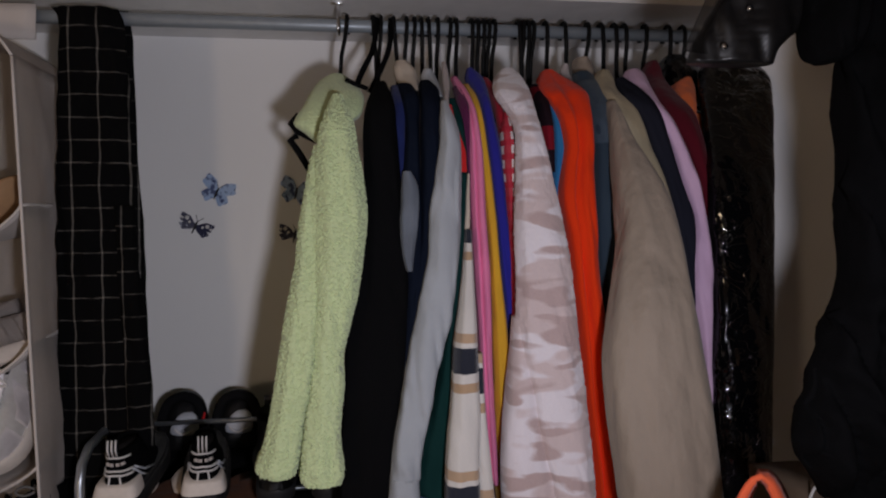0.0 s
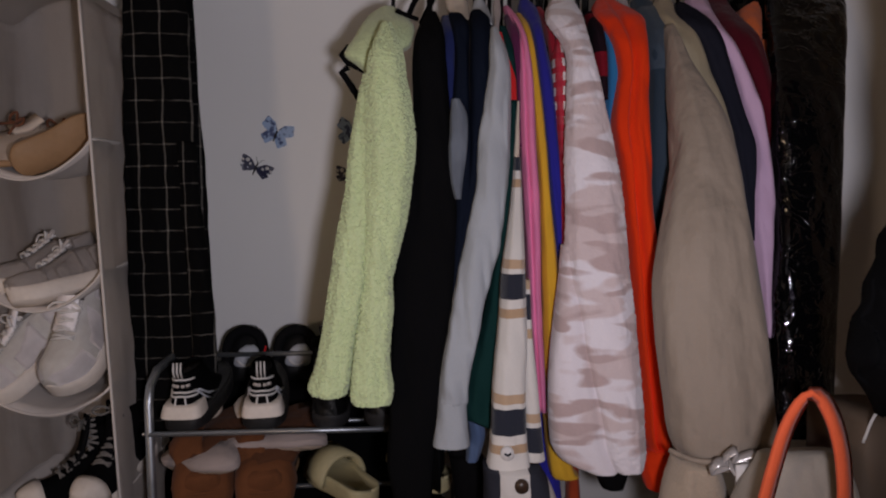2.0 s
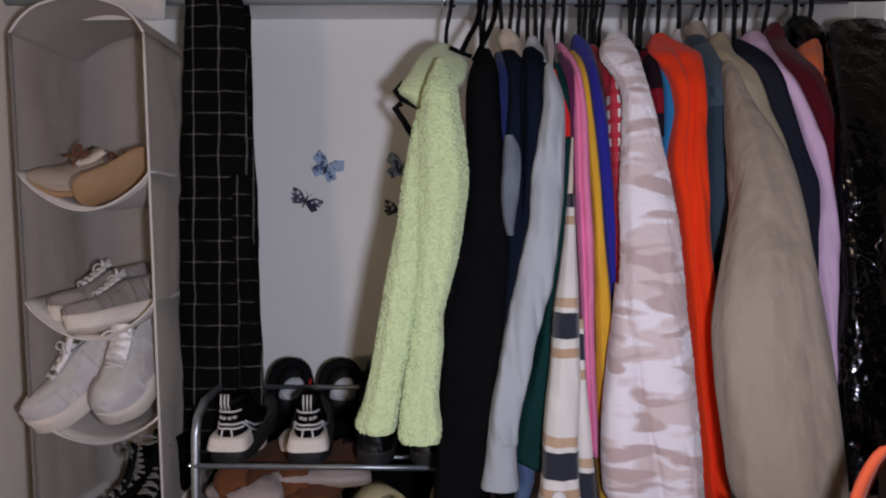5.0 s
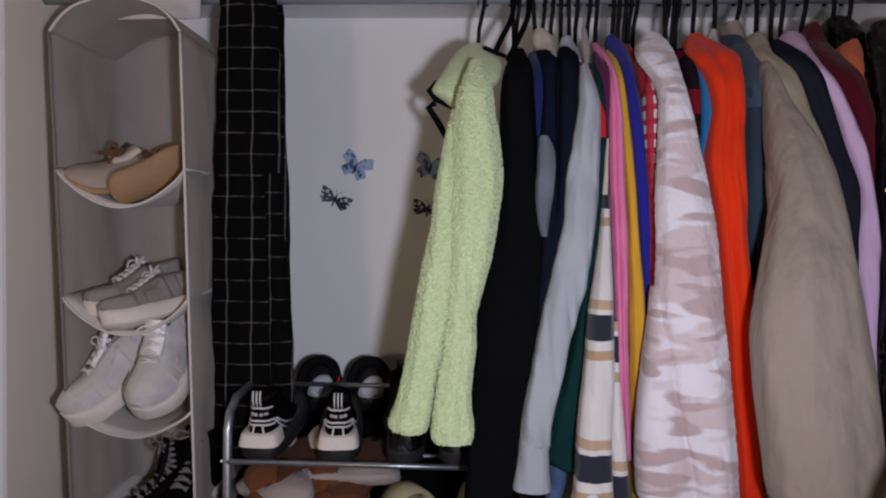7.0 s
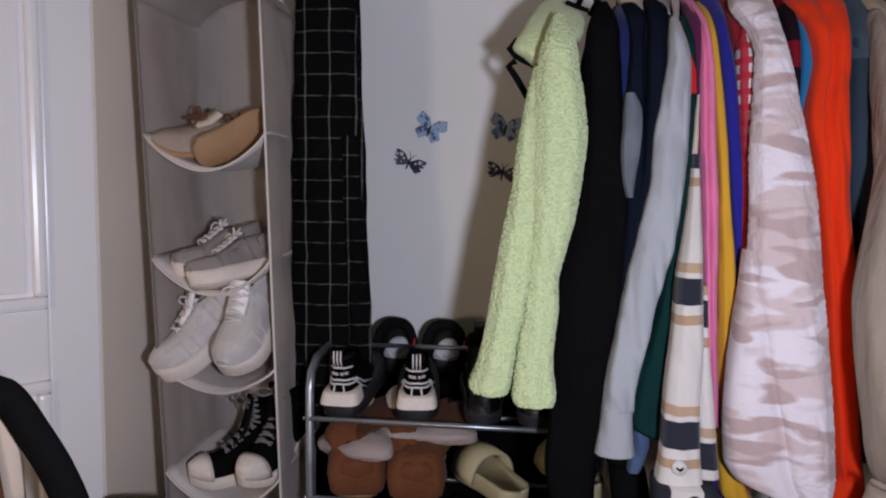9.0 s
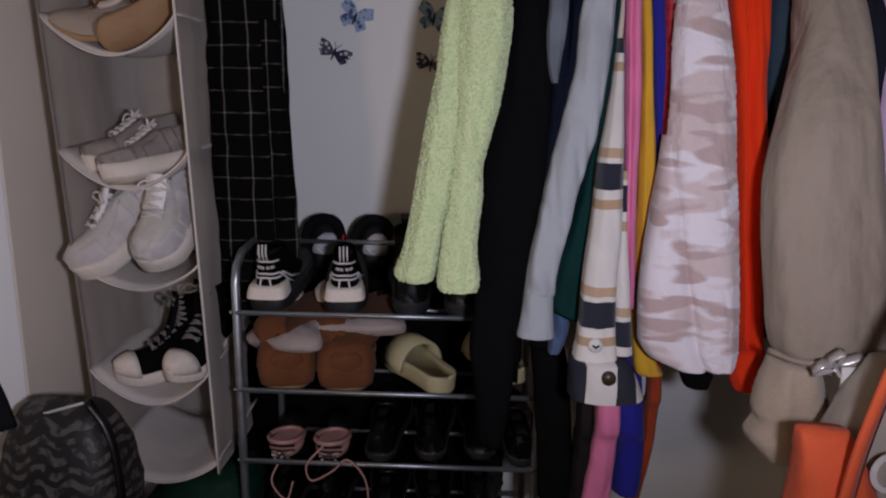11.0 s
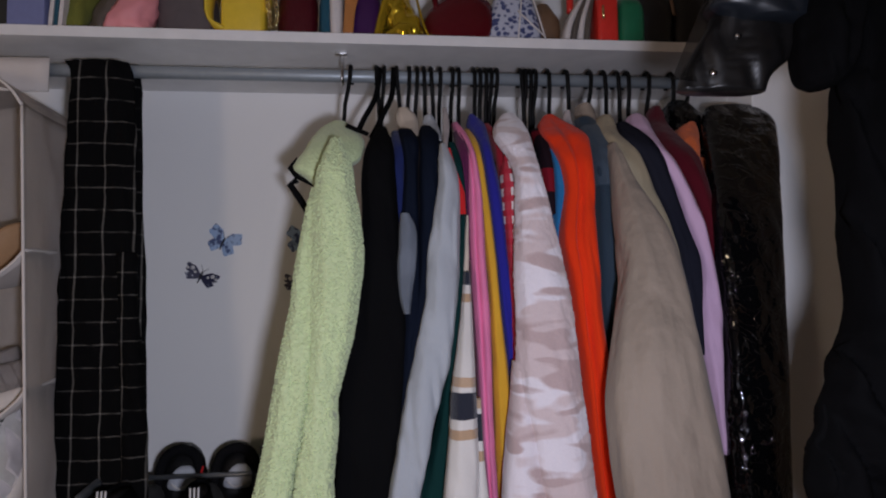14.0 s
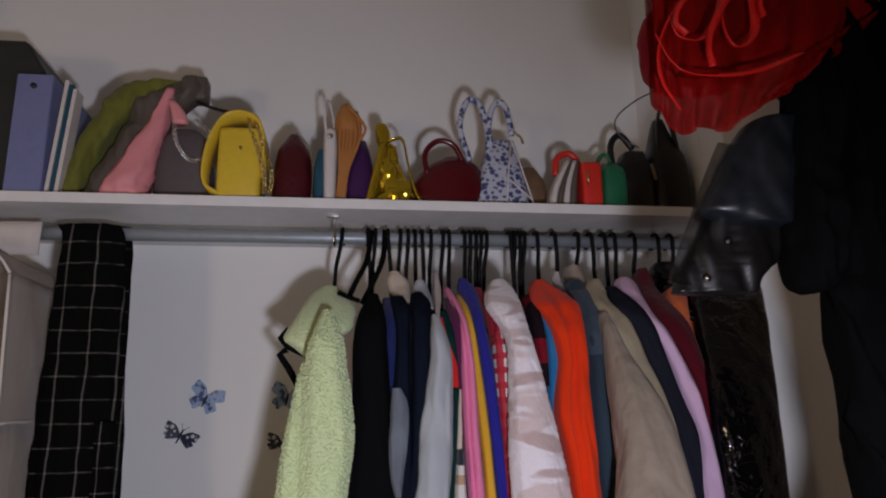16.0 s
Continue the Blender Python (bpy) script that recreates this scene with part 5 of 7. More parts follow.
# in the organiser, top pocket to bottom
flat = dict(L=0.225, W=0.098, sole_h=0.012, toe_h=0.042, heel_h=0.06, bow=LACE_BROWN, group="shoes in the organiser")
shoe("bow_flat", "cream suede flat with a brown bow in the organiser", pose(-0.765, 1.455, 1.275, 8, 22, -42), SUEDE_CREAM, SOLE_TAN, **flat)
shoe("bow_flat", "cream suede flat tipped over with tan sole showing", pose(-0.670, 1.430, 1.294, -48.0, 57.9, 85.9), SUEDE_CREAM, SOLE_TAN, **{**flat, "L": 0.205})
tr = dict(overlay=MESH_GREY, L=0.215, W=0.085, sole_h=0.030, toe_h=0.045, heel_h=0.07, laces=LACE_WHITE, group="shoes in the organiser")
shoe("canvas_trainer", "grey and white canvas trainer lying in the organiser", pose(-0.722, 1.46, 1.008, 12, -14, -48), MESH_GREY, SOLE_WHITE, **tr)
shoe("canvas_trainer", "grey and white canvas trainer lying in the organiser", pose(-0.662, 1.41, 0.994, 12, -24, -48), MESH_GREY, SOLE_WHITE, **tr)
ch = dict(overlay=OVERLAY_GREY, tongue=OVERLAY_GREY, L=0.25, W=0.108, sole_h=0.036, toe_h=0.058, heel_h=0.085, laces=LACE_WHITE, group="shoes in the organiser")
shoe("chunky_trainer", "chunky white leather trainer in the organiser", pose(-0.742, 1.445, 0.838, 36, 0, -48), WHITE_LEATHER, SOLE_WHITE, **ch)
shoe("chunky_trainer", "chunky white leather trainer in the organiser", pose(-0.643, 1.44, 0.876, 42, 0, -10), WHITE_LEATHER, SOLE_WHITE, **ch)
hi = dict(L=0.235, W=0.088, sole_h=0.026, toe_h=0.048, heel_h=0.085, shaft=0.05, laces=LACE_GREY, cap=SOLE_WHITE, group="shoes in the organiser")
shoe("high_top", "black canvas high-top trainer with white toe cap", pose(-0.680, 1.45, 0.552, 6, 0, -52), CANVAS_BLACK, SOLE_WHITE, **hi)
shoe("high_top", "black canvas high-top trainer with white toe cap", pose(-0.606, 1.45, 0.590, 16, 4, -14), CANVAS_BLACK, SOLE_WHITE, **hi)

# ---------------------------------------------------------------- shoe rack
rack = thing("shoe_rack", "grey tubular metal shoe rack with five tiers", "rack", (-0.19, 1.47, 0))
RX0, RX1, RF, RB = -0.49, 0.115, 1.33, 1.62
for x in (RX0, RX1):
    part("side_frame", pipe(bmesh.new(), [(x, RF, 0.0), (x, RF, 0.3), (x, RF, 0.79), (x, RF + 0.012, 0.822), (x, RF + 0.05, 0.845), (x, RB - 0.05, 0.858), (x, RB - 0.012, 0.846), (x, RB, 0.815), (x, RB, 0.3), (x, RB, 0.0)], 0.0085, 12), STEEL, rack)
for z in (0.732, 0.568, 0.411, 0.250, 0.090):
    for y, zz in ((RF - 0.004, z), (RB, z + 0.088)):
        r_ = part("rail", pipe(bmesh.new(), [(RX0, y, zz), (RX1, y, zz)], 0.0055, 10), STEEL, rack)
    for x in (RX0, RX1):
        part("bolt", pipe(bmesh.new(), [(x - 0.012, RF - 0.004, z), (x - 0.006, RF - 0.004, z)], 0.004, 8), CHROME, rack)



def knit_trainer(at):
    """A sock-like trainer with its heel at the origin and its toe at +y: thick white sole on a black outsole, banded heel."""
    t = thing("knit_trainer", "black knit trainer with white sole and banded heel", "shoe", group="shoes on the rack")
    L, W, n = 0.265, 0.084, 40

    def plan(a, k=1.0):
        x = math.copysign(abs(math.sin(a)) ** (0.52 if math.cos(a) > 0 else 0.7), math.sin(a)) * W / 2 * (0.98 + 0.10 * (1 - math.cos(a)) / 2)
        c = math.cos(a)
        return x * k, L / 2 - L / 2 * (c ** 0.42 if c > 0 else c) * (0.97 + 0.03 * k)

    def rise(a):
        return 0.034

    def skin(a, k, out=0.0):
        x, y = plan(a, 0.82)
        cx, cy = 0.022 * math.sin(a), 0.066 - 0.050 * math.cos(a)
        f = min(k, 1.0) ** 0.72
        g = f ** (0.75 if math.cos(a) > 0 else 0.62)
        z0 = rise(a) - 0.004
        z = z0 + (0.112 - z0) * k
        return x + (cx - x) * f + out * math.sin(a), y + (cy - y) * g - out * math.cos(a), z

    angles = [2 * math.pi * j / n for j in range(n)]

    def slab(levels):
        return rings(bmesh.new(), [[plan(a, k) + (z + 0.014 * max(0, -math.cos(a)) ** 3,) for a in angles] for z, k in levels])

    part("outsole", slab(((0, 0.98), (0.003, 1.08), (0.026, 1.04), (0.028, 0.96))), SOLE_BLACK, t, "black rubber outsole")
    part("sole", rings(bmesh.new(), [[plan(a, k) + (0.018 + (rise(a) - 0.018) * q + 0.014 * max(0, -math.cos(a)) ** 3,) for a in angles] for q, k in ((0, 0.96), (0.1, 0.98), (0.6, 0.96), (0.92, 0.92), (1.0, 0.86))]), SOLE_BLACK, t)
    part("heel_block", blob(bmesh.new(), [(0, 0.026, 0.027, 0.041, 0.033), (0, 0.027, 0.031, 0.041, 0.033), (0, 0.030, 0.047, 0.037, 0.031), (0, 0.033, 0.051, 0.034, 0.028)], 0.5, 30, 12), SOLE_WHITE, t, "off-white rubber heel block")
    bm = bmesh.new()
    rings(bm, [[skin(a, k) for a in angles] for k in (0, 0.08, 0.18, 0.3, 0.42, 0.55, 0.68, 0.8, 0.9, 1.0)], False)
    bmesh.ops.solidify(bm, geom=bm.faces[:], thickness=0.003)
    part("upper", bm, CANVAS_BLACK, t)
    part("lining", blob(bmesh.new(), [(0, 0.066, 0.07, 0.014, 0.044), (0, 0.066, 0.104, 0.018, 0.048)], 0.9, 22, 6), DARK_LINING, t)
    for k in (0.46, 0.56, 0.86):
        part("piping", pipe(bmesh.new(), [skin(-1.0 + 0.1 * j, k - 0.05 * abs(-1.0 + 0.1 * j), 0.001) for j in range(21)], 0.0022, 6), LACE_WHITE, t)
    for a in (-0.22, 0.22):
        part("heel_stripe", pipe(bmesh.new(), [skin(a * (1 - 0.4 * k), k, 0.001) for k in (0.03, 0.15, 0.28, 0.42)], 0.0019, 6), LACE_WHITE, t)
    for a0, a1 in ((-0.55, -0.32), (-0.24, -0.02), (0.06, 0.28), (0.36, 0.6)):
        part("lettering_bar", pipe(bmesh.new(), [skin(a0 + (a1 - a0) * q, 0.70, 0.0008) for q in (0, 0.5, 1)], 0.0034, 6), MESH_GREY, t)
    for sx in (-1, 1):
        for off in (0.0, 0.16):
            part("side_stripe", pipe(bmesh.new(), [skin(sx * a, k, 0.001) for a, k in ((0.95 + off, 0.50), (1.15 + off, 0.40), (1.35 + off, 0.22), (1.50 + off, 0.06))], 0.0024, 6), GREY_LINING, t)
    part("pull_tab", strap(bmesh.new(), [(0, 0.014, 0.104), (0, 0.008, 0.120), (0, 0.012, 0.136), (0, 0.020, 0.133)], 0.022, 0.004, (1, 0, 0)), CANVAS_BLACK, t)
    for dx in (-0.007, 0, 0.007):
        part("tab_stripe", strap(bmesh.new(), [(dx, 0.0105, 0.104), (dx, 0.0045, 0.120), (dx, 0.0095, 0.137)], 0.0028, 0.003, (1, 0, 0)), LACE_WHITE, t)
    t.matrix_basis = at


knit_trainer(pose(-0.432, 1.336, 0.733, 7, 0, -2))
knit_trainer(pose(-0.274, 1.336, 0.733, 7, 0, 8))


def high_cut_shoe(x):
    """A padded ankle collar over a low body, its toe to the wall, the pale tongue and lining seen in the opening."""
    t = thing("basketball_shoe", "black high-cut trainer with pale grey lining", "shoe", group="shoes on the rack")
    y, z = 1.665, 0.79
    part("body", blob(bmesh.new(), [(x, y + 0.02, 0.752, 0.046, 0.05), (x, y + 0.02, 0.78, 0.050, 0.052), (x, y + 0.025, 0.82, 0.046, 0.045), (x, y + 0.03, 0.855, 0.036, 0.03), (x, y + 0.03, 0.872, 0.018, 0.015)], 0.75, 30, 20, 0.05, 131), LEATHER_BLACK, t)
    arch = [(x - 0.044, y - 0.005, z - 0.02), (x - 0.043, y - 0.012, z + 0.03), (x - 0.028, y - 0.010, z + 0.068), (x + 0.004, y - 0.006, z + 0.080), (x + 0.034, y - 0.010, z + 0.066), (x + 0.045, y - 0.012, z + 0.03), (x + 0.044, y - 0.005, z - 0.02)]
    part("collar", pipe(bmesh.new(), arch, 0.012, 12, 30), CANVAS_BLACK, t, "padded black ankle collar")
    part("lining", blob(bmesh.new(), [(x + 0.006, y - 0.016, z - 0.008, 0.026, 0.012), (x + 0.008, y - 0.022, z + 0.01, 0.031, 0.016), (x + 0.012, y - 0.020, z + 0.036, 0.022, 0.012), (x + 0.014, y - 0.016, z + 0.046, 0.010, 0.006)], 0.85, 24, 16, 0.08, 132), GREY_LINING, t, "pale grey lining")
    part("lace", pipe(bmesh.new(), [(x - 0.012, y - 0.036, z + 0.012), (x + 0.006, y - 0.042, z + 0.002), (x + 0.030, y - 0.036, z + 0.010)], 0.003, 6, 10), LACE_WHITE, t)
    part("tab", strap(bmesh.new(), [(x + 0.046, y - 0.024, z + 0.02), (x + 0.050, y - 0.020, z + 0.045)], 0.008, 0.003, (1, 0, 0)), RED_TRIM, t, "small red tab")


for x in (-0.383, -0.262):
    high_cut_shoe(x)
bt = dict(L=0.25, W=0.10, sole_h=0.024, toe_h=0.06, heel_h=0.09, group="shoes on the rack")
shoe("ankle_boot", "black leather ankle boot on the rack", pose(-0.150, 1.45, 0.752, -8, 0, 184), LEATHER_BLACK, SOLE_BLACK, shaft=0.05, **bt)
shoe("ankle_boot", "black leather ankle boot on the rack", pose(-0.040, 1.45, 0.752, -8, 0, 180), LEATHER_BLACK, SOLE_BLACK, shaft=0.05, **bt)
SUEDE_DARK = cloth("worn_tan_suede_fold", (0.085, 0.034, 0.017), 0.95, 0.4, 300, 0.5, 0.05)


def sheepskin_boot(at):
    """A soft boot with its heel at +y: round foot, slouched shaft that leans to the toe, flat sole."""
    t = thing("sheepskin_boot", "slouchy tan suede boot with sheepskin lining", "shoe", group="shoes on the rack")
    L, W = 0.25, 0.125
    loop = [(half_width(v, W), v) for v in LENGTHS] + [(-half_width(v, W), v) for v in reversed(LENGTHS)]
    part("sole", rings(bmesh.new(), [[(hw * k, L * (0.5 - v), z) for hw, v in loop] for z, k in ((0, 1.0), (0.014, 1.05), (0.018, 0.95))]), SOLE_TAN, t)
    foot = [[(hw * k * (1.02 + 0.05 * noise.noise((hw * 60, v * 9, z * 40))), L * (0.5 - v) * (0.6 + 0.4 * k) + sh, z) for hw, v in loop] for z, k, sh in ((0.014, 0.97, 0), (0.04, 1.0, 0), (0.062, 0.92, 0.01), (0.078, 0.74, 0.02), (0.086, 0.5, 0.03))]
    part("foot", rings(bmesh.new(), foot), SUEDE_TAN, t)
    part("heel_counter", blob(bmesh.new(), [(0, 0.080, 0.012, 0.056, 0.048), (0, 0.080, 0.040, 0.059, 0.050), (0, 0.076, 0.066, 0.057, 0.046), (0, 0.070, 0.088, 0.050, 0.040), (0, 0.066, 0.098, 0.036, 0.026)], 0.62, 30, 18, 0.07, 3), SUEDE_TAN, t)
    part("seam", pipe(bmesh.new(), [(0.060 * math.sin(a), 0.080 + 0.051 * math.cos(a), 0.046 + 0.004 * math.cos(2 * a)) for a in [-1.5 + 0.15 * k for k in range(21)]], 0.0035, 6), SUEDE_TAN, t)
    part("shaft", blob(bmesh.new(), [(-0.004, 0.040, 0.070, 0.052, 0.050), (-0.020, 0.036, 0.100, 0.058, 0.054), (-0.044, 0.014, 0.122, 0.060, 0.05), (-0.072, -0.02, 0.136, 0.050, 0.045), (-0.090, -0.05, 0.140, 0.030, 0.03)], 0.7, 34, 26, 0.24, 5), SUEDE_DARK, t)
    part("fold", blob(bmesh.new(), [(0.022, 0.052, 0.080, 0.030, 0.034), (0.030, 0.046, 0.108, 0.034, 0.036), (0.022, 0.030, 0.132, 0.026, 0.03), (0.010, 0.01, 0.142, 0.012, 0.012)], 0.7, 28, 20, 0.26, 8), SUEDE_TAN, t)
    part("cuff", blob(bmesh.new(), [(0.012, -0.045, 0.142, 0.050, 0.042), (0.012, -0.052, 0.156, 0.052, 0.044), (0.012, -0.058, 0.168, 0.04, 0.03)], 0.8, 22, 10, 0.12, 6), SUEDE_CREAM, t, "sheepskin cuff")
    t.matrix_basis = at


sheepskin_boot(pose(-0.425, 1.46, 0.580, -8, 0, 194))
sheepskin_boot(pose(-0.295, 1.46, 0.580, -8, 0, 190))
fl = dict(L=0.20, W=0.08, sole_h=0.014, toe_h=0.028, heel_h=0.03, group="shoes on the rack")
shoe("cream_slipper", "cream suede slipper lying on the tan boots", pose(-0.415, 1.375, 0.676, 10, 160, 60), SUEDE_CREAM, SUEDE_PALE, **fl)
shoe("cream_slipper", "cream suede slipper lying on the tan boots", pose(-0.260, 1.40, 0.702, 4, 172, 94), SUEDE_CREAM, SUEDE_PALE, **fl)


def slide_shoe(at):
    t = thing("foam_slide", "sand coloured foam slide on the rack", "shoe", group="shoes on the rack")
    L, W = 0.25, 0.105
    S = LENGTHS
    loop = [(half_width(s, W), s) for s in S] + [(-half_width(s, W), s) for s in reversed(S)]
    bm = bmesh.new()
    rings(bm, [[(hw * k, L * (0.5 - s), z) for hw, s in loop] for z, k in ((0, 0.92), (0.006, 1.02), (0.035, 1.05), (0.045, 0.98), (0.038, 0.8))])
    part("footbed", bm, SLIDE, t)
    bm = bmesh.new()
    pts = [(W * 0.56 * math.cos(a), -L * 0.12, 0.02 + 0.066 * math.sin(a)) for a in [math.pi * j / 14 for j in range(15)]]
    strap(bm, pts, 0.085, 0.010, (0, 1, 0))
    part("band", bm, SLIDE, t)
    t.matrix_basis = at


slide_shoe(pose(-0.135, 1.43, 0.572, -4, 0, -142) @ Matrix.Scale(0.88, 4))
slide_shoe(pose(0.030, 1.45, 0.590, -4, 0, -150) @ Matrix.Scale(0.80, 4))
def lace_sandal(x):
    t = thing("lace_sandal", "black sandal with a blush satin heel cup", "shoe", group="shoes on the rack")
    part("insole", blob(bmesh.new(), [(0, -0.09, 0.0, 0.026, 0.05), (0, -0.09, 0.014, 0.028, 0.05)], 0.9, 20, 6), LEATHER_BLACK, t)
    part("heel_pad", blob(bmesh.new(), [(0, 0.0, 0.0, 0.034, 0.045), (0, 0.0, 0.012, 0.036, 0.048), (0, 0.0, 0.015, 0.030, 0.040)], 0.95, 24, 8), BLUSH, t)
    part("heel_cup", pipe(bmesh.new(), [(0.036 * math.cos(a), 0.048 * math.sin(a), 0.026 + 0.012 * math.sin(a)) for a in [2 * math.pi * k / 28 for k in range(29)]], 0.005, 8), BLUSH, t)
    part("buckle", box(bmesh.new(), -0.012, 0.012, 0.050, 0.053, 0.008, 0.016, 0.001), CHROME, t)
    for dx, dz in ((-0.016, 0.004), (-0.013, 0.014), (0.012, 0.004), (0.016, 0.012)):
        part("crystal", blob(bmesh.new(), [(dx, 0.054, dz - 0.004, 0.001, 0.001), (dx, 0.055, dz, 0.0042, 0.004), (dx, 0.054, dz + 0.004, 0.001, 0.001)], 0.9, 6, 5), CHROME, t)
    for k in (0.012, 0.024):
        part("band", strap(bmesh.new(), [(-0.026, 0.036, k), (0.0, 0.046, k + 0.004), (0.026, 0.036, k)], 0.006, 0.002, (0, 0.4, 1), 10), DARK_LINING, t)
    t.matrix_basis = pose(x, 1.395, 0.412, -6, 0, 180)


lace_sandal(-0.415)
lace_sandal(-0.315)
cord = solo("shoe_lace", pipe(bmesh.new(), [(-0.320, 1.345, 0.445), (-0.355, 1.32, 0.41), (-0.345, 1.318, 0.375), (-0.30, 1.316, 0.40), (-0.27, 1.317, 0.425), (-0.235, 1.318, 0.385), (-0.228, 1.318, 0.32), (-0.245, 1.32, 0.26)], 0.0022, 6, 40), BLUSH, "loose blush lace trailing over the rack", "shoe lace")
cord = solo("shoe_lace", pipe(bmesh.new(), [(-0.41, 1.345, 0.42), (-0.43, 1.32, 0.37), (-0.40, 1.318, 0.33), (-0.385, 1.32, 0.37)], 0.0022, 6, 24), BLUSH, "loose blush lace trailing over the rack", "shoe lace")
for i, (x, z) in enumerate(((-0.20, 0.432), (-0.10, 0.432), (0.0, 0.432), (0.08, 0.432), (-0.42, 0.272), (-0.32, 0.272), (-0.20, 0.272), (-0.10, 0.272), (0.01, 0.272))):
    shoe("patent_shoe", "shiny black patent shoe on the rack", pose(x, 1.45 + 0.012 * (i % 3), z, -8, 0, 176 + 3 * (i % 4)), PATENT if i % 2 else LEATHER_BLACK, SOLE_BLACK, L=0.245, W=0.092, sole_h=0.016, toe_h=0.045, heel_h=0.06 + 0.012 * (i % 3), group="shoes on the rack")

# ---------------------------------------------------------------- butterflies on the wall
WING = Nodes("blue_butterfly_print")
WING.colour(WING.mix(WING.ramp(WING.noise(70.0, 3.0), [(0.40, (0, 0, 0)), (0.50, (1, 1, 1))]), (0.025, 0.05, 0.15), (0.30, 0.42, 0.62)))
WING.set(Roughness=0.5)
WING = WING.m
WING_DARK = Nodes("dark_butterfly_print")
WING_DARK.colour(WING_DARK.mix(WING_DARK.ramp(WING_DARK.noise(110.0, 3.0), [(0.60, (0, 0, 0)), (0.66, (1, 1, 1))]), (0.012, 0.014, 0.05), (0.45, 0.48, 0.55)))
WING_DARK.set(Roughness=0.5)
WING_DARK = WING_DARK.m
BODY_DARK = plastic("dark_ink", (0.01, 0.01, 0.015), 0.5)


def butterfly(x, z, size, turn, mat, slim, label):
    b = thing("wall_butterfly", label, "wall sticker", (x, BACK, z), "butterflies on the wall")
    rot = Matrix.Translation((x, BACK, z)) @ Matrix.Rotation(radians(turn), 4, "Y")
    for sx in (-1, 1):
        for nm, ang, ln, wd in (("upper_wing", 40 - slim * 20, 0.66 - slim * 0.1, 0.46 - slim * 0.16), ("lower_wing", -30 + slim * 14, 0.46, 0.44 - slim * 0.18)):
            bm = bmesh.new()
            a = radians(ang)
            def at(u, v, lift):
                px = (u * math.cos(a) - v * math.sin(a)) * size * sx
                pz = (u * math.sin(a) + v * math.cos(a)) * size
                return rot @ Vector((px, -0.002 - lift, pz))
            rim = []
            for k in range(18):
                th = 2 * math.pi * k / 18
                r = 1 + 0.07 * math.sin(5 * th)
                u = ln * (0.5 - 0.5 * math.cos(th)) * r
                v = wd * 0.5 * math.sin(th) * (0.45 + 0.75 * (u / ln)) * r
                rim.append((u, v))
            lo = [bm.verts.new(at(u, v, 0.10 * size * u)) for u, v in rim]
            hi_ = [bm.verts.new(at(u, v, 0.10 * size * u + 0.0008)) for u, v in rim]
            bm.faces.new(lo)
            bm.faces.new(hi_)
            for k in range(18):
                bm.faces.new((lo[k], lo[(k + 1) % 18], hi_[(k + 1) % 18], hi_[k]))
            part(nm, bm, mat, b, smooth=False)
            if slim and nm == "upper_wing":
                for u, v, r in ((0.36, 0.03, 0.0052), (0.47, -0.06, 0.0036), (0.22, -0.01, 0.0034)):
                    part("wing_spot", pipe(bmesh.new(), [at(u, v, 0.10 * size * u), at(u, v, 0.10 * size * u + 0.0016)], r, 12), PATCH_WHITE, b, "pale printed spot")
    bd = bmesh.new()
    pipe(bd, [rot @ Vector((0, -0.006, -0.22 * size)), rot @ Vector((0, -0.007, 0.0)), rot @ Vector((0, -0.006, 0.16 * size))], [0.0012, 0.003, 0.0022], 8)
    for sx in (-1, 1):
        pipe(bd, [rot @ Vector((0, -0.006, 0.16 * size)), rot @ Vector((sx * 0.12 * size, -0.006, 0.34 * size))], 0.0006, 5)
    part("body", bd, BODY_DARK, b)


butterfly(-0.3236, 1.3456, 0.076, 24, WING, 0, "blue paper butterfly stuck on the wall")
butterfly(-0.3764, 1.2627, 0.082, 26, WING_DARK, 1, "dark blue paper butterfly stuck on the wall")
butterfly(-0.1290, 1.346, 0.075, 12, WING, 0, "blue paper butterfly stuck on the wall, half behind the jacket")
butterfly(-0.1340, 1.238, 0.08, 14, WING_DARK, 1, "dark paper butterfly stuck on the wall, half behind the jacket")

# ---------------------------------------------------------------- bags on the shelf
TOP = 1.752


def chain(bm, points, n, r=0.0042, wire=0.0013):
    pts = [Vector(p) for p in spline(points, n)]
    for i in range(len(pts) - 1):
        a, b = pts[i], pts[i + 1]
        mid, d = (a + b) / 2, (b - a).normalized()
        s = d.orthogonal().normalized()
        if i % 2:
            s = d.cross(s)
        ln = (b - a).length * 0.72
        loop = [mid + d * ln * math.cos(t) + s * r * math.sin(t) for t in [2 * math.pi * k / 10 for k in range(11)]]
        pipe(bm, loop, wire, 5)
    return bm


def lth(name, c, rough=0.42, relief=0.2, scale=70.0, metal=0.0):
    return plastic(name, c, rough, metal, relief, scale)


OLIVE = cloth("olive_canvas", (0.15, 0.155, 0.03), 0.8, 0.3, 500, 0.7)
MUD = lth("mud_brown_leather", (0.095, 0.078, 0.065), 0.5, 0.5, 20)
BAG_PINK = lth("pink_leather", (0.72, 0.27, 0.29), 0.4, 0.35, 30)
BAG_GREY = lth("mauve_grey_leather", (0.085, 0.070, 0.075), 0.55)
YELLOW = lth("yellow_leather", (0.66, 0.46, 0.035), 0.38, 0.1)
WINE = lth("wine_leather", (0.13, 0.008, 0.018), 0.25)
TEAL = lth("teal_leather", (0.01, 0.07, 0.11))
IVORY = lth("ivory_leather", (0.62, 0.58, 0.56), 0.4)
TAN = lth("tan_leather", (0.42, 0.17, 0.045), 0.5)
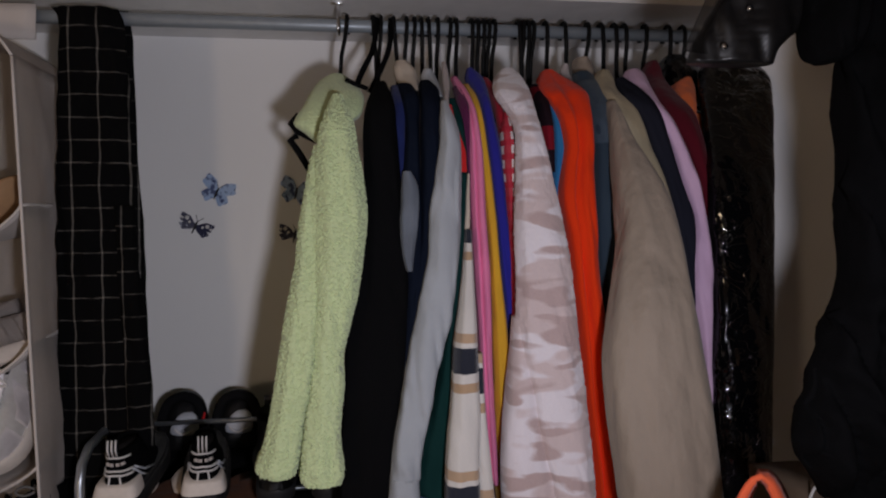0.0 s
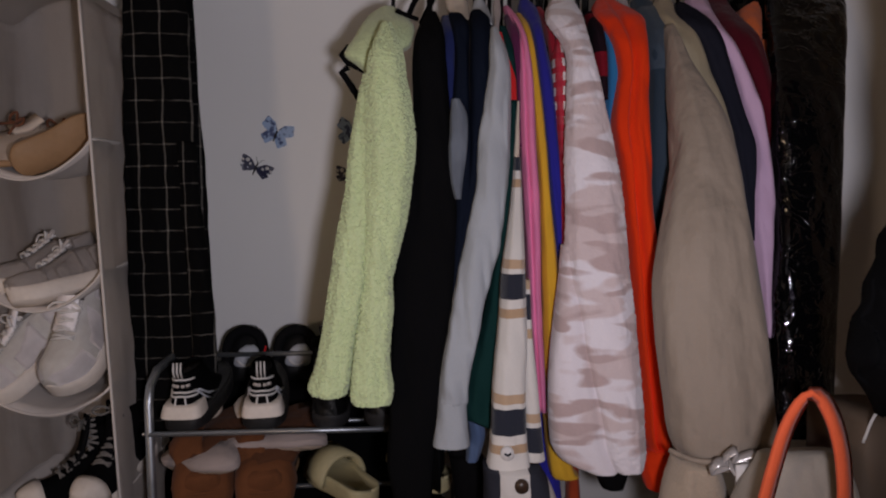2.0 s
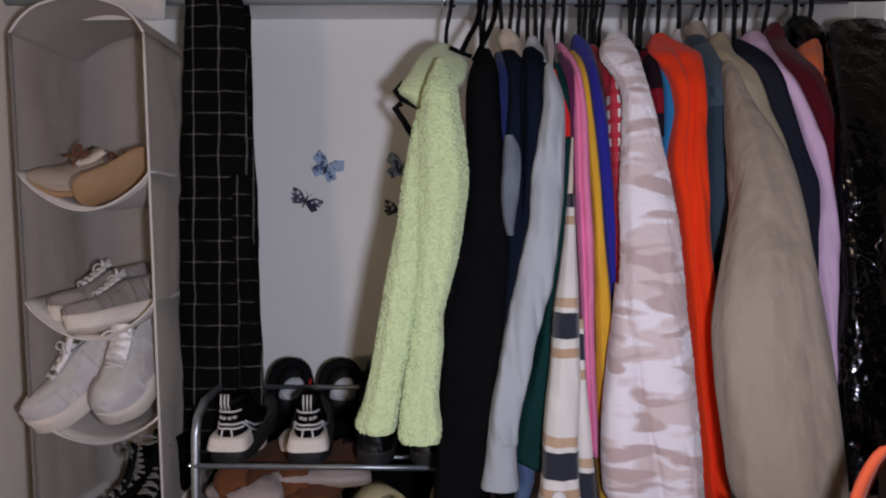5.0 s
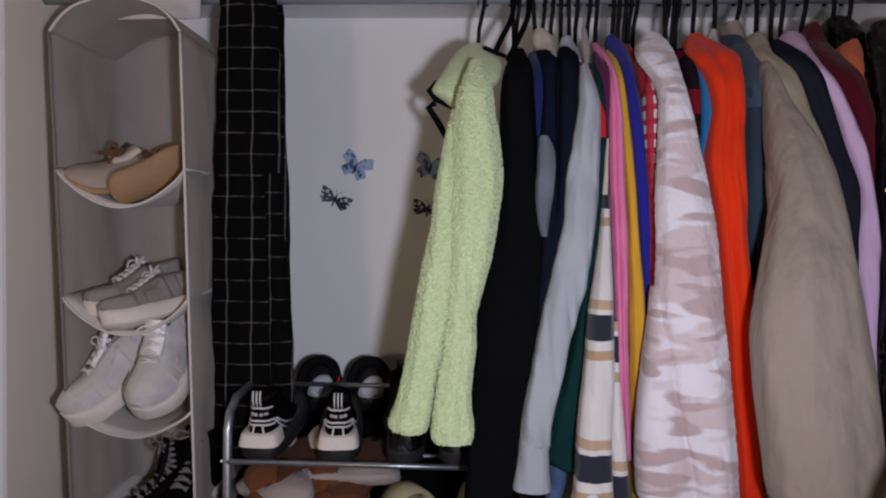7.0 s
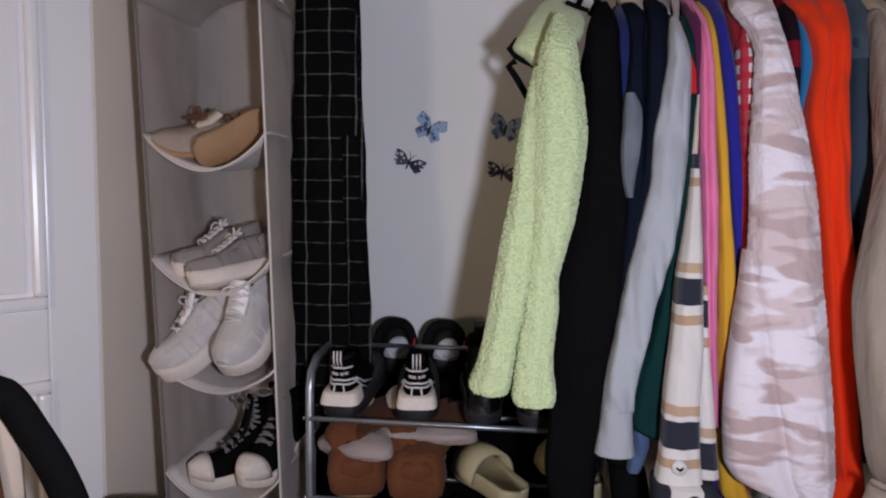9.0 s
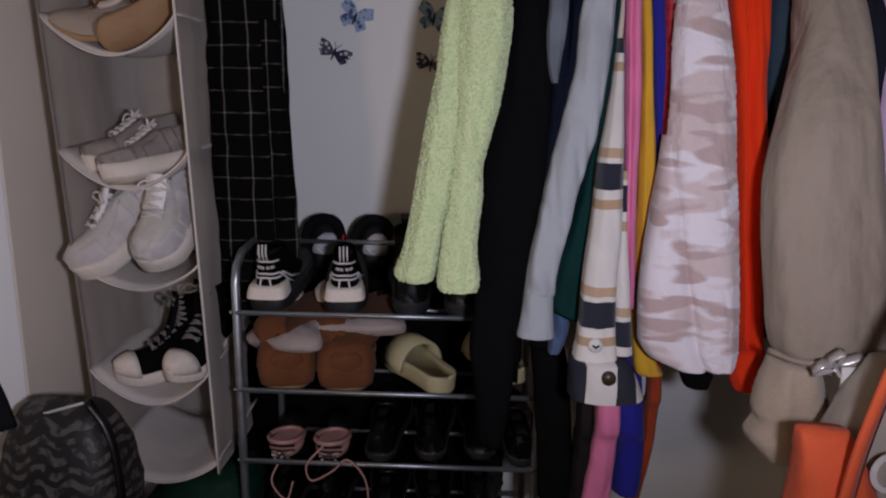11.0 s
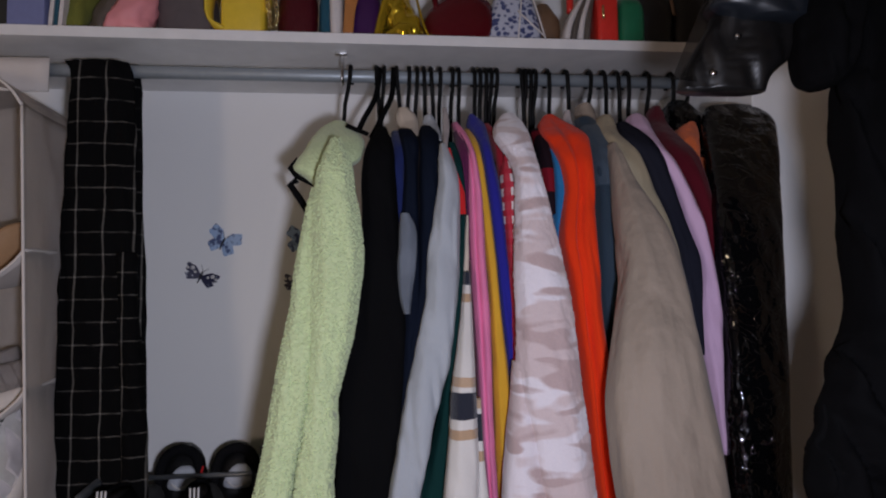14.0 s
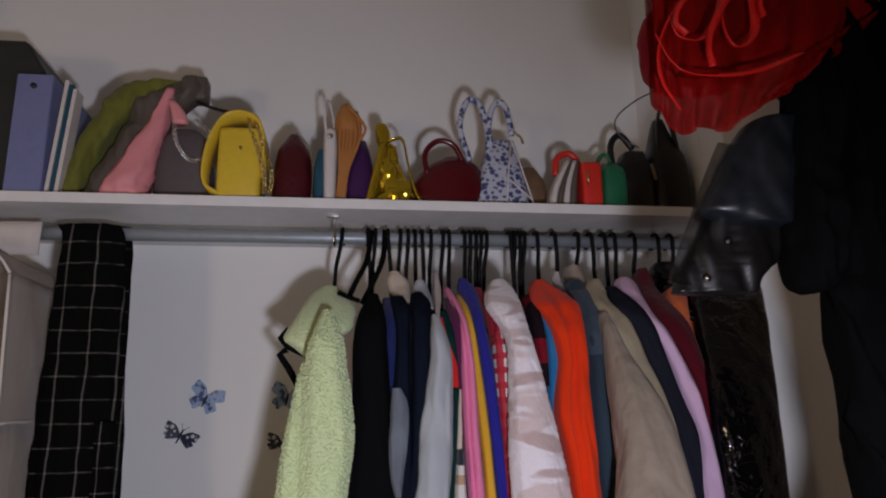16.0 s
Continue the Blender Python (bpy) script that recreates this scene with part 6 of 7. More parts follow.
PURPLE = lth("purple_leather", (0.045, 0.010, 0.07), 0.35)
FOIL = lth("gold_foil", (0.60, 0.42, 0.03), 0.14, 0.9, 26, 0.8)
CHERRY = lth("cherry_patent", (0.085, 0.004, 0.008), 0.2, 0.08)
RED = lth("red_leather", (0.65, 0.03, 0.02), 0.35)
EMERALD = lth("green_leather", (0.01, 0.13, 0.06), 0.35)
BAG_BLACK = lth("black_bag_leather", (0.005, 0.0045, 0.0045), 0.4)
BLUE_BINDER = lth("blue_binder", (0.17, 0.19, 0.36), 0.5, 0.05)
GREEN_BLACK = lth("black_box", (0.018, 0.020, 0.018), 0.6, 0.05)
BRONZE = lth("bronze_leather", (0.16, 0.09, 0.05), 0.4)
FLORAL = Nodes("blue_floral_print")
fv = FLORAL.add("TexVoronoi", Vector=FLORAL.coord, Scale=88.0).outputs["Distance"]
FLORAL.colour(FLORAL.mix(FLORAL.ramp(FLORAL.math("ADD", fv, FLORAL.math("MULTIPLY", FLORAL.noise(70.0, 3.0), 0.95)), [(0.84, (0, 0, 0)), (1.06, (1, 1, 1))]), (0.05, 0.065, 0.17), (0.46, 0.48, 0.57)))
FLORAL.set(Roughness=0.4)
FLORAL = FLORAL.m
QUILT = Nodes("quilted_wine_leather")
qa = QUILT.math("ABSOLUTE", QUILT.math("SINE", QUILT.math("MULTIPLY", QUILT.math("ADD", QUILT.axis(0), QUILT.axis(2)), 150.0)))
qb = QUILT.math("ABSOLUTE", QUILT.math("SINE", QUILT.math("MULTIPLY", QUILT.math("SUBTRACT", QUILT.axis(0), QUILT.axis(2)), 150.0)))
QUILT.colour((0.065, 0.004, 0.009))
QUILT.bump(QUILT.math("POWER", QUILT.math("MULTIPLY", qa, qb), 0.4), 0.22, 0.003)
QUILT.set(Roughness=0.3)
QUILT = QUILT.m


def bag(name, label, x, at_z=TOP):
    return thing(name, label, "bag" if "bag" in name or "purse" in name or "pouch" in name else name.split("_")[-1], (x, 1.53, at_z), "bags on the shelf")


b = thing("archive_box", "dark box with a slanted top at the end of the shelf", "box", (-0.73, 1.58, TOP))
bm = bmesh.new()
v = [bm.verts.new(p) for y in (1.50, 1.70) for p in ((-0.90, y, TOP), (-0.635, y, TOP), (-0.635, y, 2.03), (-0.690, y, 2.12), (-0.90, y, 2.12))]
bm.faces.new(v[:5]); bm.faces.new(v[5:])
for k in range(5):
    bm.faces.new((v[k], v[(k + 1) % 5], v[5 + (k + 1) % 5], v[5 + k]))
bmesh.ops.bevel(bm, geom=bm.edges[:], offset=0.005, segments=2, affect="EDGES")
part("body", bm, GREEN_BLACK, b, smooth=False)
b = thing("ring_binder", "dusty blue ring binder standing on the shelf", "binder", (-0.64, 1.52, TOP))
part("cover", box(bmesh.new(), -0.678, -0.606, 1.452, 1.70, TOP, 2.018, 0.004), BLUE_BINDER, b, smooth=False)
part("finger_ring", pipe(bmesh.new(), [(-0.642, 1.4515, 1.99), (-0.642, 1.448, 1.99)], 0.006, 14), BAG_BLACK, b)
for x, m, nm in ((-0.600, IVORY, "white"), (-0.590, TEAL, "teal"), (-0.581, IVORY, "white")):
    solo("booklet", box(bmesh.new(), x - 0.004, x + 0.004, 1.462, 1.50, TOP, 2.012 - (x + 0.6), 0.001, Matrix.Translation((x, 0, TOP)) @ Matrix.Rotation(radians(4), 4, "Y") @ Matrix.Translation((-x, 0, -TOP))), m, nm + " paper booklet standing beside the binder", "booklet", "booklets", smooth=False)

b = bag("slouch_bag", "slouched olive and brown canvas bag", -0.5)
part("olive_side", cloth_tube([(-0.378, 1.58, TOP + 0.306, 0.030), (-0.430, 1.57, TOP + 0.300, 0.060), (-0.478, 1.56, TOP + 0.262, 0.050), (-0.510, 1.55, TOP + 0.21, 0.034), (-0.540, 1.54, TOP + 0.15, 0.030), (-0.566, 1.53, TOP + 0.08, 0.032), (-0.578, 1.52, TOP + 0.03, 0.034), (-0.574, 1.52, TOP + 0.002, 0.030)], 0.045, 111, 0.10, 0.12, res=(60, 80)), OLIVE, b)
part("brown_side", cloth_tube([(-0.345, 1.57, TOP + 0.318, 0.024), (-0.352, 1.56, TOP + 0.288, 0.040), (-0.400, 1.55, TOP + 0.255, 0.060), (-0.430, 1.55, TOP + 0.20, 0.046), (-0.462, 1.54, TOP + 0.13, 0.040), (-0.492, 1.53, TOP + 0.06, 0.042), (-0.500, 1.52, TOP + 0.002, 0.046)], 0.045, 112, 0.10, 0.12, res=(60, 80)), MUD, b)
part("flap_end", box(bmesh.new(), -0.36, -0.31, 1.53, 1.58, TOP + 0.262, TOP + 0.318, 0.008), MUD, b)
part("handle", strap(bmesh.new(), [(-0.36, 1.56, 2.03), (-0.30, 1.55, 2.0), (-0.235, 1.55, 1.985), (-0.195, 1.55, 1.965)], 0.022, 0.006, (0, 1, 0.3), 14), BAG_BLACK, b, "black strap")
b = bag("pink_bag", "soft pink leather bucket bag folded to a point", -0.43)
part("body", blob(bmesh.new(), [(-0.450, 1.50, TOP, 0.045, 0.045), (-0.452, 1.50, TOP + 0.035, 0.046, 0.045), (-0.428, 1.505, TOP + 0.11, 0.032, 0.04), (-0.400, 1.51, TOP + 0.19, 0.019, 0.03), (-0.380, 1.51, TOP + 0.265, 0.011, 0.02)], 0.75, 32, 30, 0.22, 3), BAG_PINK, b)
part("tassel", blob(bmesh.new(), [(-0.350, 1.485, 1.93, 0.018, 0.012), (-0.358, 1.485, 1.96, 0.014, 0.01), (-0.372, 1.49, 1.985, 0.008, 0.008)], 0.8, 14, 8, 0.15, 4), BAG_PINK, b)
b = bag("grey_purse", "mauve grey leather purse with a silver chain", -0.34)
part("body", blob(bmesh.new(), [(-0.345, 1.535, TOP, 0.062, 0.045), (-0.345, 1.535, TOP + 0.10, 0.060, 0.045), (-0.345, 1.535, TOP + 0.15, 0.050, 0.04), (-0.345, 1.535, TOP + 0.175, 0.028, 0.03)], 0.55, 28, 20, 0.04, 5), BAG_GREY, b)
part("chain", chain(bmesh.new(), [(-0.365, 1.48, 1.945), (-0.355, 1.475, 1.89), (-0.335, 1.475, 1.855), (-0.315, 1.48, 1.845), (-0.290, 1.485, 1.86), (-0.288, 1.49, 1.91), (-0.32, 1.49, 1.945)], 40), CHROME, b, "silver chain")
b = bag("yellow_bag", "bright yellow leather flap bag with a gold chain", -0.23)
part("body", box(bmesh.new(), -0.263, -0.172, 1.452, 1.555, TOP, TOP + 0.165, 0.012), YELLOW, b)
part("flap", strap(bmesh.new(), [(-0.255, 1.50, TOP + 0.012), (-0.288, 1.50, TOP + 0.04), (-0.284, 1.50, TOP + 0.12), (-0.255, 1.50, TOP + 0.185), (-0.215, 1.50, TOP + 0.198), (-0.180, 1.50, TOP + 0.18), (-0.168, 1.50, TOP + 0.13), (-0.167, 1.50, TOP + 0.05)], 0.105, 0.006, (0, 1, 0), 26), YELLOW, b)
part("stud", pipe(bmesh.new(), [(-0.215, 1.4525, TOP + 0.115), (-0.215, 1.449, TOP + 0.115)], 0.004, 10), GOLD, b)
for dx in (0, 0.016):
    part("chain", chain(bmesh.new(), [(-0.205 + dx, 1.475, TOP + 0.20), (-0.196 + dx, 1.455, TOP + 0.16), (-0.178 + dx, 1.446, TOP + 0.11), (-0.162 + dx, 1.445, TOP + 0.05), (-0.160 + dx * 0.6, 1.446, TOP + 0.012)], 24, 0.005, 0.0016), GOLD, b, "gold chain")
b = bag("quilted_bag", "wine red quilted leather bag with rounded top", -0.11)
part("body", blob(bmesh.new(), [(-0.108, 1.53, TOP, 0.045, 0.06), (-0.108, 1.53, TOP + 0.07, 0.046, 0.06), (-0.108, 1.53, TOP + 0.13, 0.036, 0.05), (-0.108, 1.53, TOP + 0.175, 0.012, 0.02)], 0.7, 30, 22, 0.03, 6), QUILT, b)
part("zip_edge", pipe(bmesh.new(), [(-0.064, 1.475, TOP + 0.01), (-0.063, 1.475, TOP + 0.08), (-0.075, 1.48, TOP + 0.135), (-0.10, 1.49, TOP + 0.17)], 0.0022, 6, 16), CHROME, b)
b = bag("teal_purse", "narrow teal leather purse", -0.05)
part("body", blob(bmesh.new(), [(-0.048, 1.52, TOP, 0.013, 0.05), (-0.048, 1.52, TOP + 0.08, 0.014, 0.05), (-0.046, 1.52, TOP + 0.13, 0.008, 0.04)], 0.5, 18, 12, 0.06, 7), TEAL, b)
b = bag("ivory_bag", "slim ivory leather bag seen edge on", -0.03)
part("body", blob(bmesh.new(), [(-0.026, 1.51, TOP, 0.013, 0.055), (-0.026, 1.51, TOP + 0.12, 0.016, 0.055), (-0.027, 1.51, TOP + 0.17, 0.014, 0.05)], 0.5, 18, 16, 0.05, 8), IVORY, b)
part("handle", strap(bmesh.new(), [(-0.036, 1.47, TOP + 0.16), (-0.040, 1.47, TOP + 0.22), (-0.032, 1.49, TOP + 0.245), (-0.022, 1.50, TOP + 0.21), (-0.016, 1.50, TOP + 0.16)], 0.010, 0.005, (0, 1, 0), 16), IVORY, b)
part("clasp", pipe(bmesh.new(), [(-0.026, 1.457, TOP + 0.15), (-0.026, 1.452, TOP + 0.15)], 0.006, 10), CHROME, b)
b = bag("fringed_bag", "tan leather bag with long fringe", 0.0)
for k in range(6):
    x = -0.006 + 0.009 * k
    part("fringe_strand", strap(bmesh.new(), [(-0.010 + 0.003 * k, 1.478 - 0.002 * k, TOP + 0.005), (x * 0.4 - 0.002, 1.472, TOP + 0.08), (x, 1.475, TOP + 0.16), (0.004 + 0.005 * k, 1.485, TOP + 0.225)], 0.007, 0.003, (1, 0.3, 0), 12), TAN, b)
part("top", blob(bmesh.new(), [(0.010, 1.50, TOP + 0.12, 0.020, 0.025), (0.012, 1.50, TOP + 0.19, 0.030, 0.025), (0.006, 1.50, TOP + 0.24, 0.012, 0.015)], 0.8, 18, 12, 0.12, 9), TAN, b)
part("strap", pipe(bmesh.new(), [(0.006, 1.48, TOP + 0.24), (0.035, 1.475, TOP + 0.205), (0.05, 1.475, TOP + 0.18), (0.042, 1.475, TOP + 0.155)], 0.0035, 6, 14), TAN, b)
b = bag("purple_purse", "glossy purple leather purse on the shelf", 0.04)
part("body", blob(bmesh.new(), [(0.034, 1.53, TOP, 0.040, 0.05), (0.036, 1.53, TOP + 0.07, 0.038, 0.05), (0.040, 1.53, TOP + 0.13, 0.024, 0.04), (0.042, 1.53, TOP + 0.165, 0.012, 0.02)], 0.7, 26, 18, 0.06, 10), PURPLE, b)
b = bag("gold_bag", "shiny gold foil drawstring bag", 0.11)
part("body", blob(bmesh.new(), [(0.115, 1.51, TOP, 0.042, 0.05), (0.114, 1.51, TOP + 0.04, 0.040, 0.048), (0.108, 1.51, TOP + 0.10, 0.024, 0.035), (0.104, 1.51, TOP + 0.15, 0.018, 0.02)], 0.75, 40, 36, 0.36, 11), FOIL, b)
part("knot", blob(bmesh.new(), [(0.094, 1.50, TOP + 0.145, 0.014, 0.014), (0.090, 1.50, TOP + 0.175, 0.018, 0.014), (0.086, 1.50, TOP + 0.20, 0.012, 0.010)], 0.7, 16, 10, 0.2, 12), FOIL, b)
part("side_strap", strap(bmesh.new(), [(0.060, 1.475, TOP + 0.006), (0.075, 1.475, TOP + 0.07), (0.092, 1.478, TOP + 0.15)], 0.018, 0.004, (1, 0, 0), 10), FOIL, b)
part("side_strap", strap(bmesh.new(), [(0.100, 1.475, TOP + 0.150), (0.132, 1.47, TOP + 0.155), (0.146, 1.468, TOP + 0.09), (0.162, 1.468, TOP + 0.03), (0.178, 1.47, TOP + 0.004)], 0.012, 0.004, (0, 1, 0), 18), FOIL, b)
b = bag("bowling_bag", "glossy cherry red bowling bag with round handle", 0.25)
part("body", blob(bmesh.new(), [(0.245, 1.53, TOP, 0.080, 0.06), (0.245, 1.53, TOP + 0.06, 0.086, 0.062), (0.252, 1.53, TOP + 0.105, 0.062, 0.05), (0.258, 1.53, TOP + 0.13, 0.030, 0.03)], 0.75, 30, 20, 0.05, 13), CHERRY, b)
part("handle", pipe(bmesh.new(), [(0.190, 1.49, TOP + 0.08), (0.186, 1.485, TOP + 0.13), (0.215, 1.48, TOP + 0.158), (0.250, 1.482, TOP + 0.15), (0.272, 1.49, TOP + 0.115)], 0.0065, 10, 24), CHERRY, b)
b = bag("floral_bag", "white bag with blue floral print and two loop handles", 0.36)
bm = blob(bmesh.new(), [(0.360, 1.52, TOP, 0.072, 0.05), (0.362, 1.52, TOP + 0.05, 0.062, 0.048), (0.364, 1.52, TOP + 0.12, 0.042, 0.036), (0.366, 1.52, TOP + 0.175, 0.024, 0.02)], 0.55, 28, 20, 0.05, 14)
part("body", bm, FLORAL, b)
part("handle", pipe(bmesh.new(), [(0.290, 1.50, TOP + 0.12), (0.268, 1.495, TOP + 0.20), (0.285, 1.49, TOP + 0.262), (0.312, 1.49, TOP + 0.26), (0.332, 1.495, TOP + 0.20), (0.335, 1.50, TOP + 0.12)], 0.0075, 10, 30), FLORAL, b)
part("handle", pipe(bmesh.new(), [(0.340, 1.50, TOP + 0.15), (0.335, 1.485, TOP + 0.215), (0.352, 1.48, TOP + 0.258), (0.375, 1.48, TOP + 0.245), (0.388, 1.485, TOP + 0.18)], 0.0075, 10, 26), FLORAL, b)
for a_, c_ in (((0.385, 1.468, TOP + 0.16), (0.430, 1.468, TOP + 0.004)), ((0.380, 1.468, TOP + 0.16), (0.366, 1.466, TOP + 0.004)), ((0.366, 1.467, TOP + 0.075), (0.425, 1.467, TOP + 0.02))):
    part("trim", pipe(bmesh.new(), [a_, c_], 0.002, 6), IVORY, b)
part("ornament", pipe(bmesh.new(), [(0.392, 1.478, TOP + 0.185), (0.405, 1.47, TOP + 0.17), (0.41, 1.47, TOP + 0.155)], 0.003, 6, 8), GOLD, b)
b = bag("bronze_pouch", "bronze leather fringed pouch", 0.44)
part("body", blob(bmesh.new(), [(0.445, 1.55, TOP, 0.035, 0.04), (0.443, 1.55, TOP + 0.08, 0.030, 0.04), (0.440, 1.55, TOP + 0.12, 0.014, 0.02)], 0.7, 22, 14, 0.16, 15), BRONZE, b)
b = bag("striped_bag", "small white and black pleated bag", 0.51)
for k in range(4):
    part("pleat", blob(bmesh.new(), [(0.474 + 0.016 * k, 1.50, TOP, 0.009, 0.03), (0.488 + 0.013 * k, 1.50, TOP + 0.06, 0.009, 0.03), (0.522 + 0.007 * k, 1.505, TOP + 0.125, 0.006, 0.02)], 0.7, 14, 12, 0.08, 20 + k), IVORY if k % 2 == 0 else MUD, b)
part("handle", pipe(bmesh.new(), [(0.502, 1.53, TOP + 0.10), (0.505, 1.53, TOP + 0.14), (0.533, 1.53, TOP + 0.158), (0.556, 1.53, TOP + 0.14), (0.562, 1.53, TOP + 0.10)], 0.008, 10, 18), RED, b, "red round handle")
b = bag("red_purse", "small glossy red purse", 0.57)
part("body", box(bmesh.new(), 0.545, 0.592, 1.462, 1.53, TOP, TOP + 0.115, 0.009), RED, b)
part("clasp", pipe(bmesh.new(), [(0.556, 1.4615, TOP + 0.09), (0.556, 1.459, TOP + 0.06)], 0.003, 8), GOLD, b)
b = bag("green_purse", "emerald green leather purse", 0.63)
part("body", blob(bmesh.new(), [(0.625, 1.50, TOP, 0.030, 0.04), (0.625, 1.50, TOP + 0.09, 0.029, 0.04), (0.622, 1.50, TOP + 0.118, 0.018, 0.02)], 0.5, 22, 14, 0.04, 25), EMERALD, b)
part("handle", pipe(bmesh.new(), [(0.600, 1.51, TOP + 0.10), (0.602, 1.51, TOP + 0.135), (0.622, 1.51, TOP + 0.15), (0.64, 1.51, TOP + 0.11)], 0.005, 8, 14), EMERALD, b)
b = bag("black_purse", "black leather purse with gold clasp", 0.68)
part("body", blob(bmesh.new(), [(0.685, 1.52, TOP, 0.045, 0.05), (0.685, 1.52, TOP + 0.10, 0.042, 0.05), (0.690, 1.52, TOP + 0.155, 0.026, 0.03)], 0.6, 24, 16, 0.06, 26), BAG_BLACK, b)
part("handle", pipe(bmesh.new(), [(0.640, 1.52, TOP + 0.13), (0.640, 1.52, TOP + 0.18), (0.665, 1.52, TOP + 0.205), (0.695, 1.52, TOP + 0.17)], 0.008, 8, 16), BAG_BLACK, b)
part("clasp", pipe(bmesh.new(), [(0.715, 1.468, TOP + 0.115), (0.722, 1.466, TOP + 0.075)], 0.004, 8), BRONZE, b)
b = bag("black_tote_bag", "tall black bag with an upright handle", 0.77)
part("body", blob(bmesh.new(), [(0.775, 1.53, TOP, 0.055, 0.06), (0.775, 1.53, TOP + 0.12, 0.050, 0.055), (0.770, 1.53, TOP + 0.19, 0.030, 0.03), (0.768, 1.53, TOP + 0.25, 0.012, 0.015)], 0.7, 24, 18, 0.08, 27), BAG_BLACK, b)
part("handle", strap(bmesh.new(), [(0.748, 1.50, TOP + 0.16), (0.755, 1.50, TOP + 0.24), (0.770, 1.50, TOP + 0.27), (0.79, 1.50, TOP + 0.22), (0.80, 1.50, TOP + 0.15)], 0.012, 0.006, (0, 1, 0), 16), BAG_BLACK, b)

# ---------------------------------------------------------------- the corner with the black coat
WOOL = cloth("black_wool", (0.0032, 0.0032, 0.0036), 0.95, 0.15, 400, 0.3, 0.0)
coat = thing("wool_coat", "long black wool coat hanging beside the clothes rail", "coat", (0.8, 0.75, 1.5))
part("body", cloth_tube([(0.692, 0.74, 1.779, 0.1213), (0.697, 0.74, 1.631, 0.0858), (0.673, 0.74, 1.522, 0.079), (0.654, 0.74, 1.413, 0.0754), (0.656, 0.73, 1.197, 0.0847), (0.653, 0.73, 1.144, 0.0966), (0.645, 0.73, 1.091, 0.1049), (0.64, 0.73, 1.051, 0.1104), (0.633, 0.73, 1.008, 0.1184), (0.637, 0.73, 0.984, 0.1143), (0.646, 0.73, 0.957, 0.1055), (0.654, 0.73, 0.928, 0.0984)], 0.06, 61, 0.06, 0.45, res=(80, 120)), WOOL, coat)
part("back", drape(bmesh.new(), [(0.74, 0.80, 1.98, 0.06, 0.05), (0.76, 0.82, 1.86, 0.11, 0.07), (0.79, 0.82, 1.45, 0.10, 0.08), (0.82, 0.82, 1.00, 0.11, 0.08), (0.82, 0.82, 0.45, 0.12, 0.08)], 9, 0.07, 61, 60, 50), WOOL, coat)
part("sleeve", cloth_tube([(0.603, 0.74, 1.726, 0.0388), (0.589, 0.74, 1.664, 0.0358), (0.577, 0.74, 1.591, 0.0327), (0.568, 0.74, 1.52, 0.0302), (0.56, 0.74, 1.472, 0.0265), (0.557, 0.74, 1.451, 0.021), (0.557, 0.74, 1.441, 0.0106)], 0.045, 62, 0.08, 0.25, res=(50, 60)), WOOL, coat)
part("hook", pipe(bmesh.new(), [(1.45, 0.85, 2.035), (1.20, 0.85, 2.035), (0.95, 0.85, 2.02), (0.80, 0.82, 2.00), (0.74, 0.80, 1.975)], 0.006, 8, 14), CHROME, coat)

SLATE_LEATHER = lth("slate_blue_leather", (0.007, 0.0095, 0.0135), 0.42, 0.12, 50)
SMOKE = Nodes("clear_smoky_plastic")
SMOKE.colour((0.05, 0.045, 0.042))
SMOKE.set(Roughness=0.12, Transmission_Weight=0.9, IOR=1.15, Alpha=0.5)
SMOKE.bump(SMOKE.noise(24.0, 4.0), 0.6, 0.006)
SMOKE = SMOKE.m
lb = thing("leather_bag", "slate leather bag with clear plastic skirt beside the coat", "bag", (0.5, 0.76, 1.6))
part("body", cloth_tube([(0.543, 0.77, 1.657, 0.0316), (0.528, 0.77, 1.622, 0.0434), (0.516, 0.77, 1.585, 0.0522), (0.504, 0.77, 1.554, 0.0601), (0.499, 0.77, 1.538, 0.0597), (0.514, 0.77, 1.524, 0.0384)], 0.040, 71, 0.03, 0.05, res=(60, 70)), SLATE_LEATHER, lb)
part("lower_panel", cloth_tube([(0.504, 0.78, 1.535, 0.0567), (0.494, 0.78, 1.508, 0.0612), (0.478, 0.78, 1.485, 0.0606), (0.461, 0.78, 1.465, 0.0542), (0.453, 0.78, 1.445, 0.0537)], 0.020, 72, 0.03, 0.08, res=(50, 40)), BAG_BLACK, lb, "glossy black lower panel")
part("skirt", sheet(bmesh.new(), *[(0.468, 0.765, 1.629), (0.493, 0.765, 1.625), (0.426, 0.765, 1.452), (0.389, 0.765, 1.455)], 0.002, 18, 30, 0.010, 0, 5), SMOKE, lb, "clear plastic skirt")
part("strap", strap(bmesh.new(), [(0.585, 0.80, 1.71), (0.66, 0.83, 1.76), (0.74, 0.87, 1.80), (0.81, 0.915, 1.82)], 0.016, 0.003, (0, 0.4, 1), 14), SLATE_LEATHER, lb)
for x, z in ((0.463, 1.502), (0.432, 1.458), (0.546, 1.497)):
    part("snap", pipe(bmesh.new(), [(x, 0.755, z), (x, 0.751, z)], 0.0035, 12), CHROME, lb)

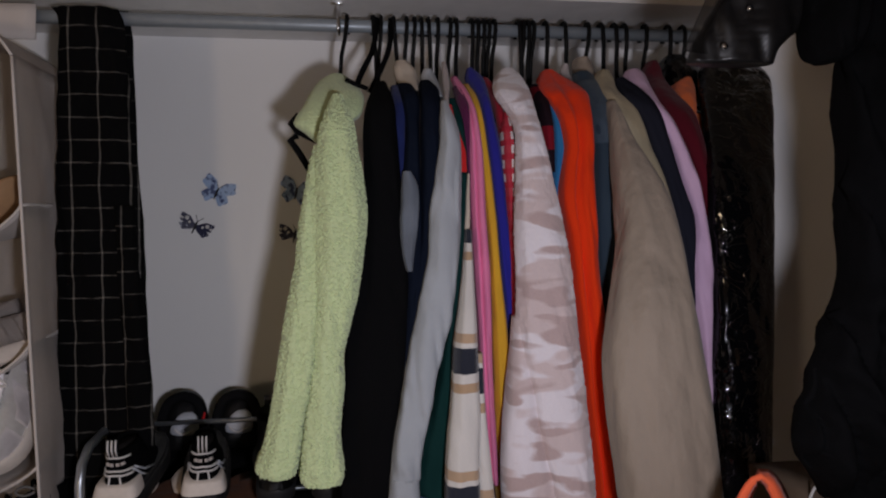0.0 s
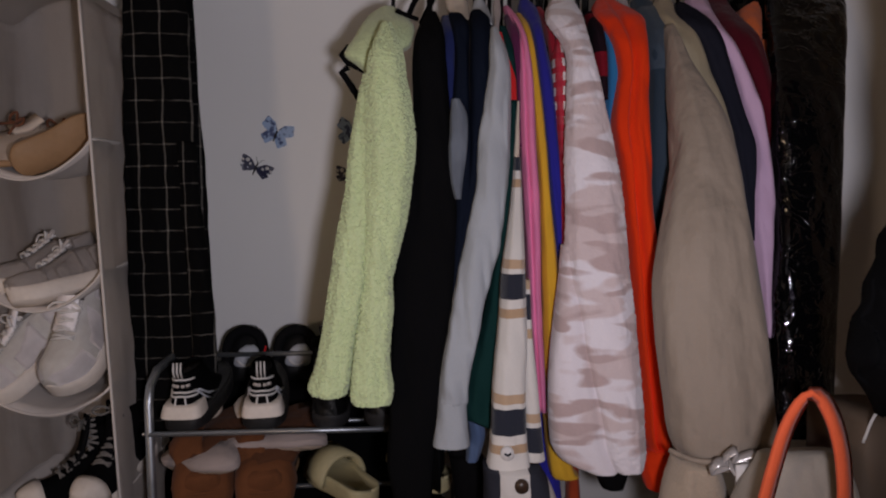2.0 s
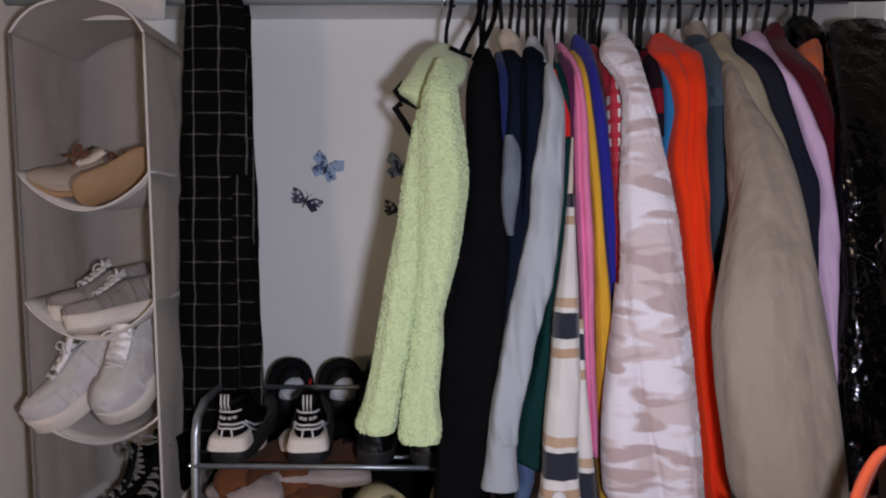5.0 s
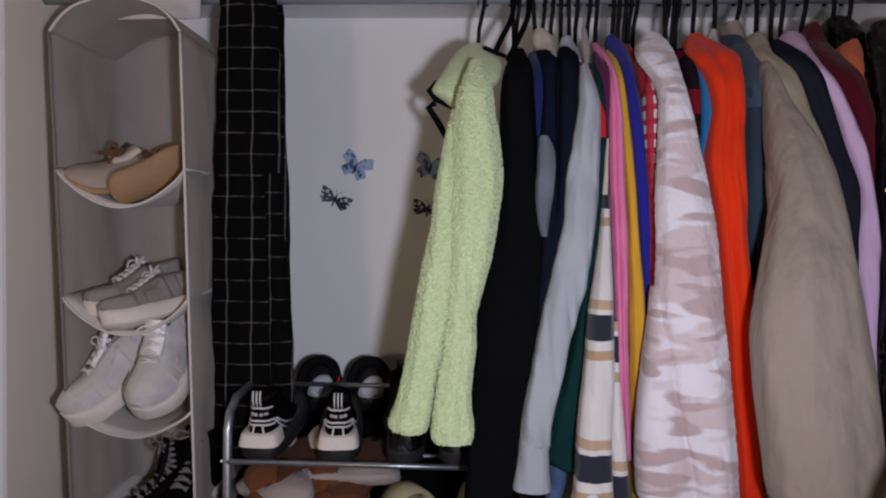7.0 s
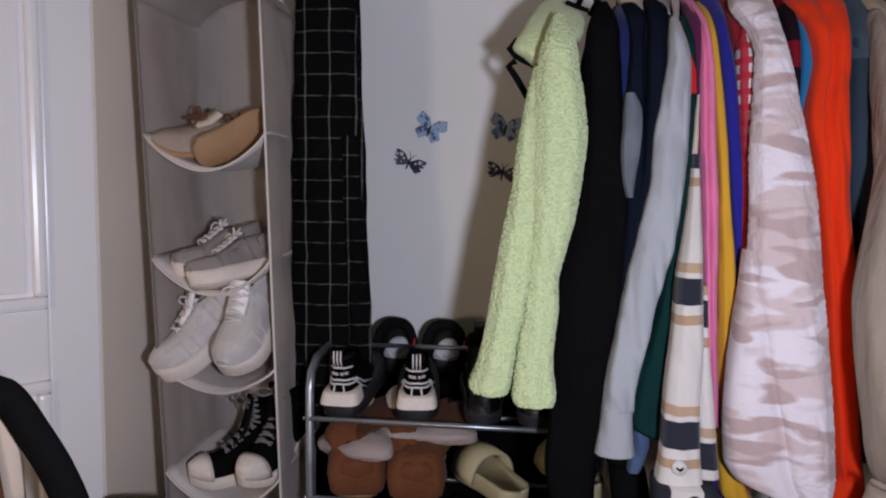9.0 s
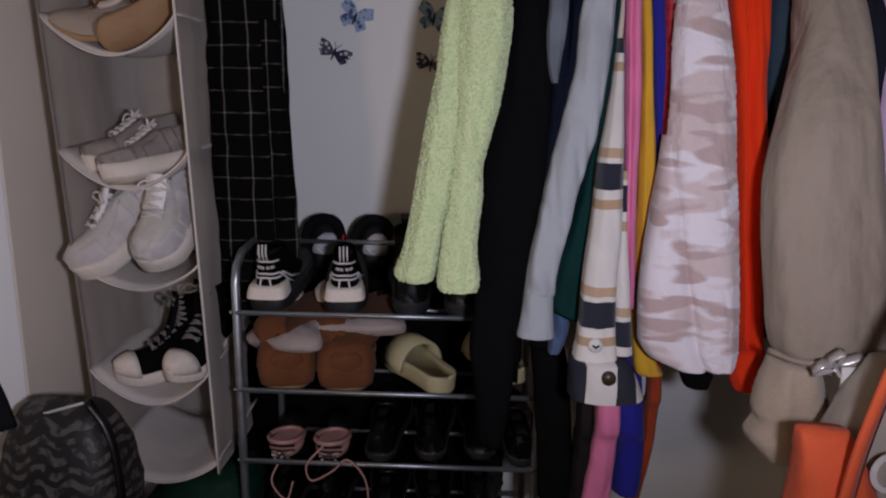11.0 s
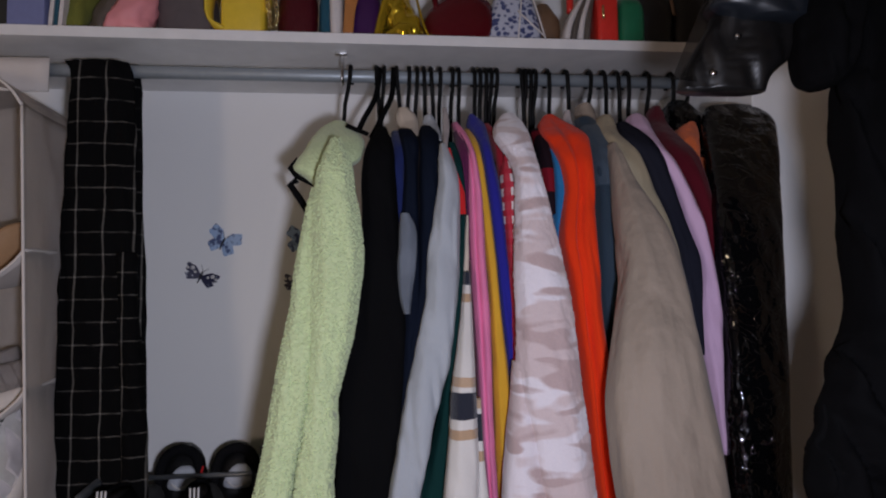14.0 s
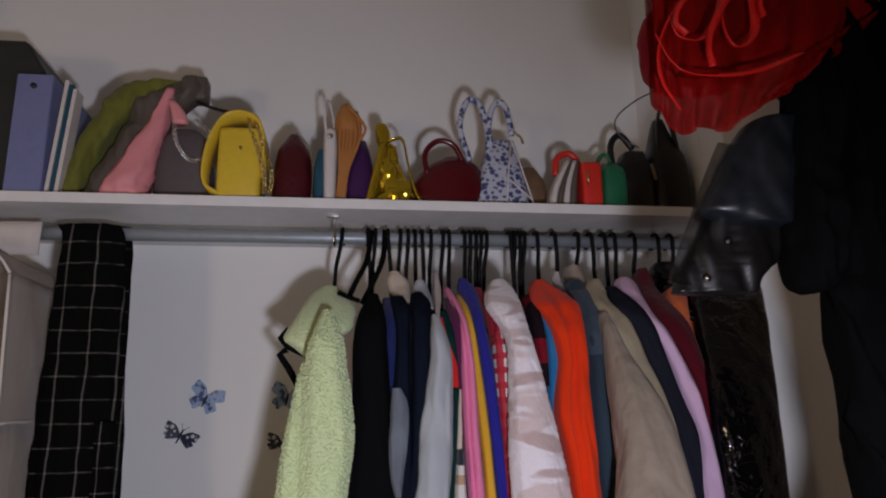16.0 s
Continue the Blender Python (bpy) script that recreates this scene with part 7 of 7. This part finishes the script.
RED_SATIN = plastic("red_satin", (0.60, 0.012, 0.010), 0.25, 0, 0.15, 26)
ORGANZA = Nodes("red_organza")
ORGANZA.colour(ORGANZA.mix(ORGANZA.noise(14.0), (0.28, 0.003, 0.003), (0.50, 0.008, 0.006)))
ORGANZA.set(Roughness=0.5, Alpha=0.86, Specular_IOR_Level=0.15)
ORGANZA.bump(ORGANZA.noise(60.0), 0.3, 0.003)
ORGANZA = ORGANZA.m
VEIL = ORGANZA.copy()
VEIL.name = "sheer_red_net"
VEIL.node_tree.nodes["Principled BSDF"].inputs["Alpha"].default_value = 0.55
hat = thing("fascinator", "red organza hat with looped satin ribbons", "hat", (0.5, 0.72, 1.75))


def organza(top, low, bulge, ruffle, seed, nu=70, nv=26):
    """A ruffled sheet between two edges, bulging to the room."""
    a, b = spline(top, nu + 1), spline(low, nu + 1)

    def f(u, v):
        i = round(u * nu)
        x, y, z = a[i] * (1 - v) + b[i] * v
        w = ruffle * (0.25 + v) * (math.sin(34 * u + 3 * v + seed) + 0.7 * math.sin(61 * u - 2 * v) + 2.0 * noise.noise((u * 9 + seed, v * 3, seed)))
        return x + 0.3 * w, y - bulge * math.sin(math.pi * v) + w, z + 0.4 * w
    return grid_cloth(f, nu, nv, 0.0008)


part("crown", blob(bmesh.new(), [(0.46, 0.80, 1.72, 0.04, 0.03), (0.50, 0.84, 1.76, 0.08, 0.04), (0.55, 0.85, 1.84, 0.12, 0.05), (0.59, 0.86, 1.92, 0.10, 0.05)], 0.9, 40, 24, 0.06, 140), CRIMSON, hat)
part("brim", organza([(0.365, 0.710, 1.831), (0.414, 0.710, 1.859), (0.506, 0.710, 1.882), (0.600, 0.710, 1.898), (0.702, 0.710, 1.899)], [(0.355, 0.680, 1.701), (0.387, 0.680, 1.672), (0.464, 0.680, 1.683), (0.552, 0.680, 1.719), (0.646, 0.680, 1.778)], 0.012, 0.003, 1), ORGANZA, hat)
part("inner_veil", organza([(0.365, 0.710, 1.831), (0.414, 0.710, 1.859), (0.506, 0.710, 1.882), (0.600, 0.710, 1.898), (0.702, 0.710, 1.899)], [(0.356, 0.700, 1.646), (0.370, 0.700, 1.634), (0.389, 0.700, 1.611), (0.415, 0.700, 1.622), (0.443, 0.700, 1.617), (0.477, 0.700, 1.642), (0.523, 0.700, 1.669), (0.564, 0.700, 1.702), (0.613, 0.700, 1.734)], 0.0, 0.007, 4), ORGANZA, hat)
part("veil", organza([(0.355, 0.680, 1.701), (0.387, 0.680, 1.672), (0.464, 0.680, 1.683), (0.552, 0.680, 1.719), (0.646, 0.680, 1.778)], [(0.356, 0.700, 1.646), (0.370, 0.700, 1.634), (0.389, 0.700, 1.611), (0.415, 0.700, 1.622), (0.443, 0.700, 1.617), (0.477, 0.700, 1.642), (0.523, 0.700, 1.669), (0.564, 0.700, 1.702), (0.613, 0.700, 1.734)], 0.006, 0.008, 7), VEIL, hat, "sheer red veil")


def ribbon(points, w, lie):
    """A flat ribbon along points that turns with its curve; lie: how far its face turns to the room."""
    bm = bmesh.new()
    pts = [Vector(q) for q in spline(points, 40)]
    loops = []
    for i, q in enumerate(pts):
        d = (pts[min(i + 1, 39)] - pts[max(i - 1, 0)]).normalized()
        side = d.cross(Vector((0, 1, 0))).normalized()
        k = lie + 0.35 * math.sin(i * 0.16)
        side = (side * math.cos(k) + Vector((0, 1, 0)) * math.sin(k)) * (w / 2)
        n = d.cross(side).normalized() * 0.0006
        loops.append([q + side + n, q - side + n, q - side - n, q + side - n])
    return rings(bm, loops)


for line, wide, lie in (
        ([(0.414, 0.655, 1.782), (0.372, 0.655, 1.737), (0.351, 0.655, 1.695), (0.350, 0.655, 1.655), (0.368, 0.655, 1.620)], 0.005, 0.5),
        ([(0.363, 0.651, 1.727), (0.371, 0.651, 1.704), (0.396, 0.651, 1.703), (0.419, 0.651, 1.731), (0.431, 0.651, 1.774)], 0.009, 0.9),
        ([(0.425, 0.647, 1.770), (0.422, 0.647, 1.715), (0.435, 0.647, 1.693), (0.458, 0.647, 1.714), (0.460, 0.647, 1.759), (0.450, 0.647, 1.787)], 0.01, 0.9),
        ([(0.341, 0.643, 1.701), (0.354, 0.643, 1.672), (0.372, 0.643, 1.658), (0.410, 0.643, 1.657), (0.456, 0.643, 1.666), (0.508, 0.643, 1.689)], 0.008, 0.8),
        ([(0.400, 0.639, 1.664), (0.398, 0.639, 1.689), (0.410, 0.639, 1.723), (0.435, 0.639, 1.759)], 0.007, 0.7),
        ([(0.462, 0.635, 1.724), (0.461, 0.635, 1.744), (0.484, 0.635, 1.767)], 0.008, 0.9),
        ([(0.370, 0.631, 1.695), (0.359, 0.631, 1.708), (0.367, 0.631, 1.732), (0.391, 0.631, 1.750)], 0.007, 0.9)):
    part("ribbon_loop", ribbon(line, wide, lie), RED_SATIN, hat)
part("wire", pipe(bmesh.new(), [(0.390, 0.75, 1.690), (0.362, 0.75, 1.675), (0.338, 0.75, 1.655), (0.333, 0.75, 1.638), (0.345, 0.75, 1.622), (0.360, 0.75, 1.615)], 0.0009, 6, 24), BODY_DARK, hat, "thin black wire")
part("hanging_loop", pipe(bmesh.new(), [(0.56, 0.82, 1.92), (0.64, 0.82, 1.97), (0.74, 0.80, 1.975)], 0.0015, 6, 16), BODY_DARK, hat)

# ---------------------------------------------------------------- bags low down
TOTE_ORANGE = cloth("orange_canvas_webbing", (0.75, 0.12, 0.045), 0.7, 0.08)
TOTE_BEIGE = cloth("natural_canvas", (0.36, 0.32, 0.27))
tote = thing("canvas_tote", "natural canvas tote with orange sides and handles", "bag", (0.5, 0.84, 0.4))
part("body", blob(bmesh.new(), [(0.52, 0.86, 0.28, 0.13, 0.06), (0.52, 0.86, 0.45, 0.135, 0.07), (0.525, 0.86, 0.62, 0.115, 0.065), (0.53, 0.87, 0.76, 0.085, 0.045), (0.535, 0.87, 0.84, 0.055, 0.02)], 0.6, 34, 20, 0.06, 81), TOTE_BEIGE, tote)
part("gusset", blob(bmesh.new(), [(0.44, 0.82, 0.28, 0.070, 0.06), (0.435, 0.82, 0.50, 0.065, 0.055), (0.425, 0.82, 0.68, 0.048, 0.04), (0.405, 0.82, 0.765, 0.030, 0.015)], 0.7, 26, 20, 0.12, 82), TOTE_ORANGE, tote, "orange side gusset")
part("handle", strap(bmesh.new(), [(0.415, 0.775, 0.66), (0.426, 0.772, 0.76), (0.446, 0.77, 0.857), (0.466, 0.77, 0.920), (0.492, 0.77, 0.948), (0.518, 0.77, 0.915), (0.533, 0.77, 0.834), (0.537, 0.775, 0.66)], 0.026, 0.006, (0.85, 0.5, 0), 34), TOTE_ORANGE, tote, "orange webbing handle")
tx = bpy.data.curves.new("lettering", "FONT")
tx.body, tx.size, tx.extrude = "OT", 0.075, 0.001
tx_ob = new("lettering", tx)
tx_ob.matrix_world = pose(0.445, 0.783, 0.700, 90, 0, 6)
dg = bpy.context.evaluated_depsgraph_get()
dg.update()
me_ = bpy.data.meshes.new_from_object(tx_ob.evaluated_get(dg))
bpy.data.objects.remove(tx_ob)
me_.transform(pose(0.445, 0.785, 0.700, 90, 0, 6))
me_.materials.clear()
me_.materials.append(LACE_WHITE)
lt = new("lettering", me_)
lt.parent = tote
lt.matrix_parent_inverse = Matrix.Translation(tote.location).inverted()

PAPER = plastic("brown_kraft_paper", (0.11, 0.075, 0.05), 0.8, 0, 0.2, 20)
pb = thing("paper_bag", "brown kraft paper bag with a thin cord handle", "bag", (0.68, 0.95, 0.2))
part("body", blob(bmesh.new(), [(0.690, 0.97, 0.20, 0.055, 0.08), (0.690, 0.97, 0.5, 0.056, 0.08), (0.690, 0.97, 0.865, 0.055, 0.075)], 0.3, 26, 14, 0.03, 85), PAPER, pb)
part("handle", pipe(bmesh.new(), [(0.64, 0.90, 0.84), (0.652, 0.89, 0.885), (0.69, 0.89, 0.895), (0.72, 0.895, 0.85)], 0.0022, 6, 18), LACE_WHITE, pb)
solo("white_strap", strap(bmesh.new(), [(0.474, 0.900, 0.814), (0.475, 0.900, 0.774), (0.474, 0.900, 0.726), (0.475, 0.900, 0.693)], 0.024, 0.005, (1, 0.2, 0), 14), LACE_WHITE, "white fabric strap hanging below the puffer sleeve", "strap")

PRINT = Nodes("black_bag_with_grey_bars")
swing = PRINT.math("MULTIPLY", PRINT.math("SINE", PRINT.math("MULTIPLY", PRINT.axis(0), 95.0)), 0.008)
row_u = PRINT.math("FRACT", PRINT.math("DIVIDE", PRINT.math("ADD", PRINT.math("ADD", PRINT.axis(2), swing), PRINT.math("MULTIPLY", PRINT.noise(16.0, 2.0), 0.05)), 0.027))
inrow = PRINT.math("LESS_THAN", row_u, 0.5)
bars = PRINT.ramp(PRINT.noise(1.0, 2.0, PRINT.scaled(60.0, 60.0, 30.0)), [(0.38, (0, 0, 0)), (0.55, (1, 1, 1))])
PRINT.colour(PRINT.mix(PRINT.math("MULTIPLY", inrow, bars), (0.014, 0.012, 0.011), (0.105, 0.092, 0.08)))
PRINT.bump(PRINT.noise(14.0, 3.0), 0.5, 0.01)
PRINT.set(Roughness=0.6)
PRINT = PRINT.m
tb = thing("printed_bag", "black bag printed with rows of grey bars", "bag", (-0.8, 1.2, 0.1))
part("body", blob(bmesh.new(), [(-0.80, 1.23, 0.0, 0.12, 0.09), (-0.80, 1.23, 0.25, 0.125, 0.10), (-0.80, 1.23, 0.45, 0.115, 0.09), (-0.80, 1.23, 0.555, 0.085, 0.05), (-0.80, 1.24, 0.575, 0.07, 0.02)], 0.6, 34, 24, 0.06, 91), PRINT, tb)
part("zip", pipe(bmesh.new(), [(-0.90, 1.205, 0.535), (-0.82, 1.195, 0.565), (-0.74, 1.195, 0.590)], 0.003, 6, 14), LACE_WHITE, tb, "white zip")
part("strap", strap(bmesh.new(), [(-0.735, 1.20, 0.59), (-0.700, 1.195, 0.54), (-0.682, 1.19, 0.46), (-0.680, 1.19, 0.30)], 0.016, 0.005, (0.4, 1, 0), 18), BAG_BLACK, tb)
solo("nylon_sack", blob(bmesh.new(), [(-0.63, 1.46, 0.0, 0.15, 0.14), (-0.63, 1.46, 0.16, 0.15, 0.14), (-0.62, 1.46, 0.26, 0.13, 0.12), (-0.60, 1.46, 0.33, 0.08, 0.08)], 0.7, 34, 22, 0.10, 92), cloth("dark_green_nylon", (0.008, 0.030, 0.018), 0.5), "dark green nylon bundle on the floor", "bag")
rk = thing("rucksack", "black rucksack with a broad shoulder strap", "bag", (-0.80, 0.85, 0.2))
part("body", blob(bmesh.new(), [(-0.83, 0.88, 0.0, 0.10, 0.10), (-0.83, 0.88, 0.3, 0.10, 0.10), (-0.85, 0.88, 0.55, 0.08, 0.09), (-0.87, 0.88, 0.68, 0.05, 0.05)], 0.7, 30, 20, 0.08, 95), CANVAS_BLACK, rk)
part("strap", strap(bmesh.new(), [(-0.847, 0.900, 0.881), (-0.814, 0.900, 0.892), (-0.788, 0.900, 0.876), (-0.757, 0.900, 0.833), (-0.727, 0.900, 0.788), (-0.702, 0.900, 0.736), (-0.687, 0.900, 0.681)], 0.046, 0.010, (0.75, 0.3, 0.5), 24), CANVAS_BLACK, rk)
part("loop", strap(bmesh.new(), [(-0.856, 0.910, 0.865), (-0.831, 0.910, 0.859), (-0.814, 0.910, 0.828), (-0.807, 0.910, 0.781), (-0.803, 0.910, 0.720)], 0.034, 0.012, (0.75, 0.3, 0.5), 14), SUEDE_CREAM, rk, "cream inner lining")
part("leather_tab", strap(bmesh.new(), [(-0.833, 0.890, 0.855), (-0.824, 0.890, 0.805), (-0.811, 0.890, 0.720)], 0.022, 0.006, (0.9, 0.3, 0.2), 10), SUEDE_TAN, rk, "tan leather tab")


# added near-black form: stands in for the shade between the rack and the wall
shade_form = thing("rack_shade_form", "near-black form added as the shade behind the shoe rack", "bag", (-0.2, 1.72, 0))
part("body", blob(bmesh.new(), [(-0.27, 1.725, 0.0, 0.34, 0.05), (-0.27, 1.725, 0.25, 0.35, 0.055), (-0.265, 1.725, 0.50, 0.34, 0.05), (-0.26, 1.728, 0.68, 0.31, 0.04), (-0.25, 1.73, 0.74, 0.22, 0.025)], 0.8, 44, 34, 0.05, 88), WOOL, shade_form)
part("neck", blob(bmesh.new(), [(-0.25, 1.73, 0.735, 0.16, 0.022), (-0.25, 1.73, 0.755, 0.10, 0.022), (-0.245, 1.73, 0.775, 0.13, 0.02), (-0.24, 1.73, 0.785, 0.10, 0.012)], 0.8, 40, 16, 0.2, 89), WOOL, shade_form, "narrowed top of the shade form")
part("cord", pipe(bmesh.new(), [(-0.36, 1.70, 0.752), (-0.30, 1.695, 0.756), (-0.22, 1.695, 0.757), (-0.14, 1.70, 0.752)], 0.003, 6, 20), BLACK_PLASTIC, shade_form)
